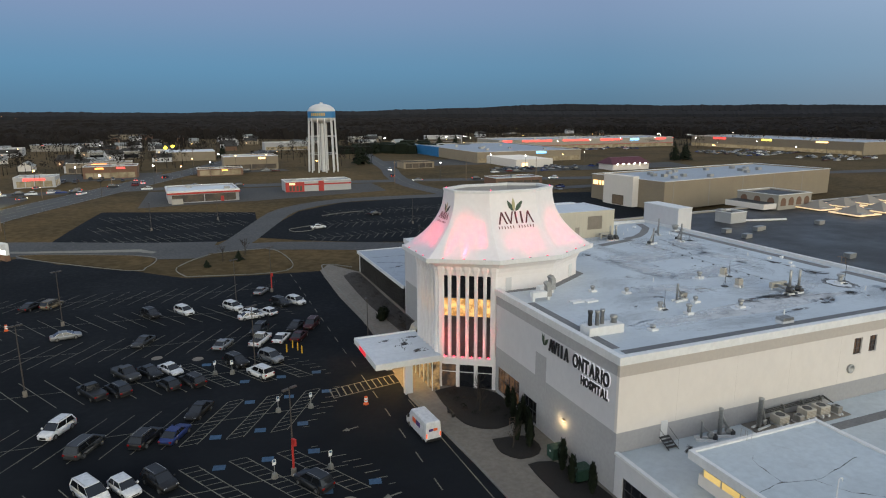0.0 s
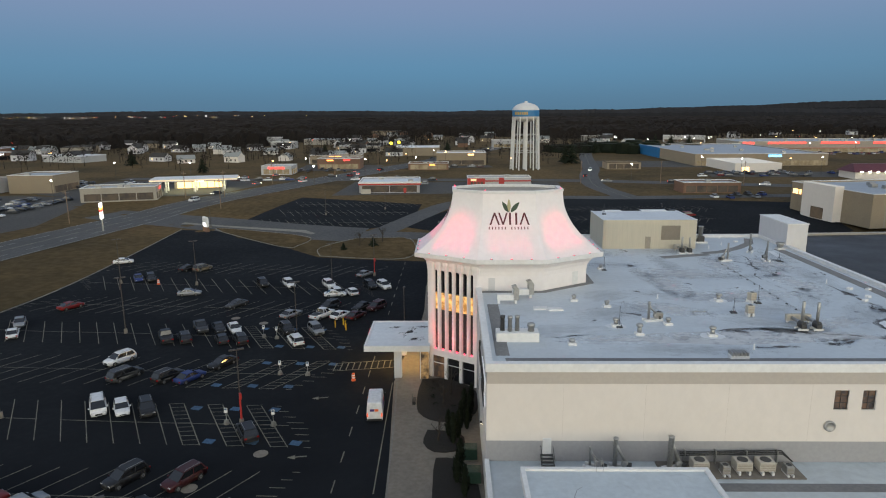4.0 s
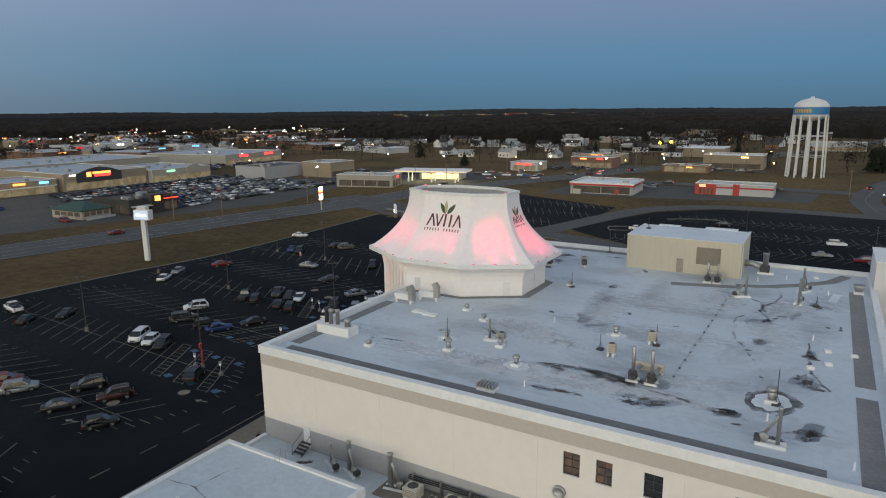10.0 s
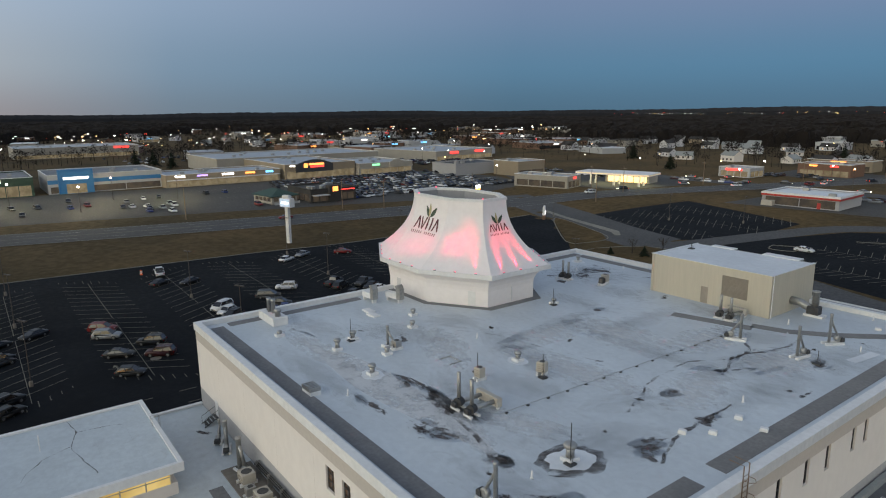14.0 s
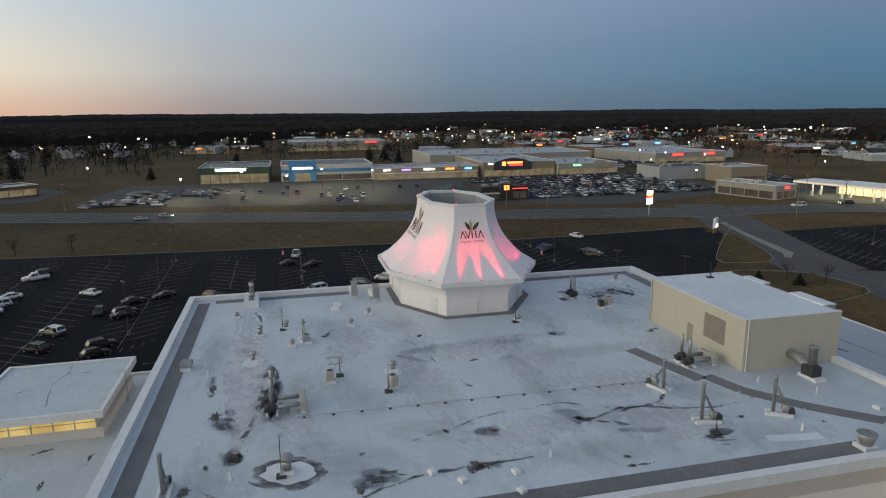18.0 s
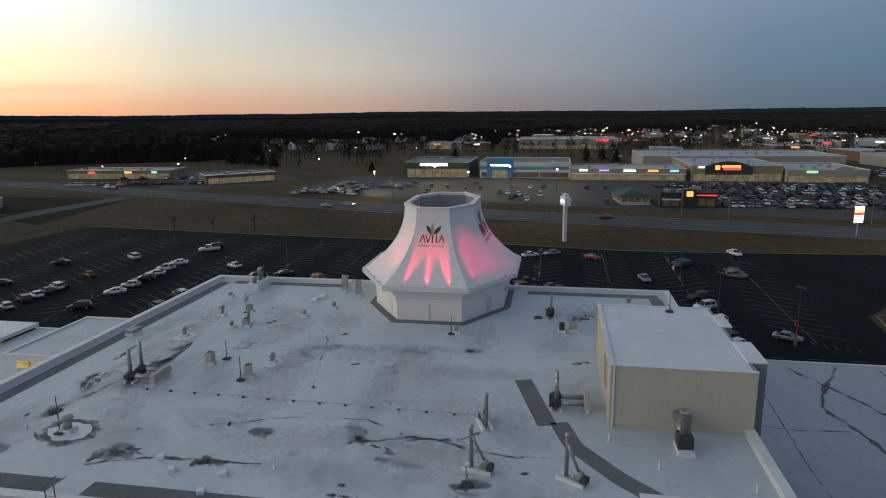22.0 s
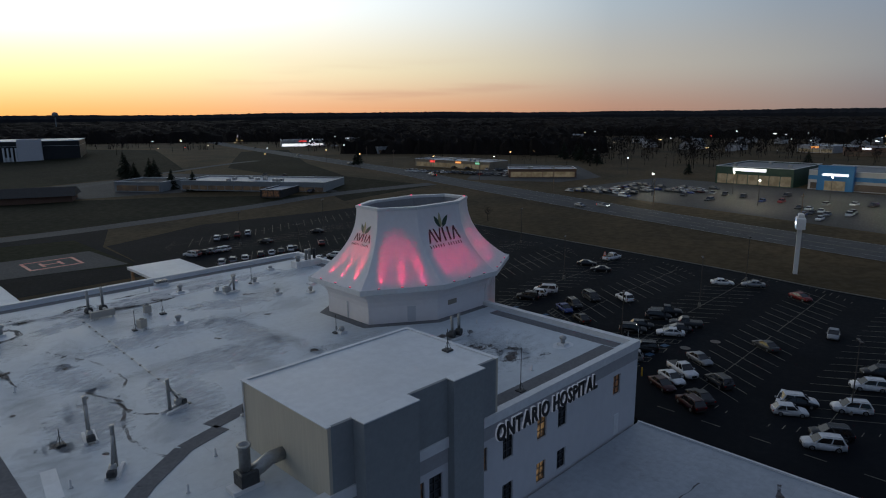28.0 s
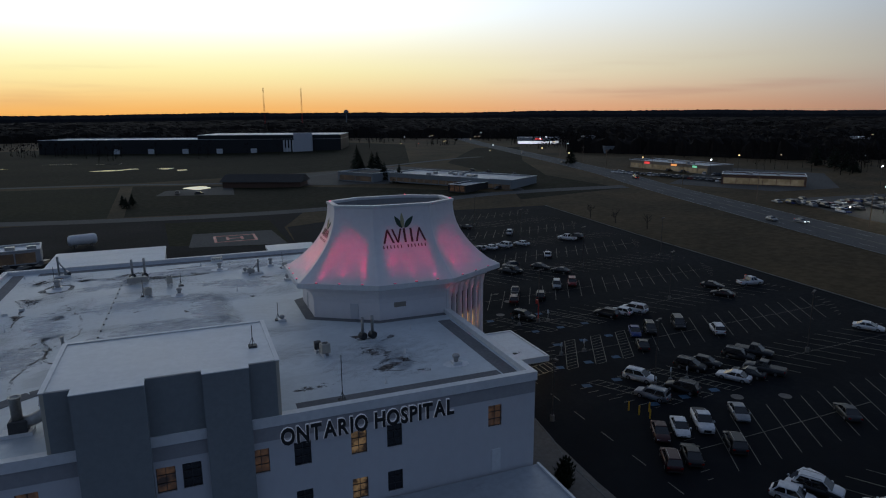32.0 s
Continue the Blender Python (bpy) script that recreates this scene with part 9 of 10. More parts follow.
kf = shop("red_white_restaurant", "white restaurant with red brick ends and a red stripe", 56, 291, 29, 12, 4.6, wall="white_wall", front="-y", bays=0, units=2, cat="restaurant")
part("brick_end", Geo().box(-14.6, -6.5, -6.2, -6.0, 0, 4.4), "red", kf)
for x in (-13, -11.5, -10, -8.5):
    part("window", Geo().box(x, x + 1.0, -6.26, -6.2, 0.6, 2.8), "store_dim", kf)
part("brick_pier", Geo().box(-0.2, 2.2, -6.25, -6.0, 0, 4.7), "red", kf), part("stripe", Geo().box(-6.5, 14.5, -6.15, -6.0, 2.9, 3.5), "red", kf)
part("sign", Geo().box(-13, -10.5, -6.3, -6.2, 3.2, 4.2), "lit_dim", kf)
shop("blue_roof_hall", "long hall with a pale blue roof and tan walls", 40, 421, 32, 22, 8, wall="tan_block", roof="roof_clean", front="-y", bays=2, glass="store_dim", sign=[(0.7, 4, 1, "lit_warm")])
shop("low_dark_shop", "low dark shop with an orange lit sign", 20, 383, 24, 12, 4, wall="brick", roof="shingle", front="-y", bays=4, sign=[(0.6, 3, 0.7, "lit_orange")])
shop("white_warehouse", "long white warehouse in the distance", 36, 985, 56, 24, 9, wall="white_wall", front="-y", bays=4, glass="lit_white")
shop("metal_hall", "grey metal hall in the distance", 92, 620, 40, 20, 7, wall="grey_band", front="-y", bays=4)
shop("brick_bank", "low brick building with a lit window", 143.5, 267.5, 24, 12, 4.6, wall="brick", roof="roof_low", front="-y", bays=5, glass="store_dim", units=1)
# north-east stores
ws = shop("blue_grey_store", "wide grey and blue store with a pale roof", 226, 458, 82, 124, 7.5, 0, wall="tan_block", front="-y", bays=5, sign=[(0.6, 8, 1.4, "lit_blue")], units=9)
part("blue_end", Geo().box(-41.4, -41.0, 8, 62, 0, 7.6), "blue", ws), part("entrance", Geo().cbox(-34, -8, -104, -62.1, 0, 5.2, 0.1), "cream", ws), part("entrance_glass", Geo().box(-30, -26, -104.1, -104, 0.2, 3.0), "lit_warm", ws)
shop("long_mall", "long beige shopping centre with red lit awnings", 362, 545, 190, 50, 9, -2, wall="cream", front="-y", bays=24, sign=[(0.04, 9, 1.6, "lit_red"), (0.2, 30, 1.4, "lit_red"), (0.42, 30, 1.4, "lit_red"), (0.62, 24, 1.4, "lit_red"), (0.76, 10, 2.0, "lit_blue"), (0.92, 12, 1.4, "lit_red")], awning="red", units=14)
shop("east_mall", "long tan shopping centre with a white roof", 512, 430, 60, 170, 10, 4, wall="tan_block", front="-x", bays=14, sign=[(0.2, 10, 1.2, "lit_warm"), (0.5, 10, 1.4, "lit_yellow"), (0.8, 14, 1.6, "lit_red")], units=10)
mr = thing("maroon_roof_restaurant", "restaurant with a steep maroon roof and a row of lamps", "restaurant", (248, 322, land(248, 322)), 0)
part("wall", Geo().box(-13, 13, -7, 7, 0, 3.6), "cream", mr), part("roof", Geo().loft([[(-14, -8, 3.5), (14, -8, 3.5), (14, 8, 3.5), (-14, 8, 3.5)], [(-11, -1, 7.2), (11, -1, 7.2), (11, 1, 7.2), (-11, 1, 7.2)]]), "logo_maroon", mr)
for i in range(6):
    part("lamp", Geo().box(-11 + i * 4, -10 + i * 4, -8.3, -8.0, 3.3, 3.9), "white_lamp", mr)
# the mall east of the hospital
jm = shop("department_store", "wide tan brick department store with a pale roof", 212, 213, 105, 38, 10.5, 8, wall="tan_block", front="-x", bays=0, units=16, cat="store")
part("stone_gate", Geo().cbox(-55.5, -52.4, -6.5, 9, 0, 11.6, 0.1), "cream", jm, "pale stone entrance gate"), part("gate_glass", Geo().box(-55.6, -55.5, -2, 4, 0.2, 4), "store_dim", jm)
for i, w in enumerate((1.4, 0.9, 0.9, 0.9, 0.9)):
    part("sign", Geo().box(-52.95, -52.75, 17.6 - i * 1.7 - w, 17.6 - i * 1.7, 6.6, 8.3), "lit_warm", jm, "plain lit sign bar")
for i in range(5):
    part("wall_strip", Geo().box(-48 + i * 20, -47.5 + i * 20, -19.06, -18.98, 0, 10.3), "louvre", jm)
shop("dark_roof_mall", "low mall with black roofs and lit skylights", 186, 116, 150, 92, 7.0, 4, wall="cream", roof="roof_dark", front="-x", bays=0, units=26, cat="mall", trim="grey_band")
sk = thing("skylight_roof", "row of pointed skylights with glowing edges", "skylight", (0, 0, land(200, 140) + 6.6))
for i in range(4):
    for j in range(2):
        x, y = 196 + i * 14, 138 + j * 13 + i * 1.5
        s = part("skylight", Geo().loft([[(x - 4, y - 4, 0.3), (x + 4, y - 4, 0.3), (x + 4, y + 4, 0.3), (x - 4, y + 4, 0.3)], [(x - 0.2, y - 0.2, 3.0), (x + 0.2, y - 0.2, 3.0), (x + 0.2, y + 0.2, 3.0), (x - 0.2, y + 0.2, 3.0)]]), "louvre", sk)
        for a, b, c, d in ((-5.2, 5.2, -5.2, -4.6), (-5.2, 5.2, 4.6, 5.2), (-5.2, -4.6, -4.6, 4.6), (4.6, 5.2, -4.6, 4.6)):
            part("glow_edge", Geo().box(x + a, x + b, y + c, y + d, 0.2, 0.5), "lit_dim", s)
ah = shop("arcade_house", "white roof house with rows of arches", 189.5, 163, 17, 16, 11, 5, wall="cream", roof="roof_dark", front="-y", bays=0, units=0, cat="building")
for i in range(7):
    side = i > 3
    x = -5.2 + (i - 4) * 5.2 if side else -6 + i * 4
    pts = [(x - 1.3, 7.4)] + [(x + 1.3 * math.cos(a), 8.8 + 1.3 * math.sin(a)) for a in [math.pi - k * math.pi / 8 for k in range(9)]] + [(x + 1.3, 7.4)]
    part("arch", Geo().loft([[(-8.57, p, q) if side else (p, -8.07, q) for p, q in pts], [(-8.45, p, q) if side else (p, -7.95, q) for p, q in pts]]), "brick", ah)
part("lean_to_roof", Geo().cbox(-15, -8.6, -7.5, 7.5, 6.6, 8.4, 0.05), "cream", ah), part("lean_to_cover", Geo().box(-14.8, -8.8, -7.3, 7.3, 8.4, 8.45), "roof_dark", ah)
solid("roof_ridge", Geo().box(-7, 7, -0.25, 0.25, 0, 0.5), "white_trim", "low white upstand across a black roof", "roof edge", (160.5, 140.2, land(160, 140) + 6.55), -13)
shop("shingle_restaurant", "low brown restaurant with a dark shingle roof", 136, 382, 20, 13, 4.2, wall="tan_block", roof="shingle", front="-y", bays=4, glass="store_dim", units=0, cat="restaurant", trim="shingle")
for k, (x, y, w, d, h) in enumerate([(150.2, 143.5, 6.6, 5.6, 9.6), (150, 80, 9, 7, 8.6)]):
    shop("roof_house", "small white plant house on a black roof", x, y, w, d, h, 5, wall="white_wall", roof="roof_dark", front="-x", bays=0, units=1, cat="plant room")
shop("east_annex", "low grey-roofed block against the hospital's east wall", 112, 80, 33, 62, 6.0, wall="slate", roof="roof_grey", front="+x", bays=0, units=7, cat="building", trim="slate")
for x, y in ((97.6, 89.0), (98.0, 97.7), (108.0, 84.0)):
    t = thing("roof_skylight", "dark square skylight with a white rim on the low roof", "skylight", (x, y, land(112, 80) + 5.4), 0, "annex skylights")
    part("rim", Geo().cbox(-0.95, 0.95, -0.95, 0.95, 0, 0.4, 0.05), "white_trim", t)
    part("pane", Geo().box(-0.8, 0.8, -0.8, 0.8, 0.4, 0.43), "dark_glass", t)
# south: office, dark long works, low shops and a barn
of = shop("low_office", "long grey office with a strip of dark windows", -66, -146, 26, 76, 4.8, 33, wall="slate", roof="roof_low", front="+x", bays=16, glass="store_dim", glass_h=2.0, units=9, cat="office")
shop("office_porch", "low porch with lit windows beside the office", -58, -117, 20, 10, 3.6, 33, wall="shingle", roof="roof_low", front="+x", bays=3, glass="dim_room", units=0, cat="office")
shop("office_barn", "low grey shed beside the office", -30, -196, 22, 26, 5.0, 33, wall="slate", roof="shingle", front="+x", bays=2, glass="store_dim", units=0, cat="shed")
fw = shop("long_works", "very long black works with a white roof edge", 50, -560, 300, 60, 14, -21, wall="sign_black", roof="roof_clean", front="+y", bays=0, units=0, cat="factory")
part("upper_storey", Geo().box(-150, -8, -30, 29.6, 14.2, 18), "sign_black", fw), part("upper_coping", Geo().box(-150.2, -7.8, -30.2, 29.8, 18, 18.4), "white_trim", fw)
part("white_tower", Geo().box(-122, -104, 30, 34, 0, 20), "white_wall", fw, "white ribbed tower")
for i in range(9):
    part("pale_stack", Geo().cyl(-88 + i * 3 - 30, 33, 0, 13, 0.8), "white_trim", fw)
for i in range(6):
    part("dock_door", Geo().box(-100 + i * 34, -94 + i * 34, 30.0, 30.3, 0, 5), "white_trim", fw)
barn = thing("dark_barn", "long barn with a dark low roof", "barn", (27, -199, land(27, -199)), -24)
part("wall", Geo().box(-21, 21, -8, 8, 0, 3.2), "brick", barn), part("roof", Geo().loft([[(-22.5, -9.5, 3.0), (22.5, -9.5, 3.0), (22.5, 9.5, 3.0), (-22.5, 9.5, 3.0)], [(-22, -0.2, 6.6), (22, -0.2, 6.6), (22, 0.2, 6.6), (-22, 0.2, 6.6)]]), "shingle", barn)
shop("corner_shops", "low shops with a warm lit front", -190, -66, 16, 36, 4.8, 42, wall="brick", roof="roof_low", front="+x", bays=6, units=3)
shop("red_sign_row", "row of shops behind parked cars with red signs", -206, -142, 20, 60, 5.0, 6, wall="tan_block", front="+x", bays=9, sign=[(0.25, 4, 1.2, "lit_red"), (0.6, 4, 1.0, "lit_orange"), (0.85, 3, 1.0, "lit_green")], units=4)
shop("pale_roof_hall", "long hall with a pale roof", -290, -296, 56, 20, 6, -12, wall="slate", roof="roof_clean", front="+y", bays=6, glass="store_dim")
shop("car_showroom", "car showroom under bright lot lamps", -300, -470, 46, 26, 7, -30, wall="white_wall", front="+y", bays=7, glass="lit_white", sign=[(0.5, 8, 1.4, "lit_red")])
shop("white_gable_store", "white store with a red round sign", -350, -420, 40, 24, 9, -25, wall="white_wall", front="+y", bays=5, glass="store_dim", sign=[(0.2, 5, 4.0, "lit_red")])
for k, (x, y, w, d) in enumerate([(112, -36, 12, 10), (128, -44, 16, 9)]):
    shop("service_shed", "small white flat-roofed service shed", x, y, w, d, 4.0, 8, wall="white_wall", roof="roof_clean", front="+y", bays=2, glass="store_dim", units=2, cat="shed")
# tank-shaped stand-in for a lit round-topped structure in a walled yard
tk = thing("gas_tank", "white horizontal tank beside the service yard", "tank", (98, -52, 0.05), 20)
part("shell", Geo().turn(0, 0, [(-4, 0.2), (-3.8, 1.2), (-3.3, 1.6), (3.3, 1.6), (3.8, 1.2), (4, 0.2)], 16).moved(pose(0, 0, 2.2, 0, 90, 0)), "white_trim", tk, smooth=True)
for x in (-2.2, 2.2):
    part("saddle", Geo().box(x - 0.3, x + 0.3, -1.1, 1.1, 0, 1.1), "concrete", tk)

# ---- the water tower ----
wt = thing("water_tower", "white water tower on many legs with a blue painted band", "water tower", (77.7, 379, land(77.7, 379)))
part("tank", Geo().turn(0, 0, [(28.0, 1.5), (28.6, 5.0), (29.8, 7.3), (30.6, 7.8), (31.0, 7.9)], 40, True, False), "pole_white", wt, smooth=True)
part("band", Geo().turn(0, 0, [(31.0, 7.92), (34.6, 7.92)], 40, False, False), "blue", wt, "blue painted band")
part("dome", Geo().turn(0, 0, [(34.6, 7.9), (35.3, 7.8), (36.6, 6.9), (37.8, 5.2), (38.6, 3.0), (39.0, 0.9), (39.7, 0.8), (39.75, 0.1)], 40, False, True), "pole_white", wt, smooth=True)
for k in range(7):
    a = math.radians(215 + k * 9)
    part("band_mark", Geo().box(-0.35, 0.35, -0.06, 0.06, 32.0, 33.7).moved(Matrix.Translation((7.98 * math.cos(a), 7.98 * math.sin(a), 0)) @ pose(0, 0, 0, 0, 0, math.degrees(a) + 90)), "yellow", wt, "plain yellow bar")
for k in range(12):
    a = 2 * math.pi * k / 12
    part("leg", Geo().tube([(8.6 * math.cos(a), 8.6 * math.sin(a), 0), (7.6 * math.cos(a), 7.6 * math.sin(a), 30.8)], 0.42, 8), "pole_white", wt)
part("riser", Geo().turn(0, 0, [(0, 1.2), (28.5, 1.0)], 14), "pole_white", wt)
for z, r in ((10.5, 8.26), (20.5, 7.93)):
    n = 24
    part("ring_brace", Geo().tube([(r * math.cos(2 * math.pi * k / n), r * math.sin(2 * math.pi * k / n), z) for k in range(n + 1)], 0.16, 6), "pole_white", wt)

# ---- masts, poles and wires ----
def utility_pole(x, y, h=11.0, turn=0.0):
    t = thing("utility_pole", "weathered wooden utility pole with a crossarm", "utility pole", (x, y, land(x, y)), turn, "utility poles")
    part("pole", Geo().turn(0, 0, [(0, 0.17), (h, 0.11)], 8), "wood", t)
    part("crossarm", Geo().box(-1.2, 1.2, -0.07, 0.07, h - 1.0, h - 0.85), "wood", t)
    for s in (-1.05, -0.4, 0.4, 1.05):
        part("insulator", Geo().cyl(s, 0, h - 0.85, h - 0.65, 0.05), "galv", t)


for i in range(0, len(HIGHWAY), 9):
    p, q = HIGHWAY[i], HIGHWAY[min(i + 1, len(HIGHWAY) - 1)]
    d = math.dist(p, q) or 1
    nx, ny = -(q[1] - p[1]) / d, (q[0] - p[0]) / d
    if -420 < p[1] < 520:
        utility_pole(p[0] + nx * -14, p[1] + ny * -14, 11, math.degrees(math.atan2(ny, nx)))
for x, y in ((-60, 255), (-52, 228), (96, 300), (134, 300), (170, 292), (-92, 155)):
    utility_pole(x, y, 11, 40)
for x, y in ((-120, -1450), (-205, -1430)):
    t = thing("radio_mast", "tall thin red lattice mast on the horizon", "mast", (x, y, 0), 0, "radio masts")
    for k in range(3):
        a = 2 * math.pi * k / 3
        part("leg", Geo().tube([(1.6 * math.cos(a), 1.6 * math.sin(a), 0), (1.2 * math.cos(a), 1.2 * math.sin(a), 98)], 0.25, 4), "red", t)
    for k in range(14):
        part("brace", Geo().box(-1.4, 1.4, -1.4, 1.4, 4 + k * 7, 4.4 + k * 7), "red", t)
t = thing("distant_water_tower", "small dark water tower on the horizon", "water tower", (-330, -1500, 0))
part("stem", Geo().cyl(0, 0, 0, 38, 1.6, 1.2), "slate", t), part("bulb", Geo().turn(0, 0, [(36, 1.2), (39, 6.0), (43, 6.5), (46, 4.0), (47, 0.5)], 16), "slate", t, smooth=True)


# ---- trees, houses and the town's lights ----
def gable_house(x, y, w, d, h, turn, wall, roof, lit_n, seed):
    t = thing("house", {"white_wall": "white", "cream": "cream", "grey_band": "grey", "brick": "brick", "tan_block": "tan"}[wall] + " house with a dark gabled roof among bare trees", "house", (x, y, land(x, y) - 0.1), turn, "houses of the town")
    a, b = w / 2, d / 2
    part("wall", Geo().loft([[(-a, -b, 0), (a, -b, 0), (a, b, 0), (-a, b, 0)], [(-a, -b, h), (a, -b, h), (a, b, h), (-a, b, h)], [(-a, -0.05, h + d * 0.32), (a, -0.05, h + d * 0.32), (a, 0.05, h + d * 0.32), (-a, 0.05, h + d * 0.32)]]), wall, t)
    o = 0.4
    part("roof", Geo().loft([[(-a - o, -b - o, h - 0.25), (a + o, -b - o, h - 0.25), (a + o, 0, h + d * 0.33), (-a - o, 0, h + d * 0.33)], [(-a - o, -b - o, h - 0.05), (a + o, -b - o, h - 0.05), (a + o, 0, h + d * 0.33 + 0.2), (-a - o, 0, h + d * 0.33 + 0.2)]]), roof, t)
    part("roof", Geo().loft([[(-a - o, 0, h + d * 0.33), (a + o, 0, h + d * 0.33), (a + o, b + o, h - 0.25), (-a - o, b + o, h - 0.25)], [(-a - o, 0, h + d * 0.33 + 0.2), (a + o, 0, h + d * 0.33 + 0.2), (a + o, b + o, h - 0.05), (-a - o, b + o, h - 0.05)]]), roof, t)
    for i in range(3):
        part("window", Geo().box(-a + w * (0.15 + 0.3 * i), -a + w * (0.15 + 0.3 * i) + 1.1, -b - 0.05, -b + 0.02, 1.0, 2.3), "lit_dim" if i < lit_n else "dark_glass", t)
    return t


rnd = random.Random(77)
PROTO = []
for i in range(10):
    PROTO.append(gable_house(-1200 + 30 * i, 1400, rnd.uniform(9, 14), rnd.uniform(7, 9.5), rnd.uniform(2.8, 5.2), 0, rnd.choice(["white_wall", "cream", "grey_band", "brick", "tan_block", "white_wall"]), rnd.choice(["shingle", "shingle", "slate"]), i % 3 == 0, i))
placed = 0
for cx, cy, sx, sy, n in ((-150, 560, 200, 130, 52), (60, 760, 260, 140, 26), (-430, 420, 160, 150, 20), (-560, -120, 130, 120, 16), (400, 900, 260, 120, 10), (-200, 900, 300, 160, 24), (-640, 120, 160, 260, 16)):
    for i in range(n):
        x, y = cx + rnd.uniform(-sx, sx), cy + rnd.uniform(-sy, sy)
        if min(math.dist((x, y), q) for q in HIGHWAY) < 26 or math.dist((x, y), (77, 379)) < 60:
            continue
        p = PROTO[placed % 10]
        if placed < 10:
            p.matrix_basis = pose(x, y, land(x, y) - 0.1, 0, 0, rnd.choice((0, 90, 20, -15, 180)))
        else:
            m = pose(x, y, land(x, y) - 0.1, 0, 0, rnd.choice((0, 90, 20, -15, 180)))
            c = p.copy()
            scene.collection.objects.link(c)
            c.matrix_basis = m
            for ch in p.children:
                k = ch.copy()
                scene.collection.objects.link(k)
                k.parent = c
        placed += 1


def grove(n, region, h_lo, h_hi, seed, leaves=26, avoid=True):
    """Many bare trees of a wood: a thin trunk and a loose crown of twig clumps each."""
    rnd = random.Random(seed)
    g = Geo()
    made = 0
    tries = 0
    while made < n and tries < n * 6:
        tries += 1
        x, y = region(rnd)
        if avoid and (min(abs(x - q[0]) + abs(y - q[1]) for q in HIGHWAY[::3]) < 30 or (-60 < x < 110 and -110 < y < 330) or (-375 < x < -95 and -20 < y < 370) or (-590 < x < -480 and 40 < y < 175) or (110 < x < 290 and 60 < y < 300)):
            continue
        made += 1
        h = rnd.uniform(h_lo, h_hi)
        r = h * rnd.uniform(0.26, 0.4)
        z = land(x, y)
        g.add([(x - 0.02 * h, y, z), (x + 0.02 * h, y, z), (x, y, z + h * 0.8)], [(0, 1, 2)])
        g.add([(x, y - 0.02 * h, z), (x, y + 0.02 * h, z), (x, y, z + h * 0.8)], [(0, 1, 2)])
        for k in range(leaves):
            a, b = rnd.uniform(0, 6.283), rnd.uniform(-0.5, 1.5)
            q = rnd.uniform(0.35, 1.0)
            p = (x + r * q * math.cos(a) * math.cos(b), y + r * q * math.sin(a) * math.cos(b), z + h * 0.62 + h * 0.36 * q * math.sin(b))
            s = r * rnd.uniform(0.08, 0.24)
            g.add([(p[0] + rnd.uniform(-s, s), p[1] + rnd.uniform(-s, s), p[2] + rnd.uniform(-s, s)) for _ in range(3)], [(0, 1, 2)])
    return g


def ring_region(r0, r1, a0, a1):
    def f(rnd):
        r, a = math.sqrt(rnd.uniform(r0 * r0, r1 * r1)), radians(rnd.uniform(a0, a1))
        return 30 + r * math.cos(a), 80 + r * math.sin(a)
    return f


MT["twigs"] = surf("bare_twigs", (0.029, 0.0245, 0.0225), (0.014, 0.0125, 0.012), 0.95, fine=0.08, coarse=0.01, bump=0, spec=0.05)
for name, n, reg, lo, hi, seed, lv in [
        ("bare_woods_near", 1150, ring_region(330, 640, 75, 215), 7, 13, 1, 64), ("bare_woods_north", 900, ring_region(560, 1200, 40, 140), 9, 16, 2, 36), ("bare_woods_west", 800, ring_region(420, 1200, 140, 235), 9, 16, 3, 36),
        ("bare_woods_south", 420, ring_region(520, 1400, 225, 300), 9, 15, 4, 36), ("bare_woods_east", 900, ring_region(560, 1500, -30, 55), 10, 17, 5, 34), ("bare_woods_outer", 2400, ring_region(1200, 2500, 0, 360), 13, 22, 6, 12)]:
    solid(name, grove(n, reg, lo, hi, seed, lv), "twigs", "leafless brown woods and garden trees", "woods", kind="stuff")


solid("bare_trees_west", grove(170, ring_region(330, 560, 195, 228), 6, 11, 42, 28), "twigs", "leafless garden trees behind the low shops", "trees", kind="stuff")


def canopy(n, region, seed):
    """Far bare woods seen from above: wide loose clumps of twigs."""
    rnd = random.Random(seed)
    g = Geo()
    for i in range(n):
        x, y = region(rnd)
        if min(abs(x - q[0]) + abs(y - q[1]) for q in HIGHWAY[::4]) < 45:
            continue
        z, R = land(x, y), rnd.uniform(14, 30)
        for k in range(64):
            a, q = rnd.uniform(0, 6.283), math.sqrt(rnd.random())
            h = rnd.uniform(7, 15) * (1 - 0.45 * q * q)
            p = (x + R * q * math.cos(a), y + R * q * math.sin(a))
            s = rnd.uniform(0.7, 2.1)
            g.add([(p[0] + rnd.uniform(-s, s), p[1] + rnd.uniform(-s, s), z + h + rnd.uniform(-s, s) * 1.3) for _ in range(3)], [(0, 1, 2)])
            if k % 4 == 0:
                g.add([(p[0] - 0.3, p[1], z), (p[0] + 0.3, p[1], z), (p[0], p[1], z + h)], [(0, 1, 2)])
    return g


for k, (n, reg) in enumerate([(260, ring_region(600, 1500, 20, 90)), (320, ring_region(560, 1500, 90, 150)), (240, ring_region(700, 1500, 150, 190)), (420, ring_region(470, 1300, 190, 245)), (260, ring_region(620, 1500, 245, 300)), (160, ring_region(620, 1600, -30, 20))]):
    solid("woods_canopy", canopy(n, reg, 200 + k), "twigs", "wide leafless woods on rolling land", "woods", kind="stuff")


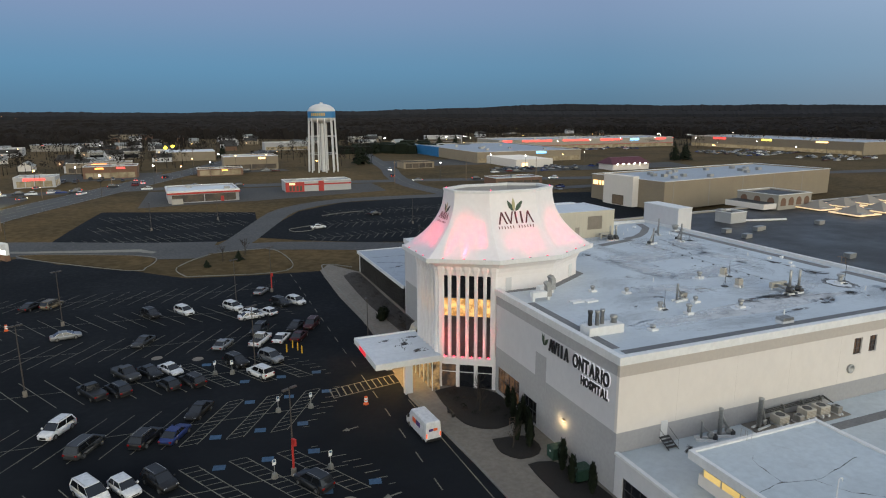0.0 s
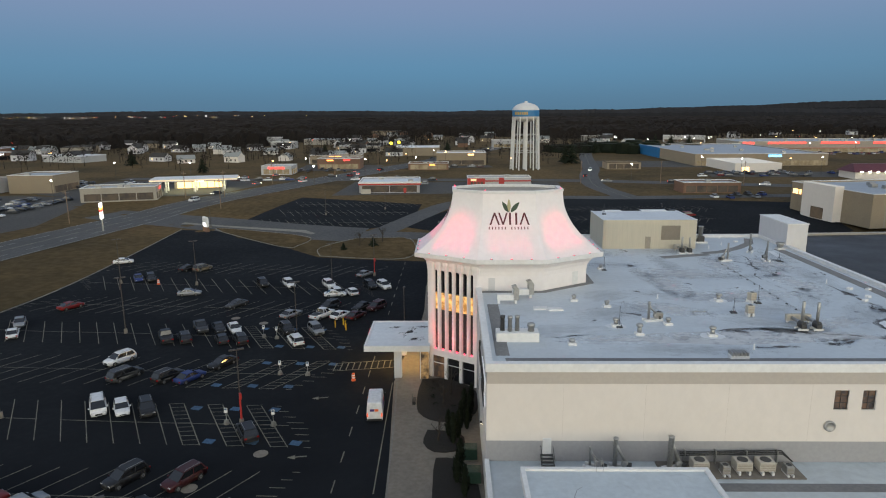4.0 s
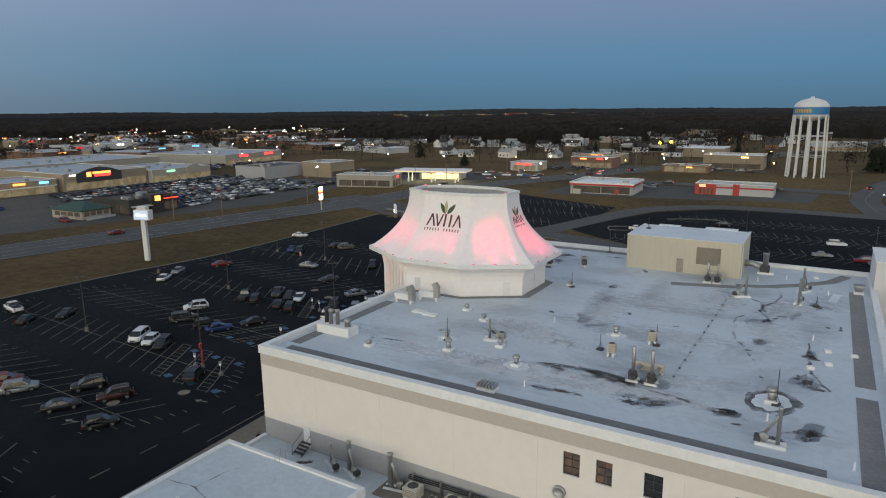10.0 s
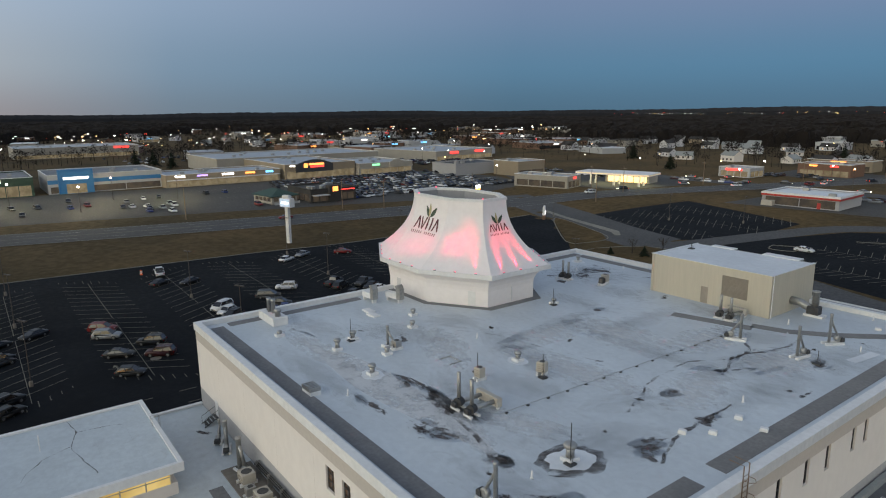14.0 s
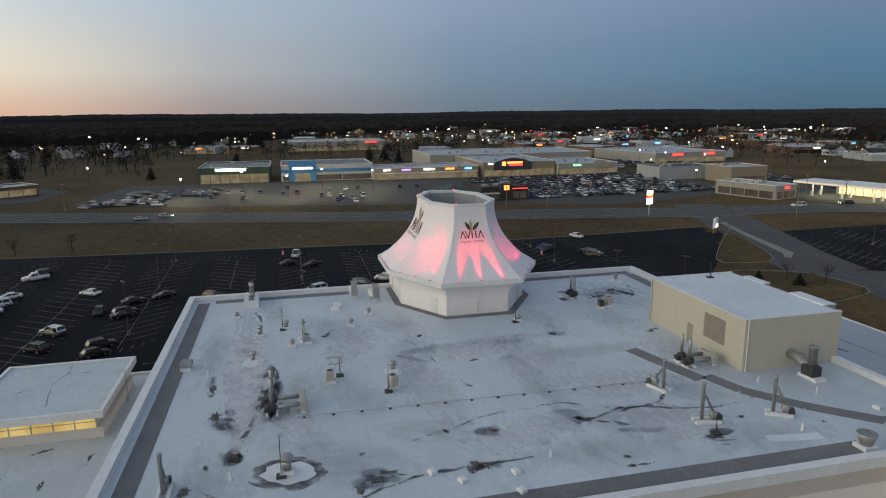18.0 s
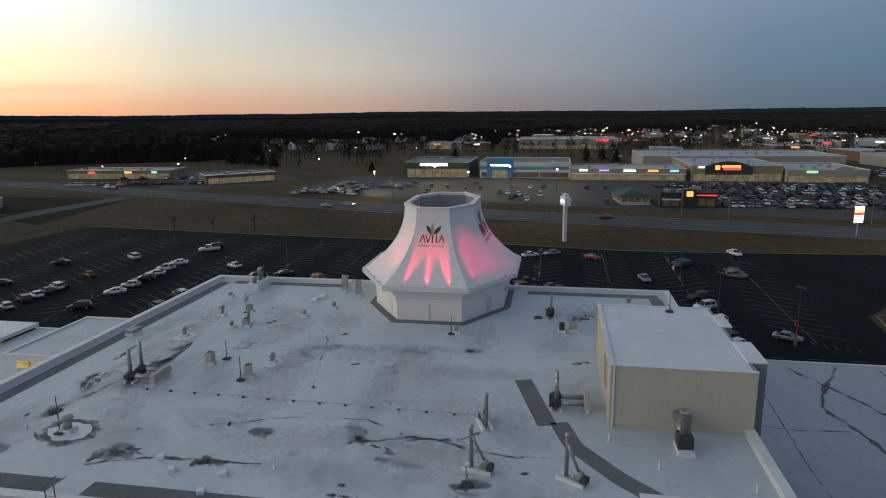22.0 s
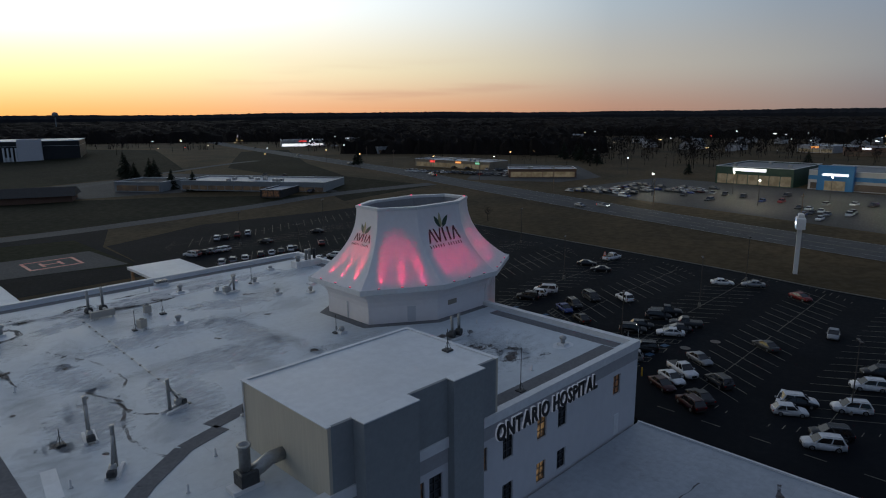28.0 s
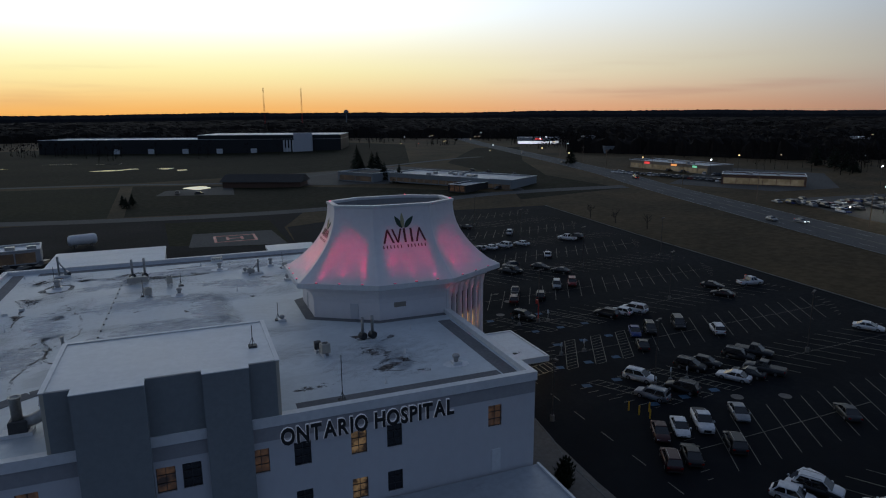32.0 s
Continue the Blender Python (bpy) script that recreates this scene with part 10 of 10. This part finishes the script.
def woods_mass(seed):
    """The closed roof of the far woods: uneven crowns side by side, open where the town and its roads lie."""
    r_list, r = [], 430.0
    while r < 2620:
        r_list.append(r)
        r *= 1.0135
    na = 900
    rng = np.random.default_rng(seed)
    lift = rng.uniform(0, 1, (len(r_list), na))
    g = Geo()
    ok = []
    for i, r in enumerate(r_list):
        row = []
        for j in range(na):
            a = 2 * math.pi * j / na
            x, y = 30 + r * math.cos(a), 80 + r * math.sin(a)
            deg = math.degrees(a)
            n = math.sin(x * 0.011 + 1.3 * math.sin(y * 0.007)) + math.sin(y * 0.013 + 1.7 * math.sin(x * 0.006)) + 0.6 * math.sin((x + y) * 0.031)
            start = np.interp(deg, (0, 60, 70, 85, 100, 125, 140, 165, 178, 190, 200, 215, 245, 262, 290, 320, 360), (620, 660, 540, 540, 470, 540, 800, 980, 740, 520, 450, 440, 500, 680, 900, 900, 620))
            lim = -0.9 + 2.4 * max(0.0, 1.0 - (r - start) / 420.0) if r > start else 9
            row.append(n > lim)
            z = land(x, y)
            g.v.append((x + (lift[i, j] - 0.5) * r * 0.005, y + (lift[i, (j * 7 + 3) % na] - 0.5) * r * 0.005, z + (7.0 + 7.5 * lift[i, j] if row[-1] else -0.5)))
        ok.append(row)
    for i in range(len(r_list) - 1):
        for j in range(na):
            k = (j + 1) % na
            if ok[i][j] or ok[i][k] or ok[i + 1][j] or ok[i + 1][k]:
                g.f.append((i * na + j, i * na + k, (i + 1) * na + k, (i + 1) * na + j))
    return g


solid("woods_roof", woods_mass(9), "woods", "dense leafless brown woods rolling to the horizon", "woods", kind="stuff")


def conifer_tree(x, y, h, r, seed):
    """A spruce: a trunk and tiers of ragged drooping sprays."""
    rnd = random.Random(seed)
    t = thing("spruce", "dark ragged spruce standing in grass", "tree", (x, y, land(x, y)), rnd.uniform(0, 360), "spruces")
    part("trunk", Geo().turn(0, 0, [(0, 0.03 * h), (h * 0.95, 0.005 * h)], 6), "bark", t)
    g = Geo()
    for i in range(300):
        u = rnd.random() ** 0.8
        a = rnd.uniform(0, 6.283)
        rr = r * (1 - u) * rnd.uniform(0.45, 1.08) + 0.05
        z = h * (0.06 + 0.92 * u)
        c = Vector((rr * math.cos(a), rr * math.sin(a), z - 0.12 * rr))
        i0 = Vector((0.25 * rr * math.cos(a), 0.25 * rr * math.sin(a), z + 0.3 * rr))
        s = Vector((-math.sin(a), math.cos(a), 0)) * (0.22 * rr + 0.08)
        g.add([i0, c - s, c + Vector((math.cos(a), math.sin(a), -0.3)) * 0.2 * rr, c + s], [(0, 1, 2, 3)])
    part("foliage", g, "conifer", t)


for i, (x, y, h, r) in enumerate([(108, 416, 14, 5), (113, 420, 15, 5.5), (-42, -268, 17, 6), (-40, -258, 15, 5.5), (-38, -190, 11, 4), (-36, -186, 10, 4), (90, -143, 6, 2.2), (94, -146, 5, 2), (322, 362, 14, 5.5), (328, 360, 13, 5), (334, 364, 14, 5), (-110, 300, 4, 2),
                                  (-255, 18, 9, 3.4), (-258, 26, 8, 3), (-320, 30, 12, 5), (-340, 120, 14, 5), (-345, 132, 13, 5), (-330, 140, 12, 4.5), (-110, 362, 10, 4), (-180, 420, 12, 5), (-60, 470, 13, 5), (30, 520, 12, 5), (150, 520, 13, 5), (210, 560, 15, 6), (225, 565, 14, 6), (240, 562, 15, 6),
                                  (-40, -223, 15, 6), (-35, -232, 13, 5), (-45, -229, 14, 5.5), (-40, -169, 11, 4.5), (-318, -128, 13, 5), (-310, -120, 12, 5), (-300, -112, 13, 5), (-292, -100, 12, 5), (-282, -88, 12, 4.6), (-305, -130, 14, 5.5), (92, -136, 5, 2), (-250, -10, 8, 3), (-175, -210, 12, 5), (12, 172, 3.0, 1.5), (4, 168, 2.2, 1.2)]):
    conifer_tree(x, y, h, r, 500 + i)
solid("spruce_wood", belt(560, 62, 78, 12, 17, 31, 7, 8), "conifer", "dark evergreen wood beyond the stores", "woods", kind="stuff")

# lit lamp heads over the strip mall's lot
for x, y in ((-150, 62), (-150, 20), (-178, 42), (-180, 78), (-166, 100)):
    ld = bpy.data.lights.new("lot_light", "POINT")
    ld.energy, ld.color, ld.shadow_soft_size = 12000, (1.0, 0.86, 0.52), 0.3
    new("lot_light", ld).location = (x, y, land(x, y) + 8.7)
# lamps of the town
MT["lamp_warm"], MT["lamp_white"], MT["lamp_red"], MT["lamp_yellow"] = glow("town_lamp_warm", (1, 0.55, 0.2), 9), glow("town_lamp_white", (1, 0.92, 0.8), 14), glow("town_lamp_red", (1, 0.06, 0.04), 6), glow("town_lamp_yellow", (1, 0.8, 0.05), 5)
proto = {}


def street_lamp(x, y, h, mat, size=0.35):
    key = (h, mat, size)
    if key not in proto:
        t = thing("street_lamp", "street lamp with a glowing head", "street lamp", (x, y, land(x, y)), 0, "street lamps")
        part("pole", Geo().turn(0, 0, [(0, 0.12), (h, 0.07)], 6), "pole", t)
        part("head", Geo().turn(0, 0, [(h, size * 0.6), (h + size, size), (h + size * 1.6, size * 0.3)], 8), mat, t)
        proto[key] = t
        return
    p = proto[key]
    c = p.copy()
    scene.collection.objects.link(c)
    c.matrix_basis = pose(x, y, land(x, y))
    for ch in p.children:
        k = ch.copy()
        scene.collection.objects.link(k)
        k.parent = c


rnd = random.Random(5)
for i in range(0, len(HIGHWAY), 4):
    p = HIGHWAY[i]
    if 250 < p[1] < 430 and i % 8 == 0 or -300 < p[1] < -140 and i % 12 == 0:
        street_lamp(p[0] + 12, p[1], 9, "lamp_white" if i % 3 else "lamp_warm", 0.45)
for x, y in ((-60, 330), (-46, 345), (0, 330), (14, 352), (30, 398), (48, 402), (66, 340), (58, 430), (120, 300), (170, 345), (185, 330), (210, 330), (232, 340), (300, 480), (340, 490), (380, 500), (420, 500), (450, 480), (440, 400), (470, 360), (470, 300), (430, 280), (400, 330),
             (-120, 236), (-180, 250), (-205, 300), (-230, 290), (-260, 290), (-140, 322), (-100, 320), (-270, 360), (-340, 380), (-190, -100), (-230, -120), (-170, -130), (-250, -380), (-280, -420), (-310, -400), (-330, -450), (-228, -35), (-150, 62), (-150, 20), (-178, 42), (-180, 78), (-166, 100)):
    street_lamp(x, y, 9, rnd.choice(["lamp_white", "lamp_white", "lamp_warm"]), 0.4)
for x, y in ((-8, 440), (-4, 455)):
    street_lamp(x, y, 12, "lamp_yellow", 1.1)
for k, (name, mat, n, size) in enumerate([("distant_white_lights", "lamp_white", 300, 0.36), ("distant_amber_lights", "lamp_warm", 230, 0.34), ("distant_red_lights", "lamp_red", 80, 0.3)]):
    rnd = random.Random(60 + k)
    g = Geo()
    for i in range(n):
        zone = rnd.random()
        if zone < 0.55:
            r, a = rnd.uniform(520, 1250), radians(rnd.uniform(128, 188))
        elif zone < 0.62:
            r, a = rnd.uniform(500, 1100), radians(rnd.uniform(86, 128))
        elif zone < 0.75:
            r, a = rnd.uniform(450, 1000), radians(rnd.uniform(10, 75))
        elif zone < 0.9:
            r, a = rnd.uniform(420, 1100), radians(rnd.uniform(188, 255))
        else:
            r, a = rnd.uniform(2100, 2450), radians(rnd.uniform(100, 128))
        x, y = 30 + r * math.cos(a), 80 + r * math.sin(a)
        s = size * (r / 600) ** 0.8 * rnd.uniform(0.5, 1.3) * (0.5 if r > 1500 else 1.0)
        z = land(x, y) + rnd.uniform(3, 10) + (14 if r > 1500 else 0)
        w = s * rnd.choice((1, 1, 1, 2.5)) * (1.5 if r > 1500 else 1.0)
        g.box(x - w, x + w, y - w, y + w, z, z + s * 1.2)
    solid(name, g, mat, "small glowing lamps of the far town", "town lights", kind="stuff")
rnd = random.Random(88)
for i in range(40):
    a, r = radians(rnd.uniform(125, 190)), rnd.uniform(480, 1150)
    x, y = 30 + r * math.cos(a), 80 + r * math.sin(a)
    w, d = rnd.uniform(20, 60), rnd.uniform(16, 40)
    shop("distant_store", rnd.choice(["pale", "tan", "brown"]) + " flat-roofed store in the far town", x, y, w, d, rnd.uniform(5, 9), rnd.uniform(-20, 20), wall=rnd.choice(["cream", "tan_block", "white_wall", "brick"]), front="+x", bays=3, glass=rnd.choice(["store_glass", "store_dim", "store_dim", "dark_glass"]),
         sign=[(0.5, 6, 1.2, rnd.choice(["lit_red", "lit_white", "lit_orange", "lit_blue"]))], units=1)
for i in range(14):
    a, r = radians(rnd.uniform(20, 120)), rnd.uniform(480, 1200)
    x, y = 30 + r * math.cos(a), 80 + r * math.sin(a)
    shop("distant_hall", "pale flat hall among the far trees", x, y, rnd.uniform(20, 50), rnd.uniform(14, 30), rnd.uniform(5, 8), rnd.uniform(-20, 20), wall=rnd.choice(["cream", "tan_block", "white_wall"]), front="-y", bays=3, glass=rnd.choice(["store_dim", "dark_glass"]), units=1)
# plain blocks and lots that fill the far town
rnd = random.Random(909)
for i in range(46):
    a = radians(rnd.choice((rnd.uniform(84, 128), rnd.uniform(126, 196), rnd.uniform(196, 236))))
    r = rnd.uniform(430, 1150)
    x, y = 30 + r * math.cos(a), 80 + r * math.sin(a)
    if min(math.dist((x, y), q) for q in HIGHWAY) < 30 or -345 < x < -150 and -30 < y < 370 or -590 < x < -490 and 40 < y < 180:
        continue
    w, d, h = rnd.uniform(14, 46), rnd.uniform(12, 26), rnd.uniform(4, 7.5)
    t = thing("distant_block", rnd.choice(["pale", "grey", "tan"]) + " flat-roofed block among the far trees", "building", (x, y, land(x, y) - 0.1), rnd.uniform(-25, 25), "far town blocks")
    part("wall", wall_geo("x", -d / 2, d, -w / 2, w / 2, 0, h), rnd.choice(["cream_far", "tan_block", "white_far", "brick"]), t)
    part("roof", Geo().cbox(-w / 2 - 0.2, w / 2 + 0.2, -d / 2 - 0.2, d / 2 + 0.2, h, h + 0.5, 0.1), rnd.choice(["roof_low", "roof_clean", "shingle"]), t)
for k, poly in enumerate([[(124, 392), (190, 386), (196, 436), (132, 442)], [(-60, 372), (-14, 372), (-10, 412), (-62, 418)], [(14, 388), (60, 392), (58, 408), (12, 402)], [(170, 330), (300, 318), (310, 352), (175, 358)]]):
    sheet("town_lot_%d" % (k + 1), poly, 0.06, "old_lot", "grey asphalt lot in the town", "parking lot")
